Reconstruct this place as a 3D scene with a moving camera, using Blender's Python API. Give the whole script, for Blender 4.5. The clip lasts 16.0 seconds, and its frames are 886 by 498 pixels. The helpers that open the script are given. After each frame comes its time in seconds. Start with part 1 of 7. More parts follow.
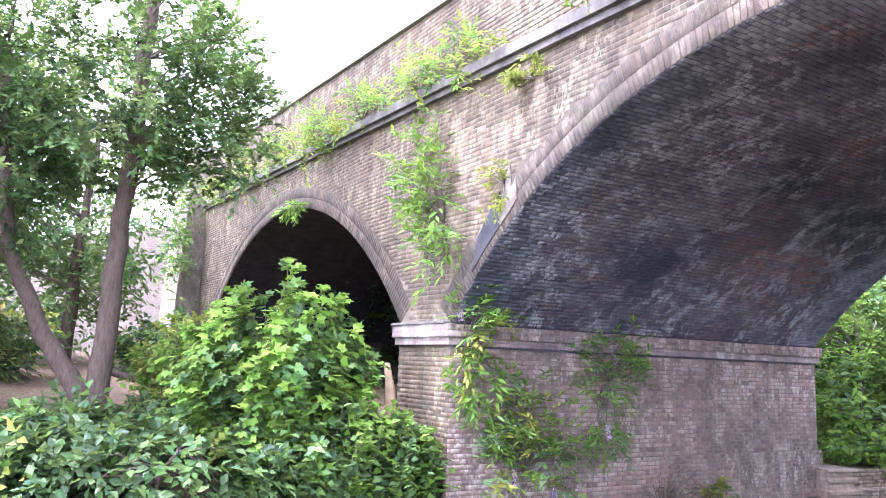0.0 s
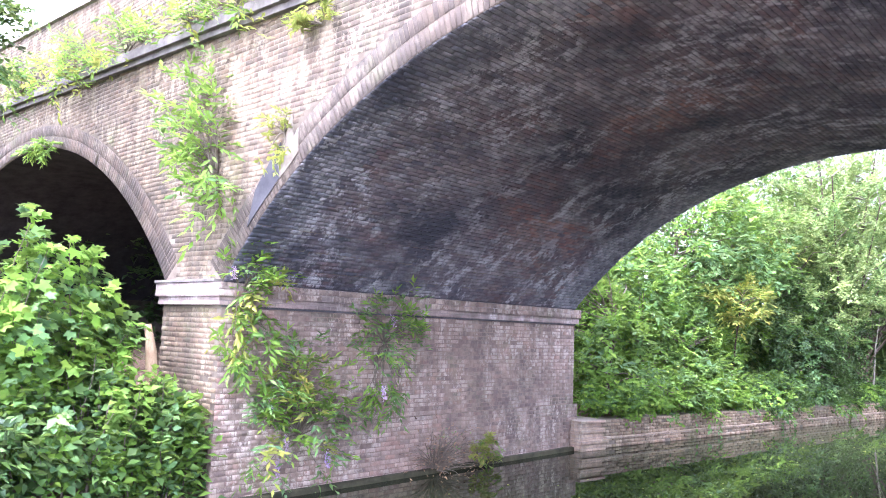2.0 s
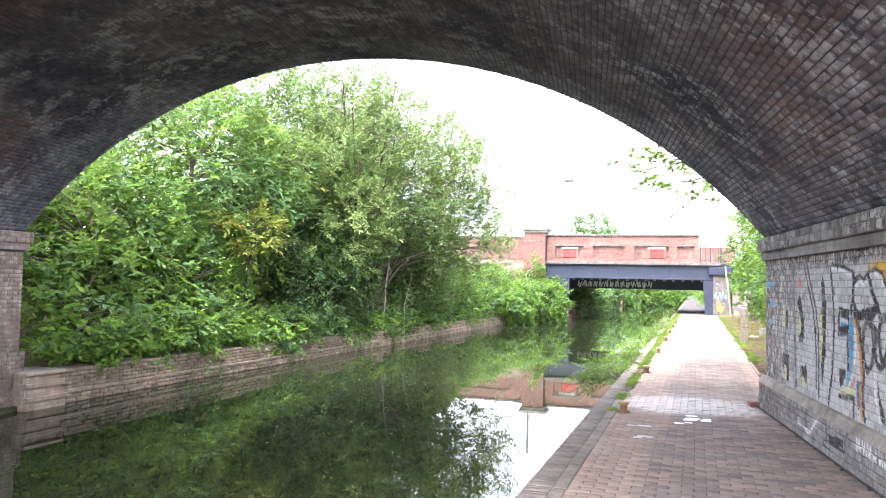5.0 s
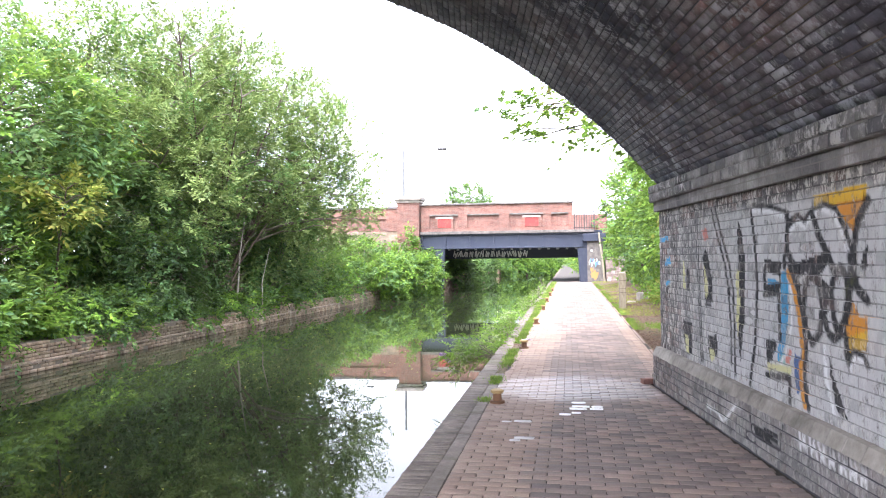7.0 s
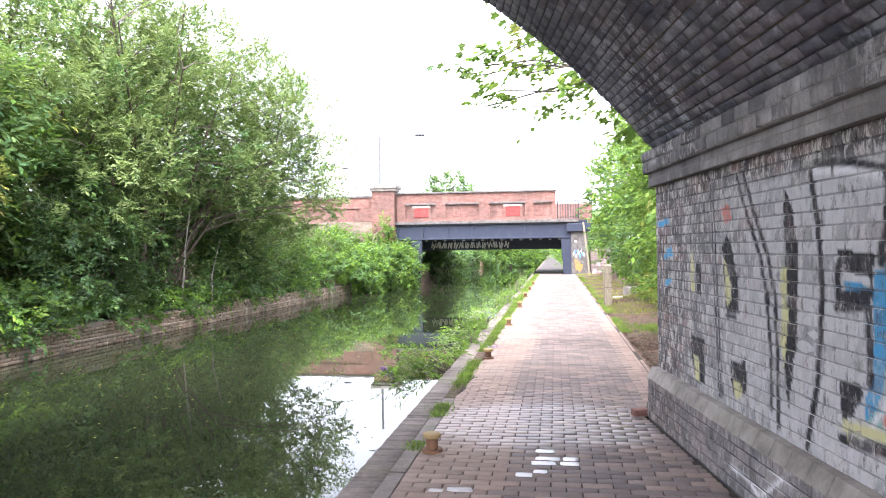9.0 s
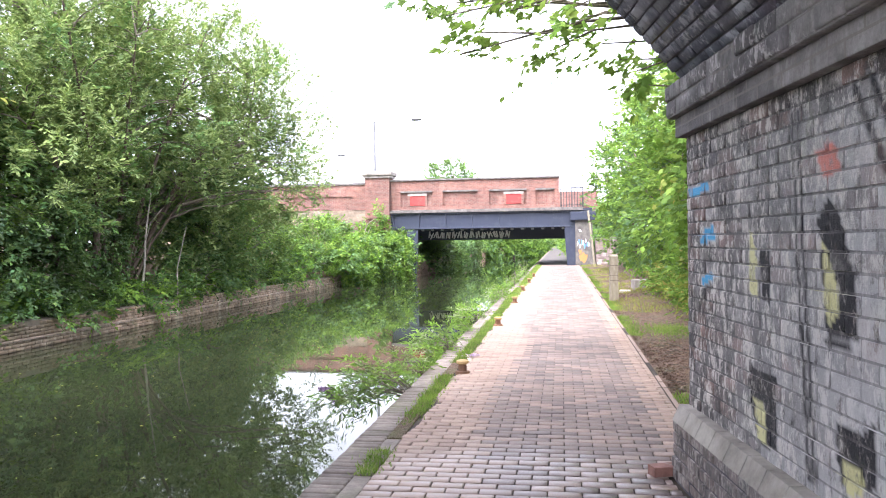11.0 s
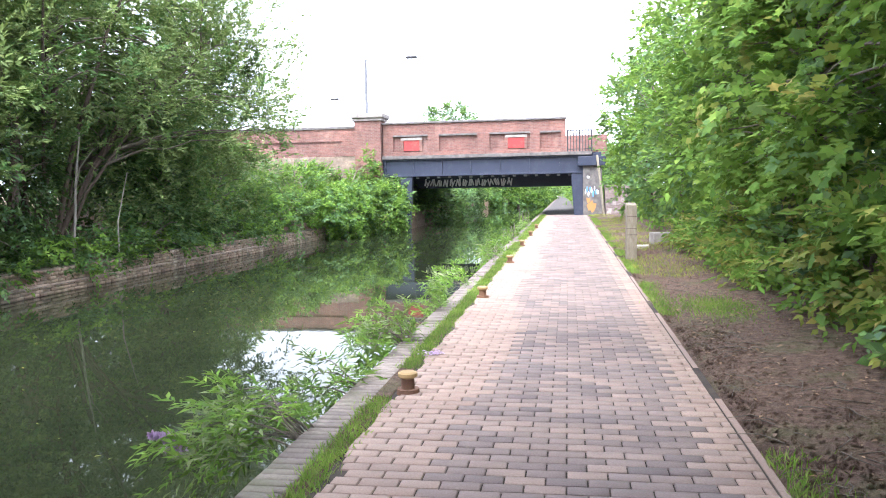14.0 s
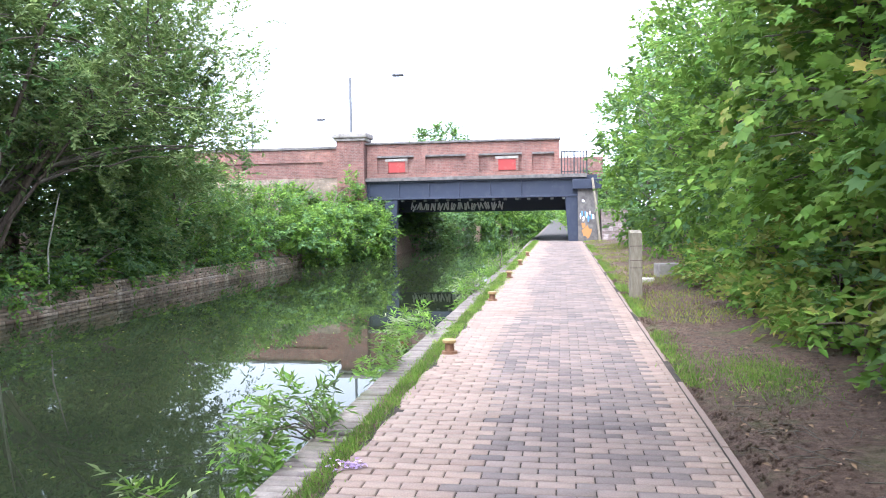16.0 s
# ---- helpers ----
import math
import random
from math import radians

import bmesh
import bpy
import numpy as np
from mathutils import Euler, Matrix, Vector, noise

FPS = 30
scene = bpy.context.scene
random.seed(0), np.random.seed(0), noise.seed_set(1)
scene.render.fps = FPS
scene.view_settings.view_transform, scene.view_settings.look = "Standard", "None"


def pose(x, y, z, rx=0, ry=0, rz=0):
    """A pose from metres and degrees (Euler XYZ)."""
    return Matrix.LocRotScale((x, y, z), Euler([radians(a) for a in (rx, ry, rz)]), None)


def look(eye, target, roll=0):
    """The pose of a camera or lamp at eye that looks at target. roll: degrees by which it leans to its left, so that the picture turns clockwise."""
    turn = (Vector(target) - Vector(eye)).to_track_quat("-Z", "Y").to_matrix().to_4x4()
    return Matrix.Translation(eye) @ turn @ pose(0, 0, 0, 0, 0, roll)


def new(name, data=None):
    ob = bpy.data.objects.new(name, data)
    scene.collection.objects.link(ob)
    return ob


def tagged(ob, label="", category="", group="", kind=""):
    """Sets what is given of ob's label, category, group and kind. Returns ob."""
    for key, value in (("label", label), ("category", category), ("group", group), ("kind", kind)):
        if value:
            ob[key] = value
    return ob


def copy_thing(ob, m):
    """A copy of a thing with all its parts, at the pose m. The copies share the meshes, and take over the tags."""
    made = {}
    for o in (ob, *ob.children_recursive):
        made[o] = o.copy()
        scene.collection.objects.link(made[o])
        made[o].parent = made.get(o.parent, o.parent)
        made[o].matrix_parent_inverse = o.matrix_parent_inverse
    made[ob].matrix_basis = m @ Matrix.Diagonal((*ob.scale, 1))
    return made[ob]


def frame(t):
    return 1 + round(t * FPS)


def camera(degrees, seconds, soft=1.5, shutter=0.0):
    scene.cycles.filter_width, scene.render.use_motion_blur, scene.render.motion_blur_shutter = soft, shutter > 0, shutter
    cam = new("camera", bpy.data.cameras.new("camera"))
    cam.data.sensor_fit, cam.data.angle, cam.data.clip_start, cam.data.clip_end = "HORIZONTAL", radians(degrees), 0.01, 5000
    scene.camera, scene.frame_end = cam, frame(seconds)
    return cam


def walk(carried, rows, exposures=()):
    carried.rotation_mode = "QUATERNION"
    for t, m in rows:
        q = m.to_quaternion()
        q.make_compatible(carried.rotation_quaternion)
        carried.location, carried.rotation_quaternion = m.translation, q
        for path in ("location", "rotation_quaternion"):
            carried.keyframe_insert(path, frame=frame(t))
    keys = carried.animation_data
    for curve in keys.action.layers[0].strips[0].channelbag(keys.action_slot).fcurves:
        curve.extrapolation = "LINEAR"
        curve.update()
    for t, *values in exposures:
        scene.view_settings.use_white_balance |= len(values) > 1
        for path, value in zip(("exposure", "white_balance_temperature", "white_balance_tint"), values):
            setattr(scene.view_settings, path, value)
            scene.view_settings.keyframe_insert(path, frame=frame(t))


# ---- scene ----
cam = camera(60.2, 16.0, soft=1.0)
PATH = [
    (0, (0.212, 1.643, 1.829), (-1.608, 2.419, 2.125), 2.1),
    (0.5, (0.163, 1.657, 1.847), (-1.625, 2.51, 2.127), 2.2),
    (1, (0.096, 1.709, 1.881), (-1.633, 2.68, 2.138), 2.4),
    (1.5, (0.011, 1.784, 1.889), (-1.634, 2.898, 2.121), 2.4),
    (2, (-0.168, 1.88, 1.876), (-1.701, 3.147, 2.086), 2.1),
    (2.5, (-0.217, 2.128, 1.852), (-1.628, 3.536, 2.02), 1.7),
    (3, (-0.176, 2.531, 1.79), (-1.459, 4.061, 1.898), 1.8),
    (3.5, (-0.215, 2.959, 1.833), (-1.343, 4.61, 1.892), 2.4),
    (4, (-0.315, 3.619, 1.794), (-1.26, 5.381, 1.842), 2.5),
    (4.5, (-0.328, 4.236, 1.75), (-1.112, 6.076, 1.807), 2.1),
    (5, (-0.401, 4.884, 1.709), (-1.032, 6.78, 1.795), 1.2),
    (5.1, (-0.419, 5.002, 1.701), (-1.018, 6.909, 1.775), 0.3),
    (5.2, (-0.439, 5.121, 1.693), (-1.008, 7.036, 1.791), 0.9),
    (7.3, (-0.539, 7.609, 1.576), (-0.84, 9.586, 1.589), -1.1),
    (7.5, (-0.535, 7.854, 1.601), (-0.824, 9.833, 1.61), -1.2),
    (8, (-0.464, 8.479, 1.587), (-0.743, 10.46, 1.593), -1.3),
    (8.5, (-0.421, 9.101, 1.576), (-0.705, 11.08, 1.576), -1.2),
    (8.7, (-0.398, 9.338, 1.574), (-0.683, 11.318, 1.576), -0.9),
    (10.8, (-0.225, 11.826, 1.494), (-0.537, 13.801, 1.472), -0.9),
    (11, (-0.214, 12.029, 1.498), (-0.52, 14.005, 1.475), -0.8),
    (11.5, (-0.168, 12.587, 1.49), (-0.477, 14.562, 1.449), -0.7),
    (12, (-0.172, 13.114, 1.467), (-0.494, 15.086, 1.396), -0.6),
    (12.5, (-0.126, 13.667, 1.461), (-0.467, 15.636, 1.37), -0.9),
    (13, (-0.167, 14.207, 1.449), (-0.509, 16.174, 1.337), -1.0),
    (13.5, (-0.174, 14.715, 1.444), (-0.5, 16.684, 1.305), -1.1),
    (14, (-0.194, 15.305, 1.433), (-0.518, 17.272, 1.278), -1.1),
    (14.5, (-0.185, 15.872, 1.44), (-0.495, 17.843, 1.298), -0.8),
    (15, (-0.158, 16.423, 1.457), (-0.461, 18.395, 1.328), -1.0),
    (15.5, (-0.169, 17.002, 1.471), (-0.471, 18.976, 1.356), -1.1),
    (16, (-0.167, 17.631, 1.428), (-0.477, 19.605, 1.335), -0.9),
]
walk(cam, [(t, look(eye, target, roll)) for t, eye, target, roll in PATH], [(0.0, 3.66, 5650, 28), (1.5, 3.97, 5650, 29), (2.5, 4.2, 5800, 28), (3.2, 4.05, 6050, 24), (4.0, 3.78, 6100, 20), (5.0, 3.48, 6250, 16), (8.0, 3.22, 6250, 18), (11.0, 3.1, 6250, 19), (14.0, 2.92, 5950, 16), (16.0, 2.68, 5650, 14)])

# ---- world, sun, exposure ----
SUN_ELEV, SUN_AZ = 62.0, 188.0
world = bpy.data.worlds.new("overcast_sky")
scene.world = world
world.use_nodes = True
wt = world.node_tree
wt.nodes.clear()
w_out = wt.nodes.new("ShaderNodeOutputWorld")
w_bg = wt.nodes.new("ShaderNodeBackground")
w_sky = wt.nodes.new("ShaderNodeTexSky")
w_sky.sky_type = "NISHITA"
w_sky.sun_disc = False
w_sky.sun_elevation = radians(SUN_ELEV)
w_sky.sun_rotation = radians(SUN_AZ)
w_sky.dust_density = 3.0
w_hs = wt.nodes.new("ShaderNodeHueSaturation")
w_hs.inputs["Saturation"].default_value = 0.3
# the cloud layer is as bright at the horizon as a little above it
w_tc = wt.nodes.new("ShaderNodeTexCoord")
w_sep = wt.nodes.new("ShaderNodeSeparateXYZ")
w_max = wt.nodes.new("ShaderNodeMath")
w_max.operation = "MAXIMUM"
w_max.inputs[1].default_value = 0.3
w_com = wt.nodes.new("ShaderNodeCombineXYZ")
wt.links.new(w_tc.outputs["Generated"], w_sep.inputs[0])
wt.links.new(w_sep.outputs[0], w_com.inputs[0])
wt.links.new(w_sep.outputs[1], w_com.inputs[1])
wt.links.new(w_sep.outputs[2], w_max.inputs[0])
wt.links.new(w_max.outputs[0], w_com.inputs[2])
wt.links.new(w_com.outputs[0], w_sky.inputs[0])
wt.links.new(w_sky.outputs[0], w_hs.inputs["Color"])
wt.links.new(w_hs.outputs[0], w_bg.inputs[0])
w_bg.inputs[1].default_value = 0.15
wt.links.new(w_bg.outputs[0], w_out.inputs[0])

sun = new("sun", bpy.data.lights.new("sun", "SUN"))
sun.data.energy = 0.35
sun.data.angle = radians(30)
sun.data.color = (1.0, 0.98, 0.95)
SUN_WAY = Vector((math.sin(radians(SUN_AZ)) * math.cos(radians(SUN_ELEV)), math.cos(radians(SUN_AZ)) * math.cos(radians(SUN_ELEV)), math.sin(radians(SUN_ELEV))))
sun.matrix_world = look(SUN_WAY * 60, (0, 0, 0))

rng = np.random.default_rng(7)


# ---- node helpers ----
def material(name, rough=0.85, metal=0.0, spec=0.4):
    m = bpy.data.materials.new(name)
    m.use_nodes = True
    b = m.node_tree.nodes["Principled BSDF"]
    b.inputs["Roughness"].default_value = rough
    b.inputs["Metallic"].default_value = metal
    b.inputs["Specular IOR Level"].default_value = spec
    return m, m.node_tree, b


def noise_tex(nt, vec, scale, detail=6, rough=0.6):
    n = nt.nodes.new("ShaderNodeTexNoise")
    n.inputs["Scale"].default_value = scale
    n.inputs["Detail"].default_value = detail
    n.inputs["Roughness"].default_value = rough
    nt.links.new(vec, n.inputs["Vector"])
    return n.outputs["Fac"]


def ramp(nt, fac, stops):
    r = nt.nodes.new("ShaderNodeValToRGB")
    e = r.color_ramp.elements
    while len(e) < len(stops):
        e.new(0.5)
    for k, (p, c) in enumerate(stops):
        e[k].position = p
        e[k].color = (*c, 1) if len(c) == 3 else c
    nt.links.new(fac, r.inputs[0])
    return r.outputs[0]


def mixc(nt, fac, a, b, mode="MIX"):
    m = nt.nodes.new("ShaderNodeMix")
    m.data_type = "RGBA"
    m.blend_type = mode
    for socket, v in ((m.inputs[0], fac), (m.inputs[6], a), (m.inputs[7], b)):
        if isinstance(v, (int, float)):
            socket.default_value = v
        elif isinstance(v, tuple):
            socket.default_value = (*v, 1)
        else:
            nt.links.new(v, socket)
    return m.outputs[2]


def mathn(nt, op, a, b=0.0):
    m = nt.nodes.new("ShaderNodeMath")
    m.operation = op
    m.use_clamp = False
    for socket, v in ((m.inputs[0], a), (m.inputs[1], b)):
        if isinstance(v, (int, float)):
            socket.default_value = v
        else:
            nt.links.new(v, socket)
    return m.outputs[0]


def bump(nt, b, height, strength=0.5, dist=0.01):
    n = nt.nodes.new("ShaderNodeBump")
    n.inputs["Strength"].default_value = strength
    n.inputs["Distance"].default_value = dist
    nt.links.new(height, n.inputs["Height"])
    nt.links.new(n.outputs[0], b.inputs["Normal"])


def island(nt):
    return nt.nodes.new("ShaderNodeNewGeometry").outputs["Random Per Island"]


def obj_random(nt):
    return nt.nodes.new("ShaderNodeObjectInfo").outputs["Random"]


def world_pos(nt, scale=(1, 1, 1)):
    g = nt.nodes.new("ShaderNodeNewGeometry")
    mp = nt.nodes.new("ShaderNodeMapping")
    mp.inputs["Scale"].default_value = scale
    nt.links.new(g.outputs["Position"], mp.inputs[0])
    return mp.outputs[0]


# ---- materials ----
def brick_material(name, tones, stain, stain_amt, lime, lime_amt, single=False, rough=0.9, lime_stretch=(1, 1, 0.35), green=0.0, courses=False, scale_amt=0.0, crust=9.0, warm=None, streak=0.0):
    """Weathered brick: tone per brick, dark stains in big patches, pale lime runs, fine grain."""
    m, nt, b = material(name, rough)
    p = world_pos(nt)
    rnd = obj_random(nt) if single else island(nt)
    col = ramp(nt, rnd, [(k / (len(tones) - 1), c) for k, c in enumerate(tones)])
    grain = noise_tex(nt, p, 60, 4)
    col = mixc(nt, 0.35, col, ramp(nt, grain, [(0.3, (0.35, 0.35, 0.35)), (0.7, (0.75, 0.75, 0.75))]), "OVERLAY")
    if warm:
        wz = ramp(nt, noise_tex(nt, world_pos(nt, (1.3, 0.7, 1)), 0.45, 4, 0.6), [(0.52, (0, 0, 0)), (0.64, (1, 1, 1))])
        col = mixc(nt, mathn(nt, "MULTIPLY", wz, mathn(nt, "MULTIPLY", mathn(nt, "FRACT", mathn(nt, "MULTIPLY", rnd, 7.7)), 0.95)), col, warm)
    big = noise_tex(nt, p, 0.55, 5, 0.62)
    st = ramp(nt, big, [(0.5 - 0.12, (0, 0, 0)), (0.5 + 0.14, (1, 1, 1))])
    col = mixc(nt, mathn(nt, "MULTIPLY", st, stain_amt), col, stain)
    pl = world_pos(nt, lime_stretch)
    lm = noise_tex(nt, pl, 1.9, 7, 0.7)
    lf = ramp(nt, lm, [(0.53, (0, 0, 0)), (0.66, (1, 1, 1))])
    col = mixc(nt, mathn(nt, "MULTIPLY", lf, lime_amt), col, lime)
    blotch = ramp(nt, noise_tex(nt, p, 5.5, 8, 0.75), [(0.34, (0.25, 0.25, 0.25)), (0.66, (0.76, 0.76, 0.76))])
    col = mixc(nt, 0.55, col, blotch, "OVERLAY")
    if streak:
        sk = ramp(nt, noise_tex(nt, world_pos(nt, (3.2, 3.2, 0.22)), 1.0, 6, 0.7), [(0.5, (0, 0, 0)), (0.64, (1, 1, 1))])
        col = mixc(nt, mathn(nt, "MULTIPLY", sk, streak), col, stain)
    if scale_amt:
        sc = ramp(nt, noise_tex(nt, world_pos(nt, (1, 1, 0.6)), crust, 8, 0.8), [(0.5, (0, 0, 0)), (0.56, (1, 1, 1))])
        zone = ramp(nt, noise_tex(nt, p, 0.8, 4, 0.6), [(0.42, (0, 0, 0)), (0.6, (1, 1, 1))])
        col = mixc(nt, mathn(nt, "MULTIPLY", mathn(nt, "MULTIPLY", sc, zone), scale_amt), col, lime)
    if green:
        gr = ramp(nt, noise_tex(nt, p, 1.3, 6, 0.7), [(0.55, (0, 0, 0)), (0.7, (1, 1, 1))])
        col = mixc(nt, mathn(nt, "MULTIPLY", gr, green), col, (0.09, 0.11, 0.04))
    nt.links.new(col, b.inputs["Base Color"])
    if courses:
        sp = nt.nodes.new("ShaderNodeSeparateXYZ")
        cb = nt.nodes.new("ShaderNodeCombineXYZ")
        nt.links.new(p, sp.inputs[0])
        nt.links.new(mathn(nt, "ADD", sp.outputs[0], sp.outputs[1]), cb.inputs[0])
        nt.links.new(sp.outputs[2], cb.inputs[1])
        bt = nt.nodes.new("ShaderNodeTexBrick")
        bt.inputs["Scale"].default_value = 1.0
        bt.inputs["Brick Width"].default_value = 0.225
        bt.inputs["Row Height"].default_value = 0.075
        bt.inputs["Mortar Size"].default_value = 0.006
        bt.inputs["Color1"].default_value = (0.42, 0.42, 0.42, 1)
        bt.inputs["Color2"].default_value = (0.58, 0.58, 0.58, 1)
        bt.inputs["Mortar"].default_value = (0.5, 0.5, 0.5, 1)
        nt.links.new(cb.outputs[0], bt.inputs["Vector"])
        col = mixc(nt, 0.7, col, bt.outputs["Color"], "OVERLAY")
        col = mixc(nt, mathn(nt, "MULTIPLY", bt.outputs["Fac"], 0.7), col, (0.2, 0.18, 0.16))
        nt.links.new(col, b.inputs["Base Color"])
        h = mathn(nt, "SUBTRACT", noise_tex(nt, p, 35, 6, 0.7), bt.outputs["Fac"])
        bump(nt, b, h, 0.7, 0.01)
        return m
    bump(nt, b, noise_tex(nt, p, 35, 6, 0.7), 0.6, 0.008)
    return m


M_FACE = brick_material("weathered_buff_brown_brick", [(0.115, 0.083, 0.053), (0.16, 0.12, 0.077), (0.07, 0.053, 0.038), (0.18, 0.14, 0.092), (0.128, 0.086, 0.056), (0.085, 0.064, 0.045)], (0.045, 0.037, 0.029), 0.85, (0.34, 0.29, 0.205), 0.5, green=0.55, scale_amt=0.55, crust=5.0, streak=0.7)
M_SOFFIT = brick_material("sooty_arch_brick", [(0.115, 0.105, 0.12), (0.16, 0.137, 0.142), (0.085, 0.086, 0.106), (0.19, 0.165, 0.168), (0.132, 0.128, 0.147), (0.145, 0.112, 0.114)], (0.034, 0.038, 0.055), 0.95, (0.36, 0.365, 0.385), 0.35, lime_stretch=(1, 0.5, 1), scale_amt=0.9, crust=3.5, warm=(0.2, 0.105, 0.086))
M_SOFFIT_END = brick_material("blue_grey_arch_brick", [(0.17, 0.175, 0.2), (0.23, 0.225, 0.24), (0.12, 0.126, 0.15), (0.27, 0.265, 0.28)], (0.045, 0.05, 0.068), 0.95, (0.4, 0.4, 0.41), 0.35, scale_amt=0.6, crust=5.0)
M_PIER = brick_material("brown_pier_brick", [(0.235, 0.172, 0.14), (0.31, 0.232, 0.188), (0.165, 0.124, 0.106), (0.35, 0.272, 0.222), (0.26, 0.165, 0.13), (0.19, 0.148, 0.126)], (0.1, 0.08, 0.068), 0.85, (0.48, 0.43, 0.37), 0.4, lime_stretch=(1, 1, 0.8), green=0.35, scale_amt=0.6, crust=5.0, streak=0.5)
M_QUAY = brick_material("quay_brick", [(0.28, 0.19, 0.13), (0.33, 0.238, 0.165), (0.19, 0.127, 0.09), (0.36, 0.275, 0.19)], (0.095, 0.075, 0.05), 0.8, (0.48, 0.42, 0.32), 0.4, green=0.7, scale_amt=0.4, crust=5.0, streak=0.5)
M_RED = brick_material("red_parapet_brick", [(0.21, 0.098, 0.075), (0.25, 0.118, 0.09), (0.18, 0.085, 0.068)], (0.1, 0.056, 0.048), 0.6, (0.34, 0.22, 0.18), 0.3, courses=True)
M_RING = brick_material("arch_ring_brick", [(0.078, 0.057, 0.041), (0.115, 0.085, 0.06), (0.055, 0.042, 0.033), (0.09, 0.066, 0.047)], (0.04, 0.033, 0.028), 0.85, (0.26, 0.225, 0.175), 0.3, green=0.35, scale_amt=0.35, crust=6.0, streak=0.6)
M_WING = brick_material("wing_wall_brickwork", [(0.15, 0.12, 0.1), (0.18, 0.145, 0.12)], (0.08, 0.07, 0.065), 0.7, (0.26, 0.235, 0.21), 0.5, green=0.4, courses=True)
M_IMPOST_BRICK = brick_material("dripping_impost_brick", [(0.15, 0.14, 0.14), (0.24, 0.225, 0.215), (0.1, 0.096, 0.1), (0.29, 0.265, 0.25)], (0.05, 0.048, 0.05), 0.85, (0.5, 0.47, 0.45), 0.5, green=0.15, scale_amt=0.8)
M_IMPOST = brick_material("grimy_impost_brick", [(0.2, 0.185, 0.18), (0.24, 0.225, 0.215)], (0.05, 0.048, 0.05), 0.85, (0.48, 0.46, 0.44), 0.6, green=0.15, courses=True)
M_PIER_SOLID = brick_material("pier_brickwork", [(0.26, 0.2, 0.18), (0.29, 0.225, 0.2)], (0.12, 0.1, 0.095), 0.8, (0.5, 0.46, 0.43), 0.7, green=0.3, courses=True)
M_QUAY_SOLID = brick_material("quay_brickwork", [(0.3, 0.22, 0.165), (0.33, 0.25, 0.185)], (0.14, 0.11, 0.08), 0.7, (0.5, 0.45, 0.37), 0.5, green=0.4, courses=True)
M_FACE_SOLID = brick_material("buff_brown_brickwork", [(0.24, 0.19, 0.155), (0.27, 0.215, 0.18)], (0.1, 0.085, 0.08), 0.75, (0.5, 0.465, 0.42), 0.6, green=0.25, courses=True)
M_EDGE = brick_material("grey_buff_edging_brick", [(0.18, 0.152, 0.132), (0.235, 0.2, 0.172), (0.145, 0.122, 0.107)], (0.085, 0.075, 0.06), 0.6, (0.3, 0.27, 0.23), 0.4, green=0.5)


def mortar_material(name, c1, c2):
    m, nt, b = material(name, 0.95, spec=0.15)
    p = world_pos(nt)
    nt.links.new(ramp(nt, noise_tex(nt, p, 3, 8, 0.7), [(0.35, c1), (0.65, c2)]), b.inputs["Base Color"])
    bump(nt, b, noise_tex(nt, p, 50, 5), 0.5, 0.006)
    return m


M_MORTAR = mortar_material("grey_lime_mortar", (0.1, 0.083, 0.066), (0.2, 0.172, 0.135))
M_MORTAR_DARK = mortar_material("sooty_mortar", (0.06, 0.06, 0.07), (0.125, 0.12, 0.13))
# for the render patch, and as painted shade inside the smaller arch
M_RENDER_SHADE = mortar_material("dark_render_and_arch_shade", (0.028, 0.03, 0.036), (0.06, 0.06, 0.066))
M_STONE = mortar_material("weathered_stone", (0.18, 0.165, 0.145), (0.36, 0.33, 0.295))
M_STONE_DARK = mortar_material("dark_weathered_stone", (0.09, 0.085, 0.08), (0.2, 0.185, 0.17))
M_FARPATH = mortar_material("grey_gravel_path", (0.075, 0.068, 0.064), (0.12, 0.11, 0.102))
M_CONCRETE = mortar_material("pale_concrete", (0.38, 0.34, 0.3), (0.5, 0.46, 0.41))


def leaf_material(name, cols, trans=0.35, rough=0.6):
    mean = [sum(c[k] for c in cols) / len(cols) for k in range(3)]
    cols = [tuple(max(0.012, mean[k] + 1.6 * (c[k] - mean[k])) for k in range(3)) for c in cols]
    cols = [(1.02 * c[0], 0.99 * c[1], 1.12 * c[2]) for c in cols]
    m, nt, b = material(name, rough, spec=0.22)
    rnd = island(nt)
    col = ramp(nt, rnd, [(k / (len(cols) - 1), c) for k, c in enumerate(cols)])
    big = noise_tex(nt, world_pos(nt), 0.7, 4)
    col = mixc(nt, 0.5, col, ramp(nt, big, [(0.35, (0.3, 0.3, 0.3)), (0.65, (0.72, 0.72, 0.6))]), "OVERLAY")
    twig = noise_tex(nt, world_pos(nt), 2.6, 3)
    col = mixc(nt, 0.55, col, ramp(nt, twig, [(0.36, (0.26, 0.28, 0.3)), (0.64, (0.78, 0.76, 0.6))]), "OVERLAY")
    nt.links.new(col, b.inputs["Base Color"])
    t = nt.nodes.new("ShaderNodeBsdfTranslucent")
    tc = mixc(nt, 0.5, col, (0.26, 0.35, 0.08))
    nt.links.new(tc, t.inputs[0])
    mix = nt.nodes.new("ShaderNodeMixShader")
    mix.inputs[0].default_value = trans
    out = nt.nodes["Material Output"]
    nt.links.new(b.outputs[0], mix.inputs[1])
    nt.links.new(t.outputs[0], mix.inputs[2])
    nt.links.new(mix.outputs[0], out.inputs[0])
    return m


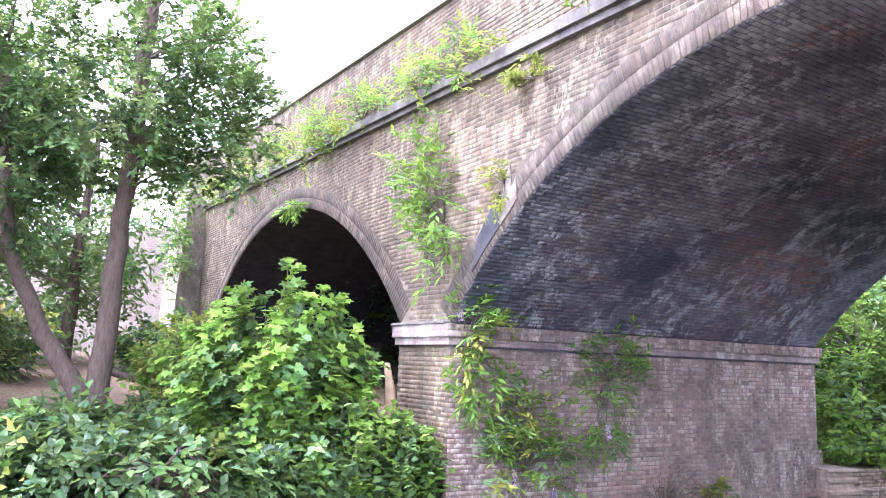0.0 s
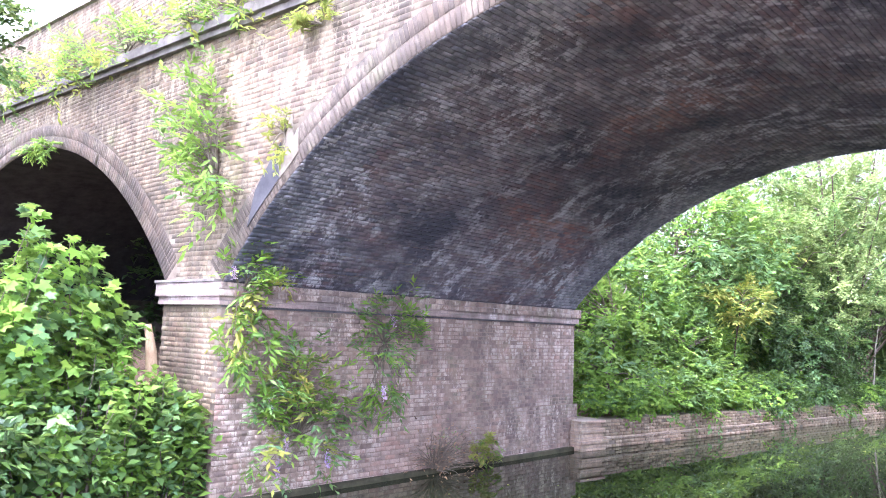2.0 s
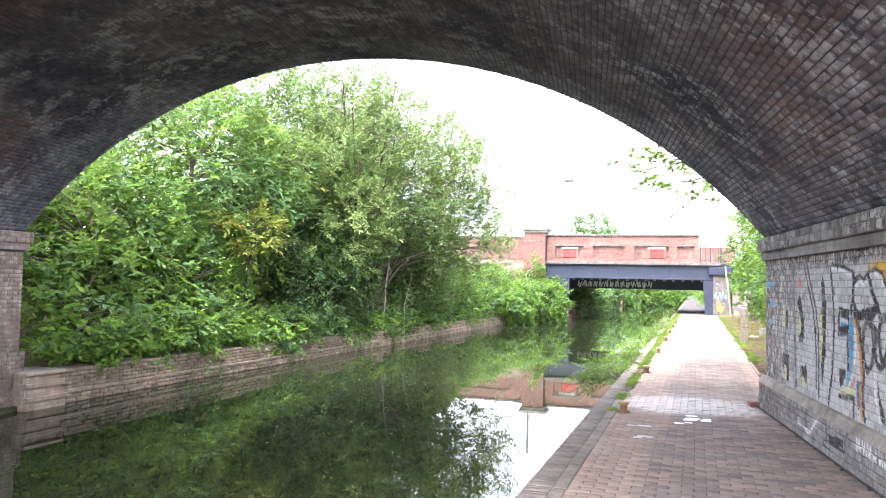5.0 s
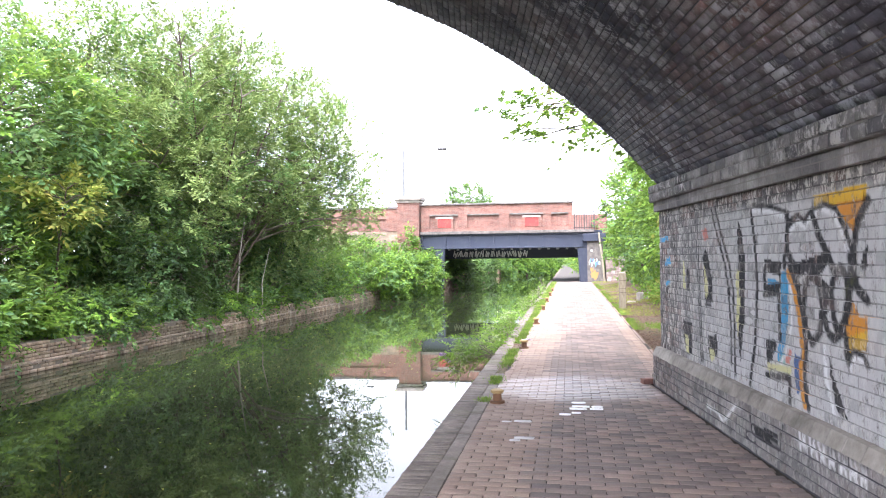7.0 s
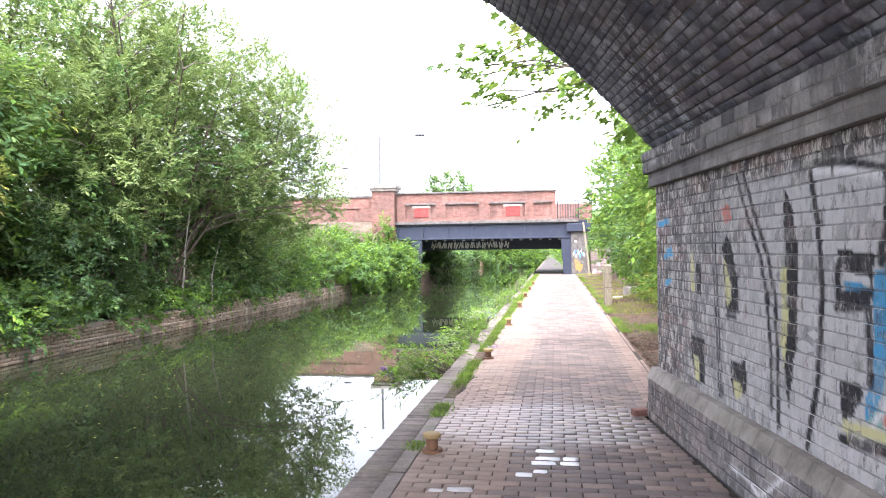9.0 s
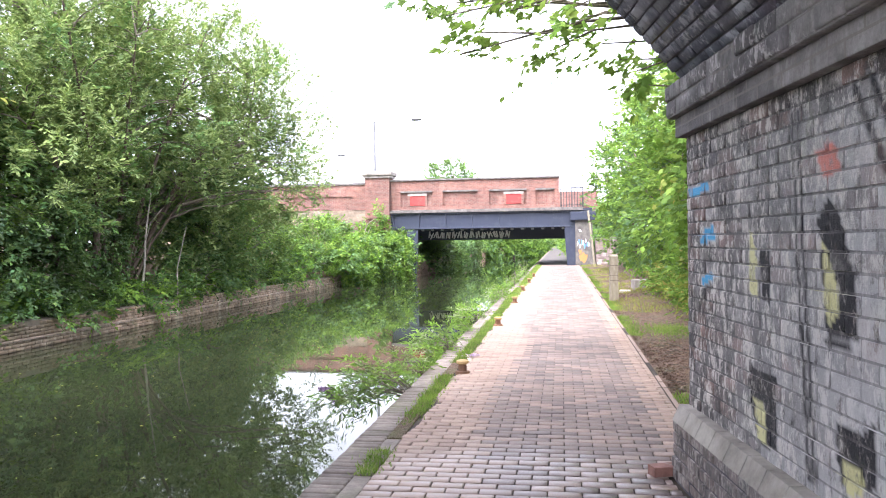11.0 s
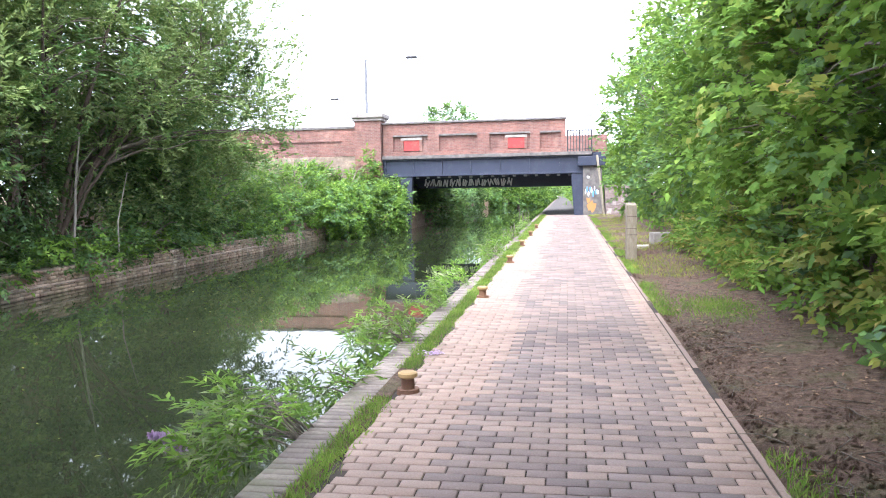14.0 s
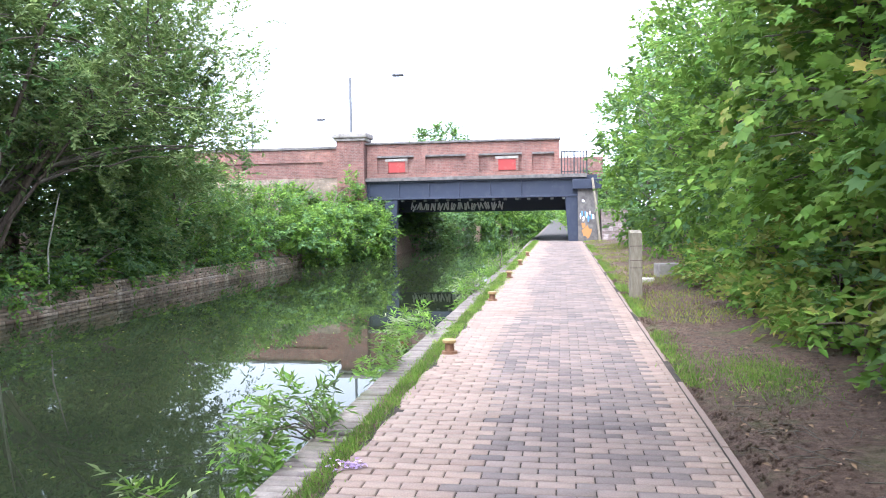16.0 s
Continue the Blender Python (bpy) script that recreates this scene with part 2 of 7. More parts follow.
L_MID = leaf_material("mid_green_leaf", [(0.07, 0.15, 0.05), (0.11, 0.21, 0.06), (0.08, 0.17, 0.07), (0.15, 0.25, 0.085)])
L_WILLOW = leaf_material("olive_green_willow_leaf", [(0.13, 0.2, 0.07), (0.2, 0.275, 0.1), (0.155, 0.235, 0.09), (0.25, 0.32, 0.13)], 0.42)
L_BRIGHT = leaf_material("bright_green_leaf", [(0.1, 0.21, 0.03), (0.155, 0.29, 0.045), (0.12, 0.24, 0.04), (0.21, 0.34, 0.06)], 0.45)
L_WEED = leaf_material("pale_buddleia_leaf", [(0.13, 0.19, 0.08), (0.19, 0.25, 0.12), (0.24, 0.29, 0.16)], 0.35)
L_DARK = leaf_material("dark_ivy_leaf", [(0.03, 0.065, 0.025), (0.045, 0.09, 0.03), (0.035, 0.075, 0.035), (0.07, 0.12, 0.04)], 0.25, 0.4)
L_YELLOW = leaf_material("yellow_green_leaf", [(0.2, 0.24, 0.05), (0.28, 0.3, 0.07), (0.22, 0.27, 0.06), (0.33, 0.3, 0.08)], 0.45)
L_GRASS = leaf_material("grass_blade", [(0.12, 0.22, 0.035), (0.17, 0.29, 0.05), (0.22, 0.28, 0.08)], 0.4)
L_BLOSSOM = leaf_material("pale_purple_blossom", [(0.42, 0.27, 0.5), (0.52, 0.38, 0.58), (0.36, 0.22, 0.42)], 0.3)
L_DEAD = leaf_material("dry_brown_leaf", [(0.15, 0.095, 0.055), (0.24, 0.16, 0.1), (0.1, 0.065, 0.04)], 0.02)


def bark_material(name, c1, c2):
    m, nt, b = material(name, 0.9)
    p = world_pos(nt, (1, 1, 0.25))
    n = noise_tex(nt, p, 22, 7, 0.7)
    nt.links.new(ramp(nt, n, [(0.3, c1), (0.7, c2)]), b.inputs["Base Color"])
    bump(nt, b, n, 0.8, 0.03)
    return m


M_BARK = bark_material("grey_brown_bark", (0.05, 0.037, 0.028), (0.15, 0.112, 0.085))
M_SAPLING = bark_material("pale_sapling_bark", (0.2, 0.18, 0.15), (0.38, 0.34, 0.29))
M_TWIG = bark_material("twig_bark", (0.09, 0.075, 0.06), (0.2, 0.17, 0.13))


def ground_material():
    m, nt, b = material("soil_and_litter", 0.95)
    p = world_pos(nt)
    n = noise_tex(nt, p, 1.2, 8, 0.7)
    f = noise_tex(nt, p, 14, 9, 0.78)
    c = ramp(nt, f, [(0.3, (0.06, 0.038, 0.026)), (0.5, (0.15, 0.095, 0.066)), (0.7, (0.25, 0.17, 0.12))])
    g = ramp(nt, n, [(0.5, (0, 0, 0)), (0.66, (1, 1, 1))])
    nt.links.new(mixc(nt, mathn(nt, "MULTIPLY", g, 0.6), c, (0.1, 0.13, 0.04)), b.inputs["Base Color"])
    bump(nt, b, f, 1.0, 0.08)
    return m


M_GROUND = ground_material()


def paver_material(name, tones, single):
    m, nt, b = material(name, 0.75, spec=0.22)
    p = world_pos(nt)
    rnd = obj_random(nt) if single else island(nt)
    col = ramp(nt, rnd, [(k / (len(tones) - 1), c) for k, c in enumerate(tones)])
    col = mixc(nt, 0.5, col, ramp(nt, noise_tex(nt, p, 2.2, 6, 0.7), [(0.3, (0.36, 0.36, 0.36)), (0.7, (0.62, 0.62, 0.62))]), "OVERLAY")
    col = mixc(nt, 0.3, col, ramp(nt, noise_tex(nt, p, 90, 4), [(0.3, (0.3, 0.3, 0.3)), (0.7, (0.75, 0.75, 0.75))]), "OVERLAY")
    nt.links.new(col, b.inputs["Base Color"])
    r = ramp(nt, noise_tex(nt, p, 1.1, 5), [(0.35, (0.68, 0.68, 0.68)), (0.65, (0.95, 0.95, 0.95))])
    wet = nt.nodes.new("ShaderNodeTexGradient")
    wet.gradient_type = "SPHERICAL"
    wm = nt.nodes.new("ShaderNodeMapping")
    wm.inputs["Scale"].default_value = (0.6, 0.85, 1)
    wm.inputs["Location"].default_value = (0.3, -14.1, 0)
    nt.links.new(p, wm.inputs[0])
    nt.links.new(wm.outputs[0], wet.inputs[0])
    wf = ramp(nt, mathn(nt, "MULTIPLY", wet.outputs["Fac"], noise_tex(nt, p, 3.0, 4)), [(0.05, (0, 0, 0)), (0.2, (1, 1, 1))])
    r = mixc(nt, wf, r, (0.34, 0.34, 0.34))
    nt.links.new(r, b.inputs["Roughness"])
    bump(nt, b, noise_tex(nt, p, 120, 4), 0.35, 0.004)
    return m


PINK = [(0.26, 0.192, 0.155), (0.3, 0.228, 0.184), (0.23, 0.17, 0.14), (0.28, 0.215, 0.173)]
MIXED = [(0.15, 0.122, 0.112), (0.2, 0.16, 0.142), (0.255, 0.196, 0.163), (0.132, 0.11, 0.104), (0.215, 0.169, 0.146)]
M_PAVER_P, M_PAVER_M = paver_material("pink_buff_paver", PINK, False), paver_material("purple_grey_paver", MIXED, False)
M_PAVER_PS, M_PAVER_MS = paver_material("pink_buff_paver_single", PINK, True), paver_material("purple_grey_paver_single", MIXED, True)
M_JOINT = mortar_material("sandy_joint", (0.035, 0.03, 0.026), (0.075, 0.062, 0.05))


def water_material():
    m, nt, b = material("still_canal_water", 0.015, spec=0.5)
    b.inputs["IOR"].default_value = 1.33
    p = world_pos(nt)
    nt.links.new(ramp(nt, noise_tex(nt, p, 0.3, 4), [(0.3, (0.013, 0.018, 0.009)), (0.7, (0.022, 0.028, 0.013))]), b.inputs["Base Color"])
    bump(nt, b, noise_tex(nt, world_pos(nt, (1, 0.6, 1)), 2.5, 3, 0.5), 0.03, 0.02)
    return m


M_WATER = water_material()


def paint_material(name, c, rough=0.5, metal=0.0, wear=(0.3, 0.28, 0.26), amt=0.3):
    m, nt, b = material(name, rough, metal)
    p = world_pos(nt)
    f = ramp(nt, noise_tex(nt, p, 2.5, 8, 0.75), [(0.52, (0, 0, 0)), (0.7, (1, 1, 1))])
    nt.links.new(mixc(nt, mathn(nt, "MULTIPLY", f, amt), c, wear), b.inputs["Base Color"])
    bump(nt, b, noise_tex(nt, p, 40, 4), 0.2, 0.004)
    return m


M_GIRDER = paint_material("blue_black_girder_paint", (0.028, 0.036, 0.06), 0.5, wear=(0.09, 0.09, 0.1))
M_REDPANEL = paint_material("red_painted_panel", (0.3, 0.04, 0.036), 0.6, wear=(0.3, 0.15, 0.1), amt=0.6)
M_IRON = paint_material("dark_iron", (0.03, 0.03, 0.032), 0.5, wear=(0.14, 0.08, 0.05))
M_YELLOW = paint_material("worn_yellow_paint", (0.3, 0.21, 0.09), 0.7, wear=(0.2, 0.13, 0.08), amt=0.8)
M_RUST = paint_material("rusty_iron", (0.17, 0.09, 0.05), 0.85, wear=(0.08, 0.05, 0.04), amt=0.8)
M_WOOD = bark_material("weathered_timber", (0.14, 0.12, 0.085), (0.27, 0.24, 0.18))

M_ALGAE = mortar_material("dark_wet_algae", (0.025, 0.028, 0.018), (0.07, 0.065, 0.04))
M_WHITE = paint_material("white_spray_paint", (0.82, 0.82, 0.82), 0.6, amt=0.15)
M_ORANGE = paint_material("orange_spray_paint", (0.42, 0.21, 0.07), 0.7, wear=(0.2, 0.14, 0.1), amt=0.8)
M_BLUE = paint_material("blue_spray_paint", (0.1, 0.28, 0.55), 0.6)
M_LAMP = paint_material("grey_lamp_paint", (0.13, 0.135, 0.14), 0.5)
M_GALV = paint_material("galvanised_steel", (0.4, 0.41, 0.42), 0.5, 0.6)


# ---- mesh helpers ----
def mesh_np(name, V, quads=None, tris=None, mats=(), smooth=False):
    V = np.asarray(V, np.float32).reshape(-1, 3)
    me = bpy.data.meshes.new(name)
    nq = 0 if quads is None else len(quads)
    ntri = 0 if tris is None else len(tris)
    loops = []
    if nq:
        loops.append(np.asarray(quads, np.int32).ravel())
    if ntri:
        loops.append(np.asarray(tris, np.int32).ravel())
    loops = np.concatenate(loops)
    me.vertices.add(len(V))
    me.vertices.foreach_set("co", V.ravel())
    me.loops.add(len(loops))
    me.loops.foreach_set("vertex_index", loops)
    me.polygons.add(nq + ntri)
    starts = np.concatenate([np.arange(nq) * 4, nq * 4 + np.arange(ntri) * 3]).astype(np.int32)
    me.polygons.foreach_set("loop_start", starts)
    if smooth:
        me.polygons.foreach_set("use_smooth", np.ones(nq + ntri, bool))
    for m in mats:
        me.materials.append(m)
    me.update(calc_edges=True)
    me.validate()
    return me


def part(name, data, mat=None, parent=None, label=""):
    """Links a mesh (or bmesh) as one object under a thing or a part."""
    if isinstance(data, bmesh.types.BMesh):
        me = bpy.data.meshes.new(name)
        data.to_mesh(me)
        data.free()
        data = me
    if mat is not None and not data.materials:
        data.materials.append(mat)
    ob = new(name, data)
    if parent is not None:
        ob.parent = parent
    if label:
        tagged(ob, label)
    return ob


def thing(name, at=(0, 0, 0), rz=0, label="", category="", group="", kind=""):
    ob = new(name)
    ob.empty_display_size = 0.2
    ob.matrix_world = pose(*at, 0, 0, rz)
    return tagged(ob, label, category, group, kind)


def box(bm, x0, x1, y0, y1, z0, z1, bevel=0.0):
    r = bmesh.ops.create_cube(bm, size=1.0, matrix=Matrix.Translation(((x0 + x1) / 2, (y0 + y1) / 2, (z0 + z1) / 2)) @ Matrix.Diagonal((abs(x1 - x0), abs(y1 - y0), abs(z1 - z0), 1)))
    if bevel:
        es = list({e for v in r["verts"] for e in v.link_edges})
        bmesh.ops.bevel(bm, geom=es, offset=bevel, segments=2, affect="EDGES", profile=0.6)
    return bm


def boxm(x0, x1, y0, y1, z0, z1, bevel=0.0):
    return box(bmesh.new(), x0, x1, y0, y1, z0, z1, bevel)


def cyl(bm, x, y, z0, z1, r0, r1=None, seg=16):
    bmesh.ops.create_cone(bm, cap_ends=True, segments=seg, radius1=r0, radius2=r0 if r1 is None else r1, depth=z1 - z0, matrix=Matrix.Translation((x, y, (z0 + z1) / 2)))
    return bm


def unit(a):
    return a / np.maximum(np.linalg.norm(a, axis=-1, keepdims=True), 1e-9)


def brick_arrays(C, X, Y, N, hx, hy, depth, bevel=0.006):
    """Chamfered blocks: centre on the wall plane, axes X, Y along it and N out of it."""
    n = len(C)
    C, X, Y, N = (np.broadcast_to(np.asarray(a, float), (n, 3)) for a in (C, X, Y, N))
    hx, hy, depth = (np.broadcast_to(np.asarray(a, float), (n,))[:, None] for a in (hx, hy, depth))
    sg = [(-1, -1), (1, -1), (1, 1), (-1, 1)]
    rows = [C + X * hx * a + Y * hy * b for a, b in sg]
    rows += [C + X * hx * a + Y * hy * b + N * (depth - bevel) for a, b in sg]
    rows += [C + X * (hx - bevel) * a + Y * (hy - bevel) * b + N * depth for a, b in sg]
    V = np.stack(rows, 1)
    q = []
    for lo, hi in ((0, 4), (4, 8)):
        for k in range(4):
            q.append((lo + k, lo + (k + 1) % 4, hi + (k + 1) % 4, hi + k))
    q.append((8, 9, 10, 11))
    Q = (np.arange(n)[:, None, None] * 12 + np.array(q)[None]).reshape(-1, 4)
    return V.reshape(-1, 3), Q


def bond(s0, s1, t0, t1, L=0.225, H=0.075, joint=0.011, keep=None, flemish=False):
    """Brick centres (s, t) and half lengths of a running bond over a rectangle."""
    out = []
    for r in range(int(round((t1 - t0) / H))):
        t = t0 + (r + 0.5) * H
        s = s0 - (L / 2 if r % 2 else 0.0)
        while s < s1 - 0.03:
            a, b = max(s, s0), min(s + L, s1)
            if b - a > 0.05:
                out.append(((a + b) / 2, t, (b - a) / 2 - joint / 2, H / 2 - joint / 2))
            s += L
    A = np.array(out)
    if keep is not None:
        A = A[keep(A[:, 0], A[:, 1])]
    return A


def tube(points, radii, sides=7):
    P = np.asarray(points, float)
    n = len(P)
    T = unit(np.gradient(P, axis=0))
    ref = np.array([0.31, 0.17, 0.93]) if abs(T[:, 2]).mean() < 0.8 else np.array([1.0, 0.1, 0.05])
    A = unit(np.cross(T, ref))
    B = np.cross(T, A)
    ang = np.linspace(0, 2 * np.pi, sides, endpoint=False)
    R = np.asarray(radii, float)[:, None, None]
    V = P[:, None] + R * (np.cos(ang)[None, :, None] * A[:, None] + np.sin(ang)[None, :, None] * B[:, None])
    q = [(i * sides + k, i * sides + (k + 1) % sides, (i + 1) * sides + (k + 1) % sides, (i + 1) * sides + k) for i in range(n - 1) for k in range(sides)]
    return V.reshape(-1, 3), np.array(q)


def join(parts):
    V, Q, o = [], [], 0
    for v, q in parts:
        V.append(v)
        Q.append(np.asarray(q) + o)
        o += len(v)
    return np.concatenate(V), np.concatenate(Q)


def leaf_arrays(P, N, D, size, aspect=0.5, fold=0.18):
    """Leaves folded along the midrib: base P, normal N, pointing along D."""
    n = len(P)
    D = unit(D)
    S = unit(np.cross(D, N))
    Nn = np.cross(S, D)
    size = np.broadcast_to(np.asarray(size, float), (n,))[:, None]
    w = size * aspect * 0.5
    mid = P + D * size * 0.45
    V = np.stack([P, mid + S * w + Nn * w * fold * 2, P + D * size - Nn * size * fold * 0.6, mid - S * w + Nn * w * fold * 2], 1)
    T = (np.arange(n)[:, None, None] * 4 + np.array([(0, 1, 2), (0, 2, 3)])[None]).reshape(-1, 3)
    return V.reshape(-1, 3), T


LOBES = [(-105, 0.5), (-72, 0.5), (-46, 0.88), (-22, 0.62), (0, 1.0), (22, 0.62), (46, 0.88), (72, 0.5), (105, 0.5)]


def lobed_arrays(P, N, D, size):
    """Five-lobed leaves fanned from the stalk at P, drooping to the tips."""
    n = len(P)
    D = unit(D)
    S = unit(np.cross(D, N))
    Nn = np.cross(S, D)
    size = np.broadcast_to(np.asarray(size, float), (n,))[:, None]
    rows = [P]
    for a, k in LOBES:
        c, q = math.cos(math.radians(a)), math.sin(math.radians(a))
        rows.append(P + (D * c + S * q) * size * k * 0.85 - Nn * size * (0.28 * k * k - 0.1 * abs(q)))
    V = np.stack(rows, 1)
    t = [(0, k, k + 1) for k in range(1, len(LOBES))]
    T = (np.arange(n)[:, None, None] * len(rows) + np.array(t)[None]).reshape(-1, 3)
    return V.reshape(-1, 3), T


def spray_leaves(C, rad, out, per, size, aspect=0.5, rise=0.15, twigs=3, droop=0.35, lobed=False, r=None):
    """Leafy twigs: from each clump centre a few twigs reach outwards, with leaves in two ranks along them."""
    r = r or rng
    C = np.asarray(C, float)
    n, m = len(C), max(3, per // twigs)
    rad = np.broadcast_to(np.asarray(rad, float), (n,))[:, None, None, None]
    out = unit(np.broadcast_to(np.asarray(out, float), (n, 3)))[:, None]
    way = unit(out * 0.8 + r.normal(size=(n, twigs, 3)) * 0.62 + np.array([0, 0, rise]))[:, :, None]
    start = C[:, None, None] - way * rad * 0.55 + r.normal(size=(n, twigs, 1, 3)) * rad * 0.4
    u = (np.linspace(0.12, 1, m)[None, None] + r.normal(size=(n, twigs, m)) * 0.04)[..., None]
    P = start + way * u * rad * 1.7 - np.array([0, 0, droop]) * u * u * rad
    side = unit(np.cross(way, np.array([0.05, 0.02, 1.0])))
    sgn = np.where(np.arange(m) % 2, 1.0, -1.0)[None, None, :, None]
    jit = r.normal(size=P.shape)
    D = unit(way * (0.45 + 0.5 * u) + side * sgn * (1.05 - 0.6 * u) + jit * 0.22 + np.array([0, 0, -0.18]))
    face = unit(out[:, :, None] * 0.55 + np.array([0, 0, 0.75]) + r.normal(size=(n, twigs, 1, 3)) * 0.25)
    N = unit(face + r.normal(size=P.shape) * 0.24)
    P = (P + jit * 0.03 * rad).reshape(-1, 3)
    s = size * r.uniform(0.65, 1.25, len(P))
    if lobed:
        return lobed_arrays(P, N.reshape(-1, 3), D.reshape(-1, 3), s)
    return leaf_arrays(P, N.reshape(-1, 3), D.reshape(-1, 3), s, aspect)


def leaf_mesh(name, lists, mats):
    """lists: [(V, T), ...], one for each material."""
    V = np.concatenate([v for v, t in lists])
    T, idx, o = [], [], 0
    for k, (v, t) in enumerate(lists):
        T.append(t + o)
        idx.append(np.full(len(t), k, np.int32))
        o += len(v)
    me = mesh_np(name, V, None, np.concatenate(T), mats)
    me.polygons.foreach_set("material_index", np.concatenate(idx))
    return me


def blob_points(n, lobes, r, shell=0.5):
    """n points inside a union of ellipsoids ((x, y, z), (rx, ry, rz)), biased to the skin."""
    vol = np.array([a * b * c for _, (a, b, c) in lobes])
    pick = r.choice(len(lobes), n, p=vol / vol.sum())
    c = np.array([l[0] for l in lobes])[pick]
    e = np.array([l[1] for l in lobes])[pick]
    d = unit(r.normal(size=(n, 3)))
    k = r.random((n, 1)) ** (1 / 3 * shell)
    return c + d * k * e


def limb(a, b, r0, r1, sag=0.12, n=7, r=None):
    r = r or rng
    a, b = np.asarray(a, float), np.asarray(b, float)
    t = np.linspace(0, 1, n)[:, None]
    L = np.linalg.norm(b - a)
    P = a + (b - a) * t + np.sin(t * np.pi) * (r.normal(size=3) * 0.045 * L + np.array([0, 0, sag * L])) + np.where((t > 0) & (t < 1), r.normal(size=(n, 3)) * 0.012 * L, 0)
    return P, r0 + (r1 - r0) * t[:, 0] ** 0.8


def tree(name, base, trunks, lobes, clumps, per, leaf, mats, mix=(1.0,), clump_r=0.55, aspect=0.5, seed=1, label="", category="tree", bark=None, limbs=26, group="", extra=(), shell=0.5, rise=0.15, lobed=False, big=1.3, thin=0.55):
    """A tree: trunk tubes, limbs to the clumps, a crown of single leaves. All points relative to base."""
    r = np.random.default_rng(seed)
    t = thing(name, base, 0, label, category, group)
    bark = bark or M_BARK
    tops = []
    for k, (pts, r0, r1) in enumerate(trunks):
        P = np.array(pts, float)
        tt = np.linspace(0, 1, len(P))
        fine = np.linspace(0, 1, 4 * len(P))
        Q = np.stack([np.interp(fine, tt, P[:, i]) for i in range(3)], 1)
        Q += np.where((fine[:, None] > 0), r.normal(size=Q.shape) * r0 * 0.08, 0)
        rad = r0 + (r1 - r0) * fine
        rad[0] *= 1.35
        V, F = tube(Q, rad, 10)
        part("trunk", mesh_np("trunk", V, F, mats=(bark,), smooth=True), None, t)
        tops.append(Q)
    C = blob_points(clumps, lobes, r, shell)
    if len(extra):
        C = np.concatenate([np.array(extra, float), C])
    joined = np.concatenate([Q[len(Q) // 3:] for Q in tops])
    ls = []
    for c in C[:limbs]:
        d = np.linalg.norm(joined - c, axis=1) + np.where(joined[:, 2] > c[2] - 0.2, 3.0, 0.0)
        a = joined[d.argmin()]
        if np.linalg.norm(c - a) > 2.4 and c[2] < 2.0:
            continue
        P, rad = limb(a, c, min(0.045, 0.012 + 0.009 * np.linalg.norm(c - a)), 0.008, 0.1, 7, r)
        ls.append(tube(P, rad, 5))
    if ls:
        V, F = join(ls)
        tagged(part("limb", mesh_np("limb", V, F, mats=(M_TWIG if bark is M_BARK else bark,), smooth=True), None, t), kind="stuff")
    which = r.choice(len(mats), len(C), p=np.array(mix) / sum(mix))
    lists = []
    for k in range(len(mats)):
        Ck = C[which == k]
        if not len(Ck):
            Ck = C[:1]
        mid = np.array([l[0] for l in lobes], float)
        near = mid[np.linalg.norm(Ck[:, None] - mid[None], axis=2).argmin(1)]
        lists.append(spray_leaves(Ck, clump_r * r.uniform(0.6, 1.3, len(Ck)), Ck - near * np.array([1, 1, 0.85]), int(per * thin), leaf * big, aspect, rise, 3 if per < 56 else 4, 0.35, lobed, r))
    tagged(part("crown", leaf_mesh("crown", lists, mats), None, t), kind="stuff")
    return t

# ---- the ground and the canal ----
WATER_Z = -0.65
CANAL_R = -1.78


def far_edge(y):
    return float(np.interp(y, [-60, 0, 6.4, 15.3, 15.5, 30, 48.5, 54.5, 200], [-11.0, -10.7, -10.46, -11.63, -11.42, -11.2, -10.9, -8.3, -8.0]))


def wall_x(y):
    """The towpath-side tunnel wall's line, and the path's edge beyond it."""
    return 0.56 + (16.9 - y) * 0.1317


ys = sorted({-500, -200, -80, -40, -20, -10, -5, -2, 0, 2, 4, 6.4, 8, 10, 12, 14, 15.3, 15.5, 17, 18, 19, 20, 22, 24, 26, 28, 30, 33, 36, 40, 44, 48.5, 52, 54.5, 60, 70, 90, 120, 200, 500, 1500})
rows = []
for y in ys:
    xl = far_edge(y)
    left = float(np.interp(y, [-40, -3, 4, 6.4, 15.5, 30, 60], [0.9, 0.6, 0.3, 0.2, -0.05, 0.0, 0.3]))
    hill = float(np.interp(y, [-40, 0, 6, 14, 18, 60], [2.2, 1.8, 1.6, 1.0, 0.6, 1.6]))
    row = [(-1500, hill), (-200, hill), (-60, hill), (xl - 30, hill), (xl - 18, hill), (xl - 10, hill * 0.8 + left * 0.2), (xl - 5, (hill + left) / 2), (xl - 2, left + 0.1), (xl - 0.32, left - 0.1), (xl - 0.3, -1.6), (CANAL_R + 0.2, -1.6), (CANAL_R + 0.22, -0.1), (-1.0, -0.1), (0.7, -0.1), (0.95, 0.0 if y >= 17 else -0.1), (1.5, 0.04 if y >= 17 else -0.1), (2.4, 0.12 if y >= 17 else -0.1), (4, 0.4 if y >= 17 else 0.0), (8, 0.9), (20, 1.2), (80, 1.2), (1500, 1.2)]
    rows.append([(x, y, z + (0.03 * noise.noise(Vector((x * 1.7, y * 1.3, 0))) if z > -0.09 else 0)) for x, z in row])
nc = len(rows[0])
gv = [p for r in rows for p in r]
gq = [(i * nc + k, i * nc + k + 1, (i + 1) * nc + k + 1, (i + 1) * nc + k) for i in range(len(rows) - 1) for k in range(nc - 1)]
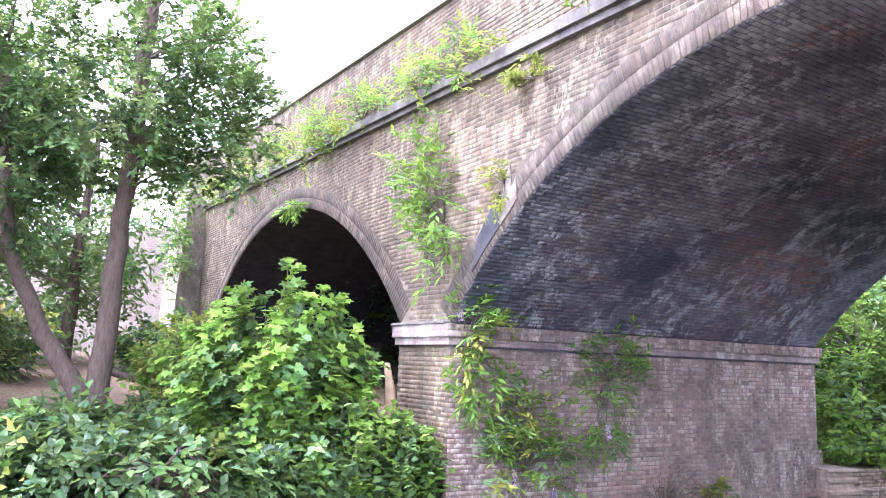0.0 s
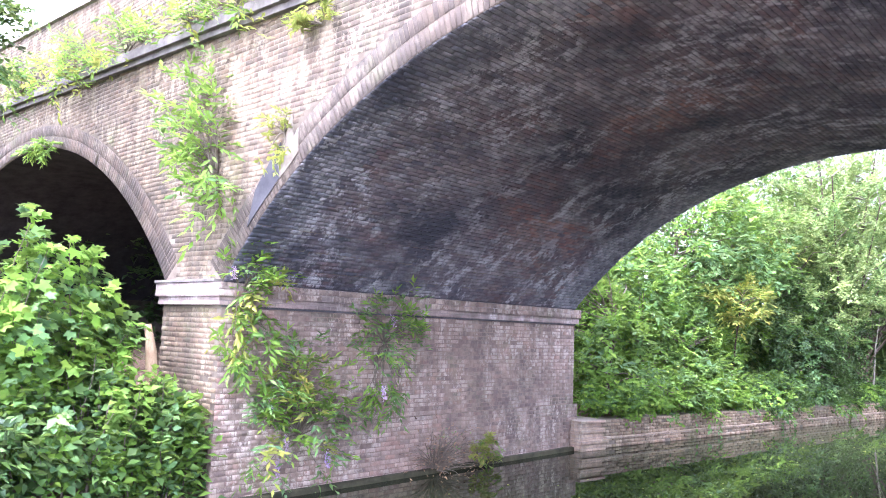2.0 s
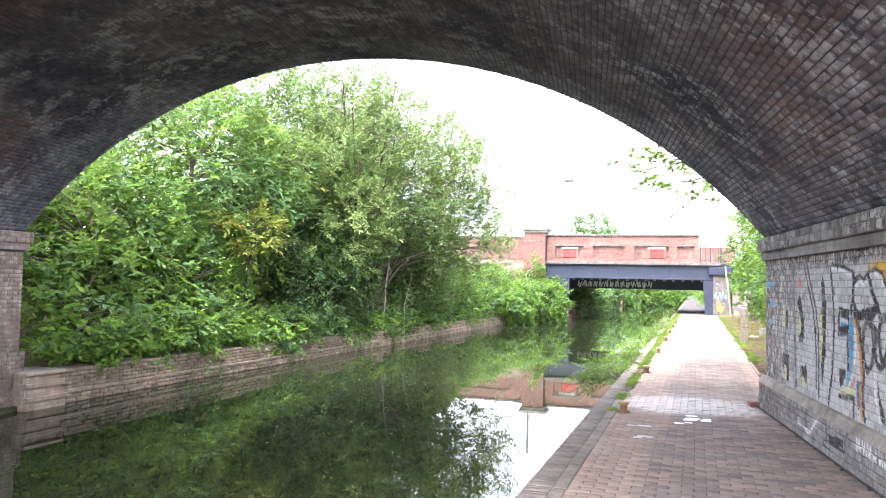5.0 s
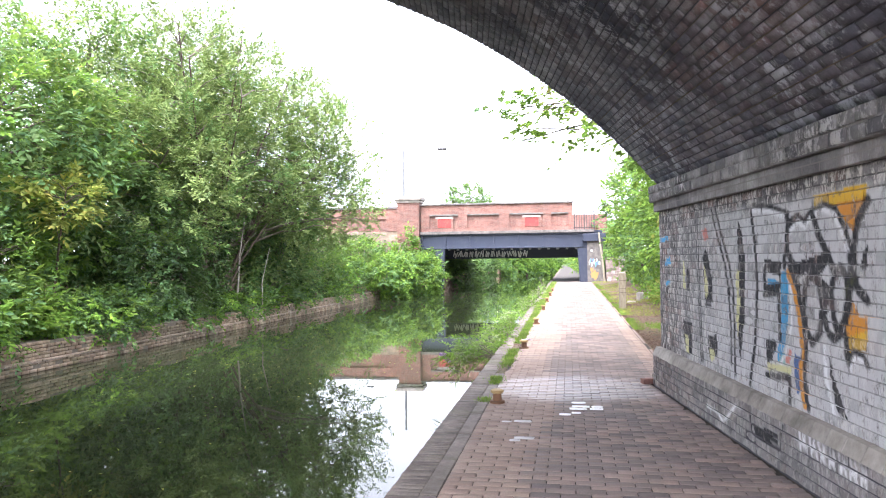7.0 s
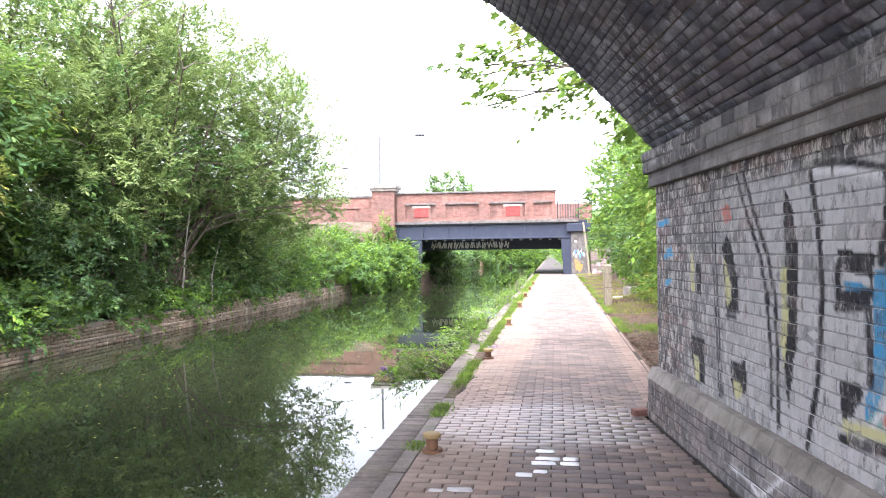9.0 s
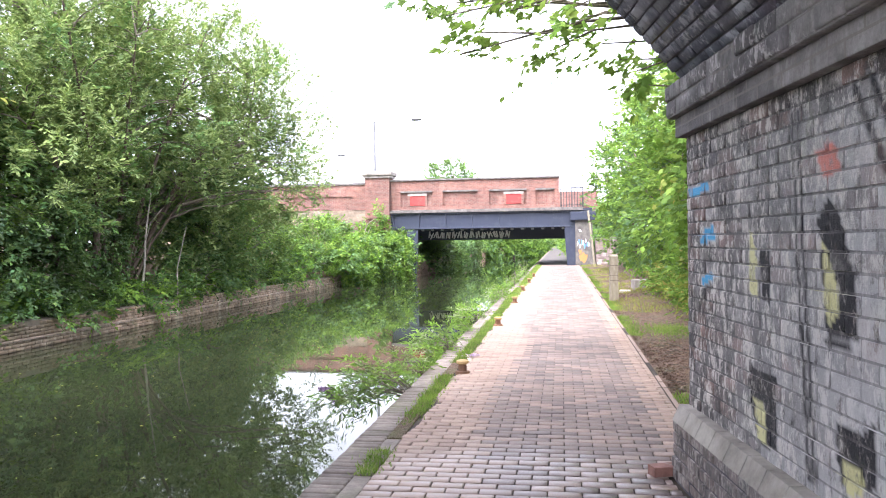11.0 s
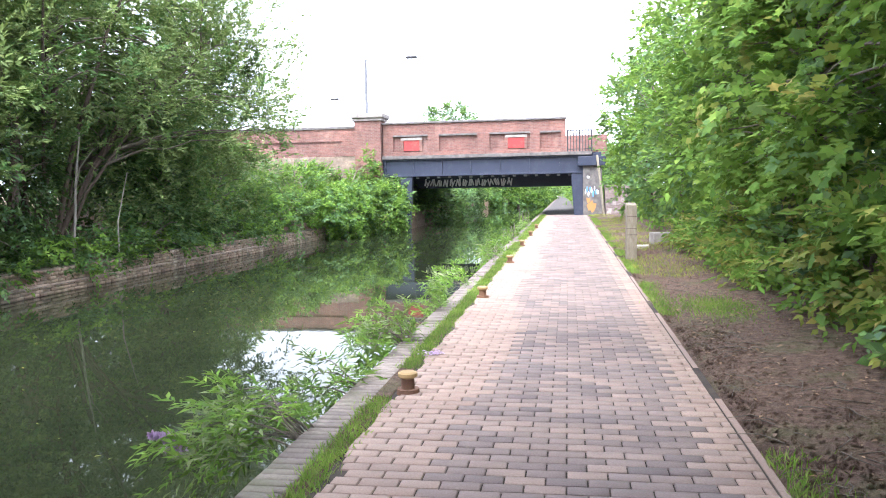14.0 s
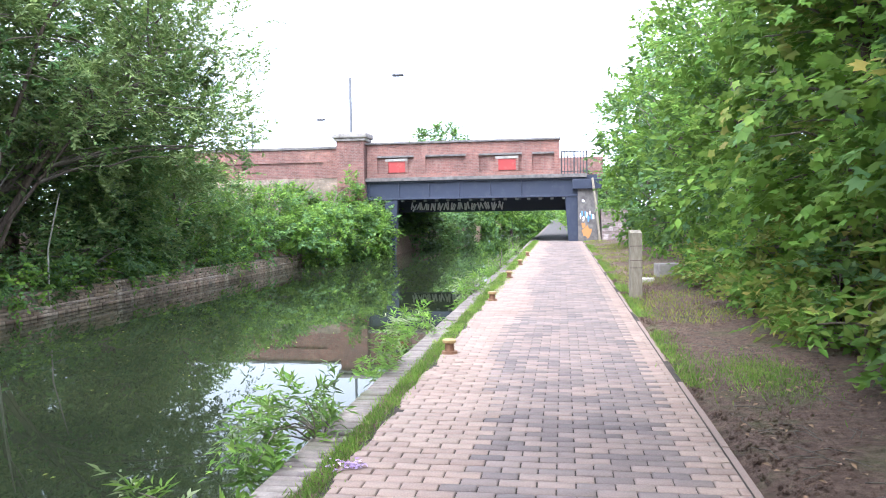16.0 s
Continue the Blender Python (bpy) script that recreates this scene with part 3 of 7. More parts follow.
ground = part("ground", mesh_np("ground", gv, gq, mats=(M_GROUND,)))
tagged(ground, "bare brown earth with leaf litter and thin grass", "ground", kind="structure")

wy = [-200, -60, 0, 6.4, 15.3, 15.5, 30, 48.5, 54.5, 200]
wv = []
for y in wy:
    wv += [(far_edge(y) - 0.31, y, WATER_Z), (CANAL_R + 0.21, y, WATER_Z)]
water = part("water", mesh_np("water", wv, [(2 * k, 2 * k + 1, 2 * k + 3, 2 * k + 2) for k in range(len(wy) - 1)], mats=(M_WATER,)))
tagged(water, "still dark green canal water mirroring trees and sky", "canal", kind="structure")

# ---- the railway viaduct ----
VROT = 7.5
via_m = pose(0.56, 16.9, 0, 0, 0, VROT)
ARCHES = [(-6.15, 6.15, 8.02, 5.30), (-20.5, 6.55, 8.75, 5.42)]  # centre, half span, radius, crown
SPRING, NEAR, FAR = 2.43, -9.0, 0.0
LEFT_END, RIGHT_END = -31.0, 16.0


def arch_z(w):
    for c, h, R, top in ARCHES:
        if abs(w - c) < h:
            return top - R + math.sqrt(R * R - (w - c) ** 2)
    return -1.7


def string_z(w):
    return 5.8 - 0.036 * w


def top_z(w):
    return 7.4 - 0.045 * w


ws = [LEFT_END]
for c, h, R, top in reversed(ARCHES):
    ws += [c - h - 1e-4] + list(c + np.linspace(-h + 1e-4, h - 1e-4, 41)) + [c + h + 1e-4]
ws += [RIGHT_END]
cv, cq = [], []
for w in ws:
    zl, zh = arch_z(w), string_z(w)
    cv += [(w, NEAR, zl), (w, NEAR, zh), (w, FAR, zh), (w, FAR, zl)]
for k in range(len(ws) - 1):
    a, b = 4 * k, 4 * k + 4
    cq += [(a, b, b + 1, a + 1), (a + 1, b + 1, b + 2, a + 2), (a + 2, b + 2, b + 3, a + 3), (a + 3, b + 3, b, a)]
cq += [(0, 1, 2, 3), (len(cv) - 4, len(cv) - 1, len(cv) - 2, len(cv) - 3)]
viaduct = part("wall_viaduct", mesh_np("wall_viaduct", cv, cq, mats=(M_MORTAR,)))
viaduct.matrix_world = via_m
tagged(viaduct, "weathered brown brick railway viaduct with two segmental arches", "viaduct", kind="structure")


def sides(A, frame_fn, depth, mat, name, label="", jit=0.003, bevel=0.006, parent=viaduct):
    """A facing of single blocks joined into one part."""
    C, X, Y, N = frame_fn(A[:, 0], A[:, 1])
    d = depth + rng.normal(size=len(A)) * jit
    V, Q = brick_arrays(C, X, Y, N, A[:, 2], A[:, 3], d, bevel)
    ob = part(name, mesh_np(name, V, Q, mats=(mat,)), None, parent, label)
    return tagged(ob, kind="stuff")


def const(v, n):
    return np.broadcast_to(np.array(v, float), (n, 3))


def near_face(s, t):
    n = len(s)
    return np.stack([s, np.full(n, NEAR), t], 1), const((1, 0, 0), n), const((0, 0, 1), n), const((0, -1, 0), n)


RINGW = 0.46


def clear_of_arches(s, t):
    ok = t < string_z(s) - 0.05
    for c, h, R, top in ARCHES:
        d = np.hypot(s - c, t - (top - R))
        ok &= ~((d < R + RINGW + 0.03) & (abs(s - c) < h + 0.42) & (t > SPRING))
        ok &= ~((abs(s - c) < h + 0.04) & (t <= SPRING))
    ok &= ~((t > SPRING - 0.34) & (t < SPRING + 0.02) & (s > -14.1) & (s < -12.1))
    return ok


sides(bond(-28.6, 1.6, -0.7, 6.95, keep=clear_of_arches), near_face, 0.004, M_FACE, "face_brick", "", 0.0015, 0.003)

for c, h, R, top in ARCHES:
    half = math.asin(h / R)
    out = []
    for ring in range(2):
        rr = R + 0.115 + ring * 0.23
        nb = int(2 * half * rr / 0.078)
        th = (np.arange(nb) + 0.5) / nb * 2 * half - half
        out.append((np.stack([c + rr * np.sin(th), np.full(nb, NEAR), top - R + rr * np.cos(th)], 1), np.stack([np.cos(th), 0 * th, -np.sin(th)], 1), np.stack([np.sin(th), 0 * th, np.cos(th)], 1), nb))
    C = np.concatenate([o[0] for o in out])
    V, Q = brick_arrays(C, np.concatenate([o[1] for o in out]), np.concatenate([o[2] for o in out]), (0, -1, 0), 0.0345, 0.109, 0.006 + rng.normal(size=len(C)) * 0.002, 0.003)
    tagged(part("arch_ring", mesh_np("arch_ring", V, Q, mats=(M_RING,)), None, viaduct, "pale weathered brick arch ring"), kind="stuff")
    V2 = V * np.array([1, -1, 1]) + np.array([0, NEAR, 0])
    tagged(part("arch_ring", mesh_np("arch_ring", V2, Q[:, ::-1], mats=(M_RING,)), None, viaduct, "pale weathered brick arch ring"), kind="stuff")


def soffit_fn(c, R, top):
    def fn(s, t):
        th = t / R
        n = len(s)
        return np.stack([c + (R + 0.002) * np.sin(th), s, top - R + (R + 0.002) * np.cos(th)], 1), const((0, 1, 0), n), np.stack([np.cos(th), 0 * th, -np.sin(th)], 1), np.stack([-np.sin(th), 0 * th, -np.cos(th)], 1)
    return fn


c, h, R, top = ARCHES[0]
half = math.asin(h / R) * R
nrow = int(2 * half / 0.075)
A = bond(NEAR + 0.0, FAR, -nrow * 0.0375, nrow * 0.0375)
end_zone = (A[:, 0] > FAR - 1.0 + 0.12 * np.sin(A[:, 1] * 5)) | (A[:, 0] < NEAR + 0.8 + 0.1 * np.sin(A[:, 1] * 4))
sides(A[~end_zone], soffit_fn(c, R, top), 0.016, M_SOFFIT, "soffit_brick", "sooty red-brown brick vault with grey crusts", 0.003, 0.005)
sides(A[end_zone], soffit_fn(c, R, top), 0.016, M_SOFFIT_END, "soffit_brick", "blue-grey engineering brick at the vault's edge", 0.003, 0.005)
sv, sq = [], []
for k in range(41):
    th = (k / 40 * 2 - 1) * half / R
    x, z = c + (R - 0.002) * math.sin(th), top - R + (R - 0.002) * math.cos(th)
    sv += [(x, NEAR, z), (x, FAR, z)]
sq = [(2 * k, 2 * k + 1, 2 * k + 3, 2 * k + 2) for k in range(40)]
part("soffit_mortar", mesh_np("soffit_mortar", sv, sq, mats=(M_MORTAR_DARK,)), None, viaduct)

# the smaller arch's inner shade is painted: dark lining, closing sheet far inside
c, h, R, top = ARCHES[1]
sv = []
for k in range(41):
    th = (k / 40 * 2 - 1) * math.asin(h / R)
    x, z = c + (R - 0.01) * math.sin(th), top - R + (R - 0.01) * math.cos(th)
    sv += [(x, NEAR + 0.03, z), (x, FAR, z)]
part("soffit_mortar", mesh_np("soffit_mortar", sv, sq, mats=(M_RENDER_SHADE,)), None, viaduct)
part("arch_shade_sheet", boxm(c - h, c + h, -0.6, -0.2, -1.6, 5.6), M_RENDER_SHADE, viaduct, "dark sheet standing in for the shaded depth of the arch")


def face_patch(name, mat, depth, label, *pts):
    """A thin irregular skin on the viaduct's face, from corners (along, up)."""
    bm = bmesh.new()
    f = bm.faces.new([bm.verts.new((w, NEAR - 0.006, max(z, arch_z(w) + 0.15))) for w, z in pts])
    r = bmesh.ops.extrude_face_region(bm, geom=[f])
    bmesh.ops.translate(bm, vec=(0, -depth, 0), verts=[v for v in r["geom"] if isinstance(v, bmesh.types.BMVert)])
    bmesh.ops.recalc_face_normals(bm, faces=bm.faces)
    part(name, bm, mat, viaduct, label)


M_LIME = mortar_material("pale_lime_run", (0.1, 0.085, 0.068), (0.25, 0.225, 0.185))
face_patch("dark_render_patch", M_RENDER_SHADE, 0.012, "dark grey render patch beside the arch", (-11.75, 3.12), (-11.6, 3.68), (-11.38, 3.94), (-11.07, 4.27), (-10.99, 3.95), (-11.02, 3.76), (-11.11, 3.46), (-11.4, 3.3), (-11.6, 3.2))
face_patch("lime_run", M_LIME, 0.014, "pale lime run streaking the spandrel", (-11.1, 4.0), (-10.96, 4.3), (-10.86, 4.62), (-10.78, 4.3), (-10.7, 4.42), (-10.66, 4.1), (-10.84, 3.7), (-11.12, 3.4), (-11.2, 3.4), (-11.04, 3.7))


# piers: far-side canal pier face, towpath-side wall
def left_pier(s, t):
    n = len(s)
    return np.stack([np.full(n, -12.3), s, t], 1), const((0, 1, 0), n), const((0, 0, 1), n), const((1, 0, 0), n)


sides(bond(NEAR, FAR, 0.35, 2.15), left_pier, 0.008, M_PIER, "pier_brick", "purple-brown pier brickwork with lime stains", 0.003, 0.004)
M_MORTAR_PIER = mortar_material("worn_pier_mortar", (0.13, 0.098, 0.082), (0.25, 0.195, 0.162))
part("pier_mortar", boxm(-12.31, -12.296, NEAR + 0.01, FAR - 0.01, 0.34, 2.12), M_MORTAR_PIER, viaduct)
part("pier_foot", boxm(-12.31, -12.22, NEAR - 0.05, FAR + 0.05, -1.5, 0.33, 0.01), M_MORTAR_PIER, viaduct)


def left_foot(s, t):
    C, X, Y, N = left_pier(s, t)
    return C + np.array([0.08, 0, 0]), X, Y, N


sides(bond(NEAR - 0.04, FAR + 0.04, -0.7, 0.35), left_foot, 0.008, M_PIER, "pier_brick", "", 0.003, 0.004)


def pier_end(s, t):
    n = len(s)
    return np.stack([s, np.full(n, FAR), t], 1), const((-1, 0, 0), n), const((0, 0, 1), n), const((0, 1, 0), n)


sides(bond(-13.9, -12.3, -0.7, 2.1), pier_end, 0.014, M_PIER, "pier_brick")


def impost(x0, x1, y0, y1, mat, label):
    """A projecting brick and stone course at the springing, with a fillet below."""
    part("impost", boxm(x0, x1, y0, y1, SPRING - 0.2, SPRING, 0.015), mat, viaduct, label)
    part("impost_fillet", boxm(x0 + 0.04, x1 - 0.04, y0 + 0.04, y1 - 0.04, SPRING - 0.32, SPRING - 0.2, 0.008), mat, viaduct)


impost(-14.02, -12.18, NEAR - 0.12, FAR + 0.1, M_PIER_SOLID, "weathered brick impost course")
sides(bond(NEAR - 0.11, FAR + 0.09, SPRING - 0.195, SPRING, H=0.0975), lambda s, t: (np.stack([np.full(len(s), -12.18), s, t], 1), const((0, 1, 0), len(s)), const((0, 0, 1), len(s)), const((1, 0, 0), len(s))), 0.006, M_PIER, "impost_brick", "", 0.003, 0.006)
# dark strip painted in for the shade under the impost
part("impost_shade_strip", boxm(-12.3, -12.26, NEAR, FAR, SPRING - 0.35, SPRING - 0.318, 0.002), M_MORTAR_DARK, viaduct)
part("impost_cap", boxm(-14.04, -12.3, NEAR - 0.14, NEAR + 0.2, SPRING + 0.002, SPRING + 0.045, 0.01), M_STONE_DARK, viaduct, "pale stone cap on the pier front")
part("waterline_ledge", boxm(-12.3, -12.1, NEAR - 0.08, FAR + 0.08, -1.5, -0.57, 0.02), M_ALGAE, viaduct, "dark wet ledge at the waterline")
impost(-0.1, 1.7, NEAR - 0.12, FAR + 0.1, M_IMPOST, "grimy dark brick impost course")

sides(bond(NEAR - 0.11, FAR + 0.09, SPRING - 0.195, SPRING, H=0.0975), lambda s, t: (np.stack([np.full(len(s), -0.1), s, t], 1), const((0, -1, 0), len(s)), const((0, 0, 1), len(s)), const((-1, 0, 0), len(s))), 0.01, M_IMPOST_BRICK, "impost_brick", "grimy impost brick with pale drips", 0.005, 0.008)

# string course, parapets, copings (they climb gently away from the canal)
def sloped(name, mat, w0, w1, y0, y1, lo, hi, label=""):
    me = bmesh.new()
    box(me, 0, 1, y0, y1, 0, 1)
    for v in me.verts:
        w = w0 if v.co.x < 0.5 else w1
        v.co.x, v.co.z = w, (lo(w) if v.co.z < 0.5 else hi(w))
    return part(name, me, mat, viaduct, label)


sloped("string_course", M_STONE_DARK, -29.2, RIGHT_END, NEAR - 0.16, NEAR + 0.3, lambda w: string_z(w) - 0.02, lambda w: string_z(w) + 0.14, "dark stone string course")
sloped("string_fillet", M_STONE_DARK, -29.2, RIGHT_END, NEAR - 0.09, NEAR + 0.3, lambda w: string_z(w) - 0.12, lambda w: string_z(w) - 0.02)
sloped("parapet", M_MORTAR, -29.0, RIGHT_END, NEAR + 0.01, NEAR + 0.42, lambda w: string_z(w) + 0.14, lambda w: top_z(w) - 0.16)
sloped("parapet", M_MORTAR, -29.0, RIGHT_END, FAR - 0.42, FAR - 0.01, lambda w: string_z(w) + 0.0, lambda w: top_z(w) - 0.16)
sloped("parapet_coping", M_STONE, -29.2, RIGHT_END, NEAR - 0.07, NEAR + 0.5, lambda w: top_z(w) - 0.16, lambda w: top_z(w), "weathered stone coping")
sloped("parapet_coping", M_STONE, -29.2, RIGHT_END, FAR - 0.5, FAR + 0.07, lambda w: top_z(w) - 0.16, lambda w: top_z(w), "weathered stone coping")
A = bond(-28.6, 1.6, 5.9, 8.7, keep=lambda s, t: (t > string_z(s) + 0.17) & (t < top_z(s) - 0.19))
sides(A, near_face, 0.004, M_FACE, "parapet_brick", "", 0.0015, 0.003)

# battered end pilaster and the wing wall beyond
bm = boxm(-31.0, -28.6, NEAR - 0.5, NEAR + 1.2, -1.0, 8.9, 0.02)
for v in bm.verts:
    if v.co.z < 3 and v.co.y < NEAR:
        v.co.y -= 0.5
part("pilaster", bm, M_FACE_SOLID, viaduct, "battered brown brick pilaster")
part("pilaster_cap", boxm(-31.15, -28.45, NEAR - 0.62, NEAR + 1.3, 8.7, 8.95, 0.02), M_STONE, viaduct)
wing = boxm(-60, -30.8, NEAR + 0.3, NEAR + 0.9, -1, 6.6, 0.02)
for v in wing.verts:
    if v.co.z > 3 and v.co.x < -50:
        v.co.z = 5.6
# it splays out towards the canal bank
bmesh.ops.rotate(wing, verts=wing.verts, cent=(-30.8, NEAR + 0.6, 0), matrix=Matrix.Rotation(math.radians(32), 3, "Z"))
part("wing_wall", wing, M_WING, viaduct, "buff brick wing wall")


# towpath-side tunnel wall
part("plinth", boxm(-0.09, 0.02, NEAR - 0.04, FAR + 0.04, -0.3, 0.4, 0.004), M_MORTAR_DARK, viaduct)
nb = 40
for k in range(nb):
    y0, y1 = NEAR + k * 9.0 / nb, NEAR + (k + 1) * 9.0 / nb - 0.008
    bm = boxm(-0.115, 0.0, y0, y1, 0.375, 0.47, 0.0)
    for v in bm.verts:
        if v.co.z > 0.42 and v.co.x < -0.05:
            v.co.x += 0.045
    part("plinth_cap", bm, M_STONE, viaduct)

# ---- towpath ----
path_slab = part("pavement", boxm(-1.53, 0.78, -25, 200, -0.3, -0.012), M_JOINT)
tagged(path_slab, "towpath of worn pink and purple-grey block pavers", "path", kind="structure")
PL, PW = 0.203, 0.1015


def pavers():
    """All blocks of the towpath: (x, y, half length, pink?)."""
    near, rest = [], []
    for r in range(int((66 + 3) / PW)):
        y = -3 + (r + 0.5) * PW
        hi = 0.76 if y > 16.95 else min(wall_x(y) - 0.12, 1.7)
        lo = -1.40 + 0.02 * math.sin(y * 3.1) + 0.02 * math.sin(y * 7.7) if y > 17.6 else -1.427
        x = -1.53 - (PL / 2 if r % 2 else 0)
        while x < hi:
            a, b = max(x, lo), min(x + PL, hi)
            if b - a > 0.04:
                pink = (a + b) / 2 < -0.78 + 0.1 * math.sin(y * 0.9) or (0.6 < (a + b) / 2 < 0.78 and y > 17)
                (near if 18.2 < y < 20.6 else rest).append(((a + b) / 2, y, (b - a) / 2 - 0.0045, pink))
            x += PL
    return near, rest


near_p, rest_p = pavers()
for pink, mat in ((True, M_PAVER_P), (False, M_PAVER_M)):
    A = np.array([p[:3] for p in rest_p if p[3] == pink])
    C = np.stack([A[:, 0], A[:, 1], np.full(len(A), -0.06)], 1)
    V, Q = brick_arrays(C, (1, 0, 0), (0, 1, 0), (0, 0, 1), A[:, 2], PW / 2 - 0.0045, 0.06 + rng.normal(size=len(A)) * 0.0015, 0.004)
    tagged(part("paver", mesh_np("paver", V, Q, mats=(mat,)), None, path_slab), kind="stuff")
extra = mesh_np("bedding", [(x, y, -0.014) for x, y in ((0.779, -3.0), (wall_x(-3.0), -3.0), (0.779, 15.2))], None, [(0, 1, 2)], (M_JOINT,))
part("bedding", extra, None, path_slab)

# canal edge: a course of bricks on edge, then a stone strip
edge = part("kerb_canal_edge", boxm(-1.77, -1.56, -25, 200, -1.5, -0.03), M_MORTAR)
tagged(edge, "canal edging of grey bricks on edge", "kerb", kind="structure")
ky = np.arange(-3.0, 60, 0.0785)
C = np.stack([np.full(len(ky), -1.665), ky, np.full(len(ky), -0.06)], 1)
V, Q = brick_arrays(C, (1, 0, 0), (0, 1, 0), (0, 0, 1), 0.112, 0.0335, 0.055 + rng.normal(size=len(ky)) * 0.003, 0.008)
tagged(part("edging_brick", mesh_np("edging_brick", V, Q, mats=(M_EDGE,)), None, edge), kind="stuff")
k = 0
y = -3.0
while y < 60:
    part("edging_stone", boxm(-1.548, -1.43, y, y + 0.88, -0.2, -0.008 + 0.004 * (k % 3), 0.008), M_GROUND if y > 17.4 else M_EDGE, edge)
    y += 0.9
    k += 1

# ---- far quay wall ----
qa, qb = Vector((-11.42, 15.45, 0)), Vector((-10.9, 48.7, 0))
qd = (qb - qa).normalized()
quay = thing("wall_quay", qa, math.degrees(math.atan2(qd.y, qd.x)), "old red-buff brick canal wall with mossy ledges", "wall", kind="structure")
qlen = (qb - qa).length
qtop = -0.03
bm = bmesh.new()
box(bm, 0, qlen, 0.0, 0.5, -1.5, qtop)
for v in bm.verts:
    if v.co.x > 1 and v.co.z > -1:
        v.co.z = -0.16
part("core", bm, M_MORTAR, quay)


def quay_fn(off):
    def fn(s, t):
        n = len(s)
        return np.stack([s, np.full(n, off), t], 1), const((1, 0, 0), n), const((0, 0, 1), n), const((0, -1, 0), n)
    return fn


A = bond(0, qlen, -0.41, -0.035, keep=lambda s, t: t < -0.05 - 0.12 * s / qlen)
sides(A, quay_fn(0), 0.02, M_QUAY, "quay_brick", "", 0.012, 0.008, quay)
A = bond(0, qlen, -0.8, -0.46)
sides(A, quay_fn(-0.05), 0.02, M_QUAY, "quay_brick", "", 0.01, 0.008, quay)
part("footing", boxm(0, qlen, -0.05, 0.01, -1.5, -0.462), M_MORTAR, quay)
x = 0.0
while x < qlen:
    L = rng.uniform(1.2, 2.2)
    part("ledge", boxm(x, min(x + L - 0.02, qlen), -0.085, 0.05, -0.462, -0.41 + rng.uniform(-0.01, 0.01), 0.012), M_QUAY_SOLID, quay)
    x += L
for k, (z0, z1, out) in enumerate(((-1.5, -0.5, 0.2), (-0.5, -0.42, 0.24), (-0.42, -0.27, 0.15), (-0.27, -0.19, 0.19), (-0.19, -0.06, 0.12), (-0.06, 0.0, 0.2))):
    part("corner_course", boxm(-0.35, 0.3 + out, -out, 0.6, z0 + 0.002, z1, 0.012), M_QUAY_SOLID, quay)

# ---- graffiti wall of the tunnel ----
PAINT = {"K": (0.015, 0.015, 0.02), "B": (0.06, 0.33, 0.6), "N": (0.07, 0.13, 0.3), "O": (0.65, 0.27, 0.03), "Y": (0.7, 0.42, 0.03), "C": (0.6, 0.58, 0.3), "R": (0.6, 0.2, 0.16), "T": (0.2, 0.45, 0.42), "W": (0.75, 0.75, 0.76)}
STROKES = []


def stroke(kind, width, *pts):
    STROKES.append((kind, width, np.array(pts, float)))


def fill(kind, *pts):
    stroke(kind, 0.0, *pts, pts[0])


fill("Y", (-4.18, 1.97), (-4.88, 1.99), (-4.87, 1.84), (-4.76, 1.81), (-4.7, 1.7), (-4.63, 1.77), (-4.5, 1.88), (-4.35, 1.91), (-4.17, 1.89))
fill("O", (-4.48, 1.89), (-4.88, 1.91), (-4.87, 1.85), (-4.76, 1.81), (-4.7, 1.7), (-4.61, 1.78))
fill("O", (-4.68, 1.29), (-4.76, 1.19), (-4.85, 1.21), (-4.84, 1.0), (-4.71, 0.98), (-4.62, 0.9), (-4.57, 1.06))
fill("Y", (-4.63, 1.06), (-4.84, 1.12), (-4.84, 1.01), (-4.71, 0.99), (-4.63, 0.94))
fill("K", (-3.92, 1.52), (-4.33, 1.59), (-4.37, 1.52), (-4.26, 1.43), (-4.39, 1.37), (-4.36, 1.17), (-4.25, 1.23), (-4.22, 1.36), (-4.04, 1.45), (-3.92, 1.39))
fill("K", (-3.71, 1.52), (-3.92, 1.52), (-3.96, 1.35), (-3.87, 1.33))
fill("B", (-3.62, 1.44), (-3.71, 1.46), (-3.75, 1.31), (-3.73, 1.08), (-3.66, 0.88), (-3.54, 0.76), (-3.54, 0.86), (-3.6, 1.02))
fill("B", (-3.36, 1.39), (-3.57, 1.38), (-3.57, 1.35), (-3.36, 1.35))
fill("N", (-3.83, 0.86), (-3.95, 0.84), (-3.94, 0.62), (-3.88, 0.57), (-3.83, 0.71))
fill("K", (-3.31, 1.54), (-3.64, 1.52), (-3.6, 1.41), (-3.3, 1.45))
fill("K", (-3.3, 0.91), (-3.5, 0.92), (-3.52, 0.88), (-3.42, 0.76), (-3.31, 0.71))
fill("R", (-3.68, 0.86), (-3.78, 0.89), (-3.76, 0.77), (-3.68, 0.78))
fill("T", (-3.54, 0.76), (-3.66, 0.86), (-3.66, 0.76))
fill("K", (-2.72, 1.88), (-2.82, 1.76), (-2.88, 1.53), (-2.85, 1.09), (-2.74, 0.65), (-2.69, 0.84), (-2.75, 1.31), (-2.7, 1.63))
fill("C", (-2.67, 1.46), (-2.74, 1.44), (-2.74, 1.12), (-2.68, 0.85), (-2.64, 1.02))
fill("K", (-4.35, 0.96), (-4.43, 0.78), (-4.61, 0.53), (-4.45, 0.58), (-4.38, 0.8))
fill("K", (-4.82, 1.6), (-4.87, 1.63), (-4.86, 1.47), (-4.79, 1.49))
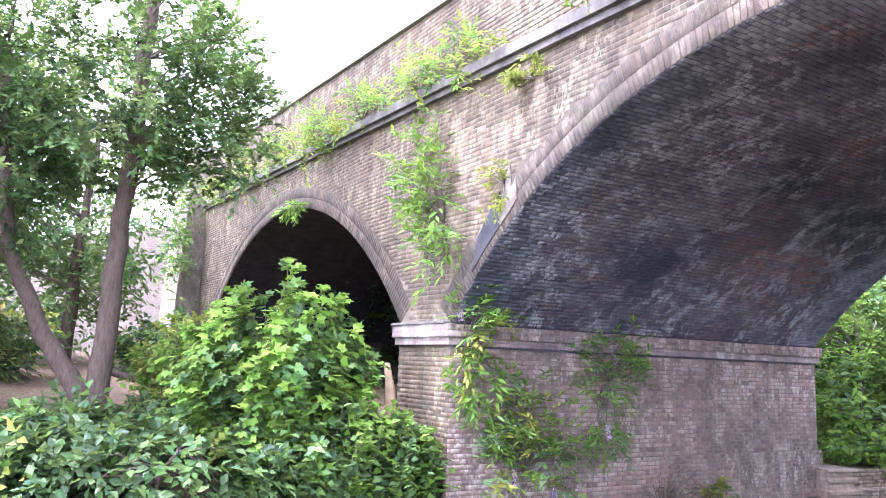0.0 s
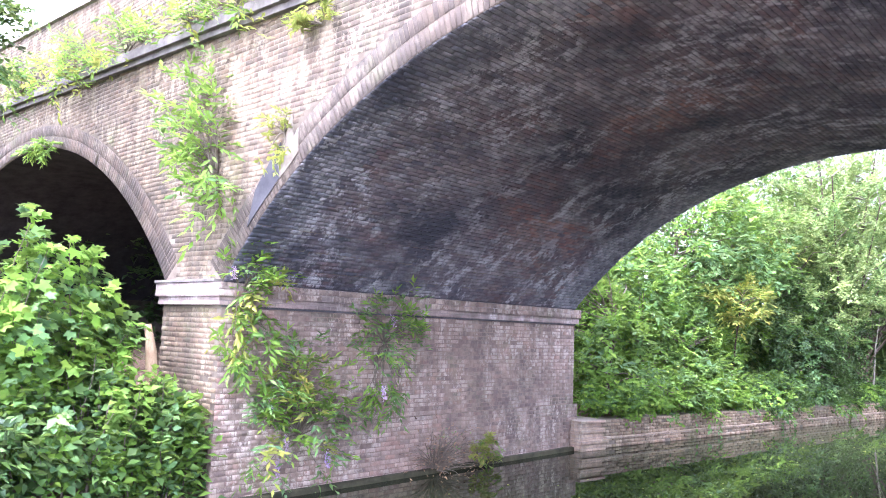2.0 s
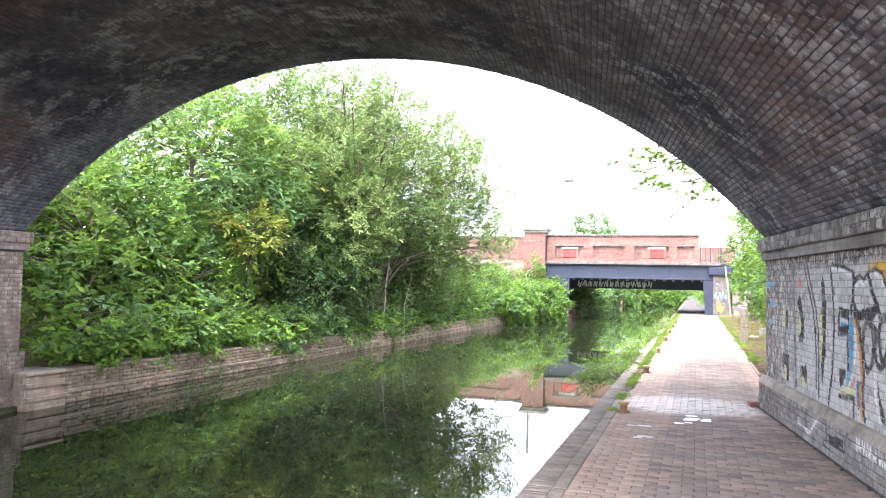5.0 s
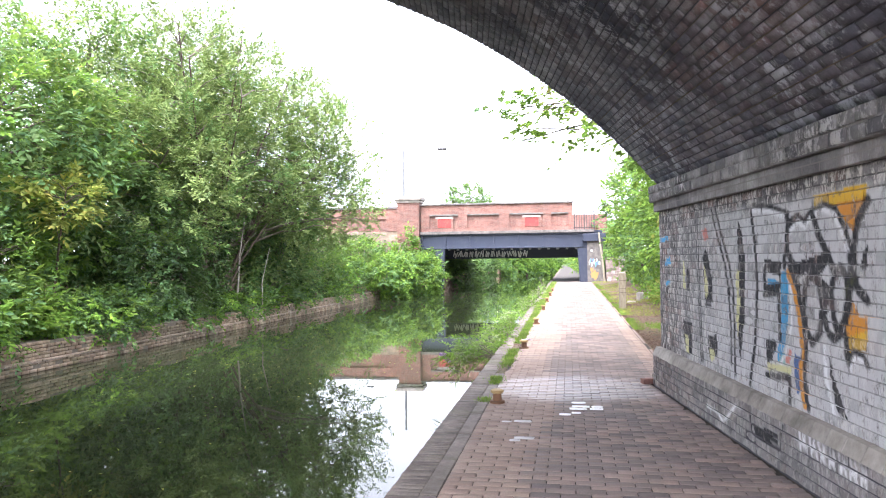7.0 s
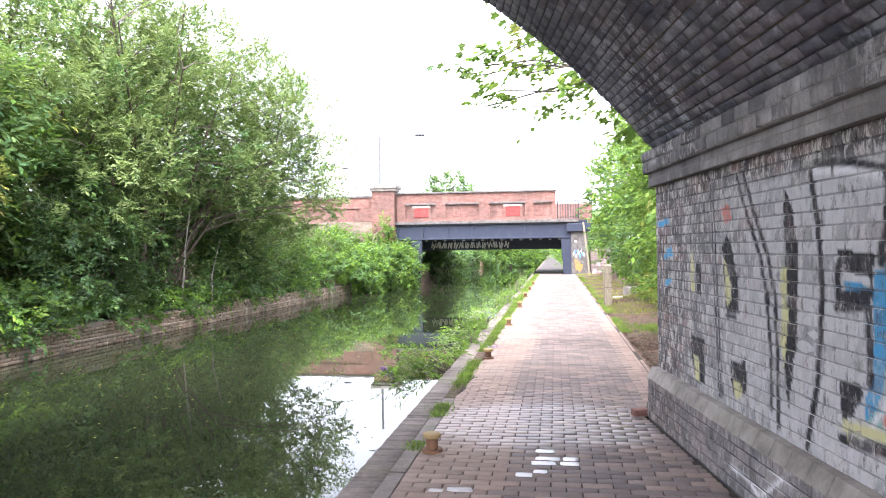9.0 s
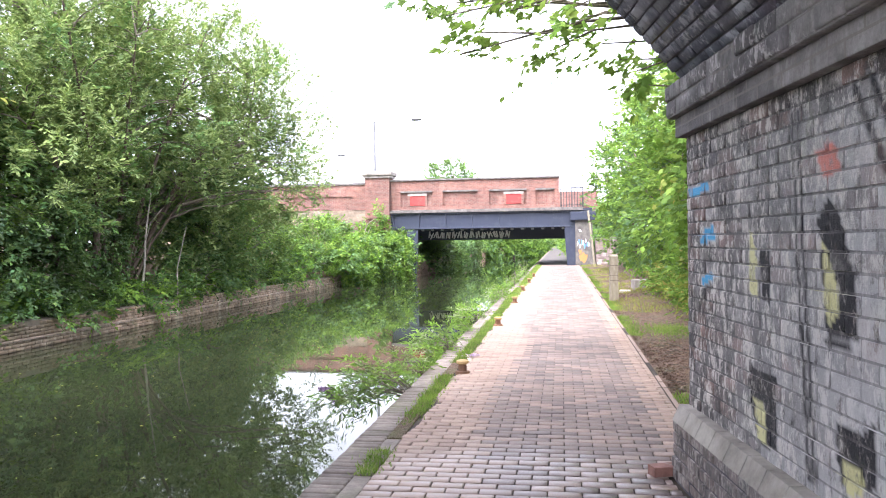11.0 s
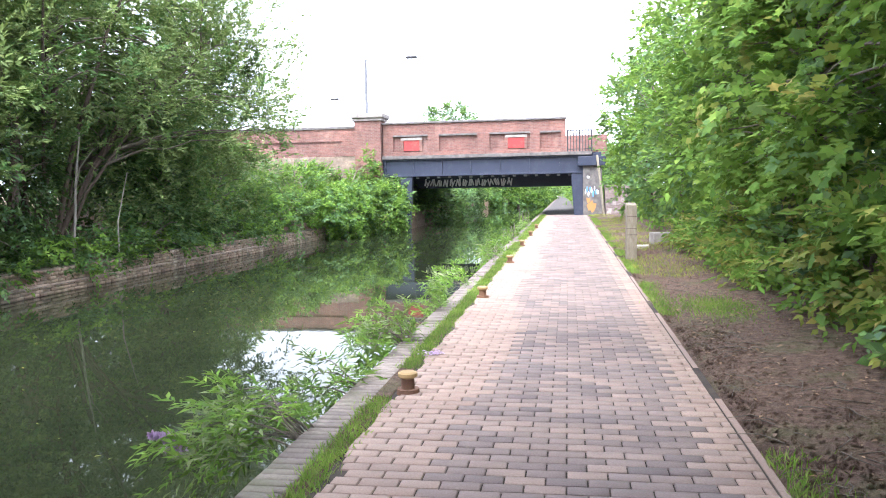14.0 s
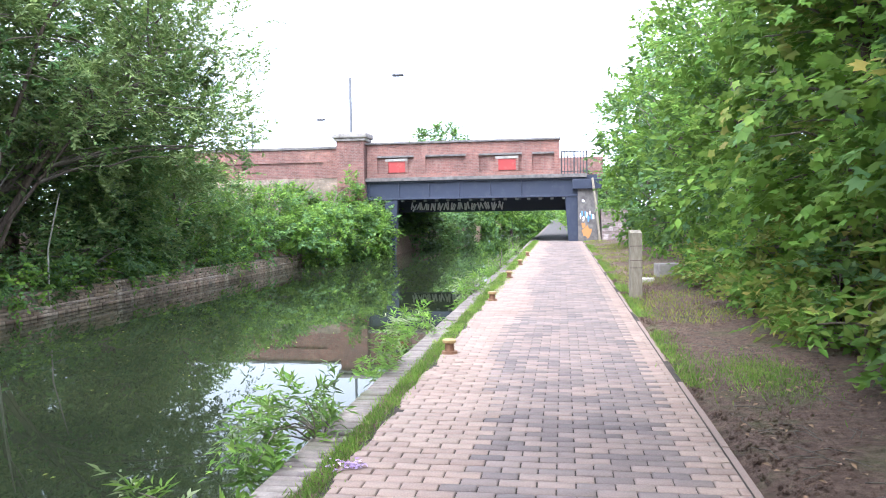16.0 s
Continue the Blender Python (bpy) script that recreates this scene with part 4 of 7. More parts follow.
stroke("K", 0.035, (-3.74, 1.73), (-3.8, 1.81), (-3.94, 1.84), (-4.03, 1.79), (-4.13, 1.85), (-4.31, 1.89), (-4.48, 1.85), (-4.59, 1.74), (-4.66, 1.6), (-4.68, 1.44), (-4.64, 1.25), (-4.54, 1.08), (-4.44, 1.03), (-4.36, 1.06), (-4.31, 1.16))
stroke("W", 0.021, (-3.79, 1.74), (-3.94, 1.81), (-4.03, 1.76), (-4.15, 1.83), (-4.31, 1.87), (-4.46, 1.83), (-4.55, 1.73), (-4.62, 1.6))
stroke("K", 0.035, (-4.46, 1.45), (-4.53, 1.49), (-4.61, 1.44), (-4.63, 1.31), (-4.57, 1.15), (-4.49, 1.08), (-4.43, 1.17), (-4.41, 1.34), (-4.46, 1.45))
stroke("K", 0.035, (-4.17, 1.83), (-4.24, 1.71), (-4.37, 1.57), (-4.46, 1.45))
stroke("K", 0.035, (-4.03, 1.36), (-4.11, 1.43), (-4.22, 1.4), (-4.28, 1.23), (-4.24, 1.05), (-4.13, 0.97), (-4.02, 1.07), (-4.0, 1.21), (-4.03, 1.36))
stroke("K", 0.035, (-3.74, 1.73), (-3.75, 1.61), (-3.82, 1.52), (-3.92, 1.47))
stroke("W", 0.018, (-3.76, 1.42), (-3.8, 1.27), (-3.79, 1.06), (-3.7, 0.86), (-3.58, 0.75))
stroke("O", 0.032, (-3.74, 1.44), (-3.83, 1.35), (-3.9, 1.2), (-3.95, 1.02), (-3.98, 0.88), (-3.94, 0.77), (-3.95, 0.66), (-3.99, 0.52))
stroke("K", 0.032, (-3.8, 1.46), (-3.91, 1.33), (-3.98, 1.15), (-4.03, 0.96), (-4.01, 0.83), (-4.0, 0.7), (-4.05, 0.51))
stroke("K", 0.028, (-3.3, 1.45), (-3.3, 1.31), (-3.59, 1.34))
stroke("K", 0.028, (-3.29, 1.26), (-3.57, 1.29), (-3.58, 0.94))
stroke("C", 0.028, (-3.34, 0.7), (-3.76, 0.73))
stroke("K", 0.028, (-3.32, 0.63), (-3.74, 0.67), (-3.75, 0.5))
stroke("K", 0.032, (-3.08, 1.98), (-3.41, 1.94), (-3.75, 1.87), (-3.73, 1.65), (-3.68, 1.49))
stroke("W", 0.021, (-3.08, 1.94), (-3.41, 1.91), (-3.68, 1.86))
stroke("K", 0.025, (-1.99, 2.02), (-2.15, 1.78), (-2.35, 1.53), (-2.45, 1.29), (-2.51, 0.92), (-2.5, 0.61))
stroke("K", 0.025, (-2.11, 2.03), (-2.27, 1.78), (-2.46, 1.53), (-2.56, 1.3), (-2.6, 0.93), (-2.6, 0.53))
stroke("K", 0.028, (-3.04, 1.93), (-3.11, 1.66), (-3.14, 1.32), (-3.09, 0.89), (-2.96, 0.5))
stroke("W", 0.025, (-4.31, 0.96), (-4.32, 0.76), (-4.43, 0.52))
stroke("K", 0.035, (-4.88, 1.89), (-4.75, 1.78), (-4.7, 1.6), (-4.73, 1.38), (-4.85, 1.3))
stroke("K", 0.032, (-4.58, 1.09), (-4.62, 0.9), (-4.69, 0.97), (-4.79, 0.96), (-4.84, 0.92))
stroke("W", 0.021, (-4.64, 0.87), (-4.71, 0.94), (-4.79, 0.93))
stroke("K", 0.019, (-1.48, 2.01), (-1.51, 1.68), (-1.53, 1.35), (-1.56, 1.07), (-1.59, 0.8), (-1.62, 0.51))
stroke("K", 0.019, (-1.54, 2.0), (-1.57, 1.68), (-1.59, 1.35), (-1.62, 1.08), (-1.64, 0.81), (-1.67, 0.52))
fill("K", (-1.71, 1.56), (-1.78, 1.64), (-1.84, 1.62), (-1.91, 1.53), (-1.98, 1.37), (-2.0, 1.23), (-2.0, 1.12), (-1.94, 1.12), (-1.77, 1.12), (-1.74, 1.36))
fill("C", (-1.74, 1.48), (-1.78, 1.45), (-1.86, 1.32), (-1.87, 1.2), (-1.78, 1.15), (-1.75, 1.32))
stroke("K", 0.021, (-1.78, 1.09), (-1.94, 1.09))
fill("K", (-0.99, 0.89), (-1.13, 0.87), (-1.3, 0.87), (-1.32, 0.54), (-1.12, 0.51), (-0.98, 0.72))
fill("C", (-1.04, 0.73), (-1.17, 0.73), (-1.19, 0.53), (-1.09, 0.53))
fill("K", (-1.84, 0.8), (-2.01, 0.79), (-2.11, 0.86), (-2.12, 0.62), (-1.87, 0.56))
fill("C", (-1.89, 0.68), (-2.03, 0.66), (-2.04, 0.58), (-1.91, 0.54))
fill("K", (-1.12, 1.44), (-1.25, 1.44), (-1.26, 1.17), (-1.14, 1.2))
fill("C", (-1.0, 1.55), (-1.09, 1.44), (-1.1, 1.2), (-1.0, 1.22))
fill("R", (-1.69, 1.82), (-1.85, 1.85), (-1.89, 1.74), (-1.76, 1.71))
fill("B", (-0.01, 1.79), (-0.38, 1.81), (-0.42, 1.75), (-0.06, 1.73))
fill("B", (-0.32, 1.54), (-0.49, 1.57), (-0.51, 1.48), (-0.24, 1.44))
fill("B", (-0.28, 1.27), (-0.46, 1.3), (-0.48, 1.25), (-0.28, 1.21))
stroke("K", 0.021, (-3.19, 0.42), (-3.22, 0.15), (-3.8, 0.16), (-3.84, 0.34))
fill("K", (-3.26, 0.24), (-3.79, 0.27), (-3.77, 0.19), (-3.29, 0.15))
stroke("W", 0.018, (-2.09, 0.15), (-2.39, 0.14), (-2.53, 0.1), (-2.73, 0.21), (-2.89, 0.31))
stroke("W", 0.016, (-4.11, 0.38), (-4.14, 0.25), (-4.19, 0.37), (-4.21, 0.25))
stroke("W", 0.016, (-4.27, 0.37), (-4.29, 0.25), (-4.34, 0.36), (-4.36, 0.25))
stroke("W", 0.016, (-4.41, 0.36), (-4.44, 0.24), (-4.48, 0.35), (-4.5, 0.25))
stroke("W", 0.016, (-4.55, 0.36), (-4.57, 0.24), (-4.61, 0.35), (-4.63, 0.25))
stroke("W", 0.016, (-4.68, 0.35), (-4.7, 0.24), (-4.74, 0.34), (-4.76, 0.25))
stroke("W", 0.016, (-4.8, 0.35), (-4.82, 0.24), (-4.86, 0.34), (-4.88, 0.24))
stroke("W", 0.016, (-4.92, 0.34), (-4.94, 0.24), (-4.97, 0.34), (-4.99, 0.24))


def paint_at(s, t):
    """Colour and cover of the spray paint at (along, up) on the wall."""
    n = len(s)
    rgb = np.tile(np.array([0.58, 0.575, 0.58]), (n, 1))
    cover = np.clip((-s - 0.35) / 0.5, 0, 1) * np.clip((6.3 + s) / 0.4, 0, 1) * np.clip((2.02 - t) / 0.1, 0, 1) * 0.88
    cover *= 1 - np.clip((s + 3.0) / 1.6, 0, 1) * np.clip((t - 0.5) / 1.1, 0.3, 1) * 0.55
    cover *= np.where(t < 0.4, 0.3, 1.0) * (0.15 + 0.85 * np.clip((-s - 0.6) / 1.6, 0, 1))
    for kind, width, P in STROKES:
        d = np.full(n, 9.0)
        for a, b in zip(P[:-1], P[1:]):
            ab = b - a
            k = np.clip(((s - a[0]) * ab[0] + (t - a[1]) * ab[1]) / (ab @ ab), 0, 1)
            d = np.minimum(d, np.hypot(s - a[0] - k * ab[0], t - a[1] - k * ab[1]))
        f = np.clip((width - d) / 0.014 + 0.5, 0, 1)
        if width == 0.0:
            odd = np.zeros(n, bool)
            for a, b in zip(P[:-1], P[1:]):
                dy = b[1] - a[1] if abs(b[1] - a[1]) > 1e-6 else 1e-6
                odd ^= ((a[1] > t) != (b[1] > t)) & (s < a[0] + (t - a[1]) * (b[0] - a[0]) / dy)
            f = np.maximum(f * 0.0, odd.astype(float))
        f = f[:, None]
        rgb = rgb * (1 - f) + np.array(PAINT[kind]) * f
        cover = np.maximum(cover, f[:, 0] * 1.0)
    return np.concatenate([rgb, cover[:, None]], 1)


def painted_brick_material(name, single, tones=((0.18, 0.16, 0.155), (0.38, 0.36, 0.35), (0.09, 0.082, 0.085), (0.32, 0.2, 0.17), (0.2, 0.18, 0.175), (0.46, 0.43, 0.4)), crust=0.85, hold=1.0):
    m, nt, b = material(name, 0.75)
    p = world_pos(nt)
    rnd = obj_random(nt) if single else island(nt)
    col = ramp(nt, rnd, [(k / (len(tones) - 1), c) for k, c in enumerate(tones)])
    st = ramp(nt, noise_tex(nt, p, 3.2, 8, 0.8), [(0.38, (0, 0, 0)), (0.58, (1, 1, 1))])
    col = mixc(nt, mathn(nt, "MULTIPLY", st, 0.95), col, (0.05, 0.047, 0.048))
    lm = ramp(nt, noise_tex(nt, world_pos(nt, (1, 1, 0.45)), 17, 8, 0.8), [(0.5, (0, 0, 0)), (0.57, (1, 1, 1))])
    col = mixc(nt, mathn(nt, "MULTIPLY", lm, crust), col, (0.6, 0.56, 0.51))
    at = nt.nodes.new("ShaderNodeAttribute")
    at.attribute_name = "paint"
    flake = ramp(nt, noise_tex(nt, world_pos(nt, (1, 1, 0.5)), 16, 8, 0.85), [(0.52, (1, 1, 1)), (0.62, (0.2, 0.2, 0.2))])
    worn = ramp(nt, mathn(nt, "FRACT", mathn(nt, "MULTIPLY", rnd, 17.3)), [(0.0, (0.5, 0.5, 0.5)), (0.25, (0.85, 0.85, 0.85)), (0.4, (1, 1, 1))])
    flake = mathn(nt, "MULTIPLY", flake, worn)
    col = mixc(nt, mathn(nt, "MULTIPLY", mathn(nt, "MULTIPLY", at.outputs["Alpha"], flake), hold), col, at.outputs["Color"])
    gr = ramp(nt, noise_tex(nt, p, 2.4, 7, 0.75), [(0.6, (0, 0, 0)), (0.72, (1, 1, 1))])
    col = mixc(nt, mathn(nt, "MULTIPLY", gr, 0.5), col, (0.1, 0.11, 0.035))
    nt.links.new(col, b.inputs["Base Color"])
    bump(nt, b, noise_tex(nt, p, 45, 7, 0.75), 0.8, 0.01)
    return m


M_PLINTH = painted_brick_material("grimy_plinth_brick", False, ((0.19, 0.15, 0.135), (0.25, 0.2, 0.18), (0.14, 0.115, 0.108), (0.22, 0.165, 0.145)), 0.35)
M_GRAF_JOINT = painted_brick_material("spray_painted_joint", False, ((0.1, 0.092, 0.09), (0.13, 0.12, 0.115)), 0.3, 0.5)
M_GRAF, M_GRAF_S = painted_brick_material("spray_painted_brick", False), painted_brick_material("spray_painted_brick_single", True)


def painted_arrays(A, depth, off=0.0):
    """Blocks with a fine front grid that carries the paint, on the tunnel wall."""
    nx, ny = (8, 3) if len(A) < 300 else (12, 4)
    gx, gy = np.meshgrid(np.linspace(-1, 1, nx + 1), np.linspace(-1, 1, ny + 1))
    gx, gy = gx.ravel(), gy.ravel()
    n, g = len(A), len(gx)
    s = A[:, 0:1] + gx * (A[:, 2:3] - 0.003)
    t = A[:, 1:2] + gy * (A[:, 3:4] - 0.003)
    d = depth[:, None] - 0.002 * (np.abs(gx) + np.abs(gy))[None]
    front = np.stack([-d + off, s, t], 2)
    cs = np.array([(-1, -1), (1, -1), (1, 1), (-1, 1)])
    base = np.stack([np.full((n, 4), 0.0 + off), A[:, 0:1] + cs[:, 0] * A[:, 2:3], A[:, 1:2] + cs[:, 1] * A[:, 3:4]], 2)
    V = np.concatenate([front, base], 1)
    q = [(j * (nx + 1) + i, (j + 1) * (nx + 1) + i, (j + 1) * (nx + 1) + i + 1, j * (nx + 1) + i + 1) for j in range(ny) for i in range(nx)]
    corner = [0, nx, (nx + 1) * (ny + 1) - 1, (nx + 1) * ny]
    q += [(corner[k], corner[(k + 1) % 4], g + (k + 1) % 4, g + k) for k in range(4)]
    m = g + 4
    Q = (np.arange(n)[:, None, None] * m + np.array(q)[None]).reshape(-1, 4)
    return V, Q, m


def paint_mesh(name, V, Q, mat):
    me = mesh_np(name, V, Q, mats=(mat,))
    P = V.reshape(-1, 3)
    at = me.color_attributes.new("paint", "FLOAT_COLOR", "POINT")
    at.data.foreach_set("color", paint_at(P[:, 1], P[:, 2]).astype(np.float32).ravel())
    return me


gs, gt = np.meshgrid(np.linspace(NEAR + 0.01, FAR - 0.002, 451), np.linspace(0.44, 2.12, 85))
ni = np.arange(84 * 450)
ni = ni // 450 * 451 + ni % 450
V = np.stack([np.full(gs.size, -0.002), gs.ravel(), gt.ravel()], 1)
part("wall_mortar", paint_mesh("wall_mortar", V, np.stack([ni, ni + 451, ni + 452, ni + 1], 1), M_GRAF_JOINT), None, viaduct)
wall_bricks = bond(NEAR, FAR, 0.46, 2.11, 0.225, 0.075, 0.007)
single_sel = (wall_bricks[:, 0] > -2.6)
A = wall_bricks[~single_sel]
V, Q, m_ = painted_arrays(A, 0.010 + rng.normal(size=len(A)) * 0.0022)
tagged(part("tunnel_brick", paint_mesh("tunnel_brick", V, Q, M_GRAF), None, viaduct, "silver and black graffiti on grimy brick"), kind="stuff")
A = bond(NEAR - 0.04, FAR + 0.04, 0.0, 0.375)
V, Q, m_ = painted_arrays(A, 0.014 + rng.normal(size=len(A)) * 0.004, -0.09)
tagged(part("plinth_brick", paint_mesh("plinth_brick", V, Q, M_PLINTH), None, viaduct), kind="stuff")


def far_end(s, t):
    n = len(s)
    return np.stack([s, np.full(n, FAR), t], 1), const((-1, 0, 0), n), const((0, 0, 1), n), const((0, 1, 0), n)


sides(bond(-0.01, 6.0, 0.0, 2.1), far_end, 0.014, M_PIER, "pier_brick")
sides(bond(0.0, 5.0, 0.0, 5.7), lambda s, t: (np.stack([s, np.full(len(s), NEAR), t], 1), const((1, 0, 0), len(s)), const((0, 0, 1), len(s)), const((0, -1, 0), len(s))), 0.014, M_FACE, "face_brick")

# ---- road bridge ----
rb = thing("road_bridge", (0, 55, 0), 0, "red brick road bridge with a blue-black iron girder", "bridge")
part("girder_web", boxm(-9.9, 0.95, 0.12, 0.2, 2.2, 3.05), M_GIRDER, rb, "blue-black riveted girder")
part("girder_flange", boxm(-9.9, 0.95, 0.0, 0.35, 2.14, 2.23, 0.01), M_GIRDER, rb)
part("girder_flange", boxm(-9.9, 0.95, 0.0, 0.35, 2.98, 3.06, 0.01), M_GIRDER, rb)
for k in range(8):
    x = -9.8 + k * 1.52
    part("stiffener", boxm(x, x + 0.06, 0.02, 0.13, 2.24, 2.98), M_GIRDER, rb)
part("stone_ledge", boxm(-9.9, 1.0, -0.12, 0.5, 3.06, 3.24, 0.02), M_STONE_DARK, rb)
part("parapet_back", boxm(-9.85, -0.3, 0.17, 0.42, 3.24, 4.9), M_RED, rb)
part("parapet_band", boxm(-9.85, -0.3, 0.08, 0.17, 3.24, 3.44, 0.005), M_RED, rb)
part("parapet_band", boxm(-9.85, -0.3, 0.08, 0.17, 4.32, 4.9, 0.005), M_RED, rb)
for x0, x1 in ((-9.85, -9.3), (-7.45, -6.85), (-4.85, -4.2), (-2.1, -1.6), (-0.55, -0.3)):
    part("parapet_pier", boxm(x0, x1, 0.075, 0.175, 3.44, 4.32, 0.004), M_RED, rb)
for x0, x1 in ((-9.3, -7.45), (-6.85, -4.85), (-4.2, -2.1), (-1.6, -0.55)):
    part("panel_lintel", boxm(x0, x1, 0.03, 0.17, 4.24, 4.33, 0.004), M_STONE_DARK, rb)
for x0, x1 in ((-8.75, -7.9), (-3.25, -2.4)):
    part("red_panel", boxm(x0, x1, 0.1, 0.2, 3.5, 4.05, 0.004), M_REDPANEL, rb, "bright red painted panel")
    part("panel_surround", boxm(x0 - 0.14, x1 + 0.14, 0.06, 0.18, 4.05, 4.18, 0.004), M_STONE, rb)
    for xs in (x0 - 0.14, x1):
        part("panel_surround", boxm(xs, xs + 0.14, 0.062, 0.18, 3.46, 4.05, 0.004), M_RED, rb)
part("parapet_coping", boxm(-9.9, -0.25, -0.02, 0.5, 4.9, 5.0, 0.02), M_STONE_DARK, rb)
part("pillar", boxm(-11.3, -9.9, -0.3, 0.9, -1.0, 5.22, 0.015), M_RED, rb, "red brick end pillar")
part("pillar_neck", boxm(-11.4, -9.8, -0.4, 1.0, 5.1, 5.24, 0.03), M_STONE, rb)
part("pillar_cap", boxm(-11.5, -9.7, -0.5, 1.1, 5.24, 5.5, 0.08), M_STONE, rb, "rounded stone pillar cap")
part("approach_wall", boxm(-26, -11.3, 0.1, 0.5, -1, 4.75, 0.01), M_RED, rb, "red brick approach wall")
part("approach_band", boxm(-26, -11.3, 0.02, 0.1, 4.1, 4.75, 0.01), M_RED, rb)
part("approach_footing", boxm(-26, -11.3, 0.05, 0.1, -1, 3.3, 0.01), M_QUAY_SOLID, rb, "coursed brown stone below the approach wall")
part("approach_pier", boxm(-12.1, -11.3, 0.02, 0.1, 3.3, 4.1, 0.01), M_RED, rb)
part("far_parapet", boxm(-9.85, 2.2, 8.6, 9.0, 3.2, 4.62, 0.01), M_RED, rb, "red brick parapet on the bridge's other side")
for k in range(17):
    part("beam_end", boxm(-9.3 + k * 0.57, -9.14 + k * 0.57, 0.3, 0.38, 2.03, 2.13, 0.01), M_GALV, rb)
part("approach_coping", boxm(-26, -11.3, -0.05, 0.55, 4.75, 4.88, 0.02), M_STONE_DARK, rb)
part("deck", boxm(-26, 1.5, 0.42, 9.0, 2.36, 3.2), M_GIRDER, rb)
for k in range(9):
    part("cross_beam", boxm(-9.4 + k * 1.15, -9.2 + k * 1.15, 0.36, 2.9, 2.1, 2.36), M_GIRDER, rb)
part("far_beam", boxm(-9.9, 0.4, 3.0, 3.2, 1.5, 2.36), M_GIRDER, rb, "dark beam daubed with white letters")
part("abutment", boxm(-13, -9.3, 0.95, 9.0, -1.5, 2.36), M_STONE_DARK, rb)
part("abutment", boxm(0.95, 1.5, 0.3, 9.0, -0.6, 2.36), M_STONE_DARK, rb)
bm = boxm(-8.95, -8.3, 0.05, 0.5, -1.2, 2.14, 0.02)
for v in bm.verts:
    if v.co.z < 1.0 and v.co.x > -8.5:
        v.co.x -= 0.25
part("column", bm, M_GIRDER, rb, "dark iron column with a flared head")
bm = boxm(0.12, 0.56, 0.05, 0.6, -0.4, 2.14, 0.02)
for v in bm.verts:
    if v.co.z > 1.9 and v.co.x < 0.3:
        v.co.x -= 0.16
part("column", bm, M_GIRDER, rb, "dark iron column with a flared head")
part("column", boxm(0.1, 0.4, 3.0, 3.5, -0.4, 1.5, 0.02), M_GIRDER, rb, "dark iron column")
part("abutment_face", boxm(0.56, 1.5, -0.02, 0.3, -0.4, 2.97, 0.01), M_STONE_DARK, rb)
part("abutment_shelf", boxm(0.3, 1.7, -0.2, 0.34, 2.5, 2.97, 0.02), M_GIRDER, rb)
def sprayed(cx, cz, sx, sz, y, mat, label, seed):
    """An irregular sprayed shape on the abutment."""
    r = np.random.default_rng(seed)
    bm = bmesh.new()
    n = 13
    f = bm.faces.new([bm.verts.new((cx + sx * k * math.cos(i * 2 * math.pi / n), y, cz + sz * k * math.sin(i * 2 * math.pi / n))) for i, k in enumerate(r.uniform(0.55, 1.05, n))])
    g = bmesh.ops.extrude_face_region(bm, geom=[f])
    bmesh.ops.translate(bm, vec=(0, -0.004, 0), verts=[v for v in g["geom"] if isinstance(v, bmesh.types.BMVert)])
    bmesh.ops.recalc_face_normals(bm, faces=bm.faces)
    part("graffiti_patch", bm, mat, rb, label)


sprayed(0.98, 0.42, 0.27, 0.34, -0.021, M_ORANGE, "orange spray paint", 1)
sprayed(0.82, 0.75, 0.14, 0.16, -0.026, M_ORANGE, "orange spray paint", 2)
for k in range(9):
    sprayed(0.68 + 0.075 * k, 1.22 + 0.14 * math.sin(2.3 * k), 0.035 + 0.012 * (k % 3), 0.16 + 0.03 * (k % 2), -0.031 - 0.005 * (k % 2), M_BLUE if k % 2 else M_WHITE, "blue and white spray paint", 10 + k)
sprayed(0.82, 1.92, 0.1, 0.08, -0.021, M_WHITE, "white spray paint", 30)
r_ = np.random.default_rng(31)
for k in range(14):
    x = -8.2 + k * 0.36
    for j in range(3):
        bm = boxm(x + 0.09 * j, x + 0.09 * j + 0.075, 2.985, 2.999, 1.58 + r_.uniform(0, 0.06), 2.04 - r_.uniform(0, 0.1))
        bmesh.ops.rotate(bm, cent=(x + 0.1, 2.99, 1.8), matrix=Matrix.Rotation(r_.uniform(-0.5, 0.5), 3, "Y"), verts=bm.verts)
        part("painted_mark", bm, M_WHITE, rb)
# railing at the open end and the slanting stair rail below it
rail = thing("metal_railing", (0, 55, 3.24), 0, "dark metal railing on the bridge end", "railing")
for k in range(9):
    part("baluster", cyl(bmesh.new(), -0.2 + k * 0.15, 0.1, -0.02, 1.05, 0.018 if k % 4 else 0.035, seg=8), M_IRON, rail)
part("top_rail", boxm(-0.24, 1.04, 0.07, 0.13, 1.05, 1.1, 0.01), M_IRON, rail)
part("bottom_rail", boxm(-0.24, 1.04, 0.08, 0.12, 0.1, 0.14, 0.005), M_IRON, rail)
V, F = tube([(1.25, 54.7, 3.0), (1.4, 54.2, 1.6), (1.55, 53.7, -0.1)], [0.06, 0.06, 0.06], 8)
stair = thing("stair_rail", (0, 0, 0), 0, "weathered slanting stair rail beside the abutment", "railing")
part("rail", mesh_np("rail", V, F, mats=(M_WOOD,)), None, stair)
steps = thing("brick_steps", (1.65, 53.6, 0), 0, "worn dark brown brick steps beside the bridge", "steps")
for k in range(9):
    part("step", boxm(0, 1.3, k * 0.26, k * 0.26 + 0.3, -0.2, 0.17 * (k + 1), 0.01), M_PIER_SOLID, steps)

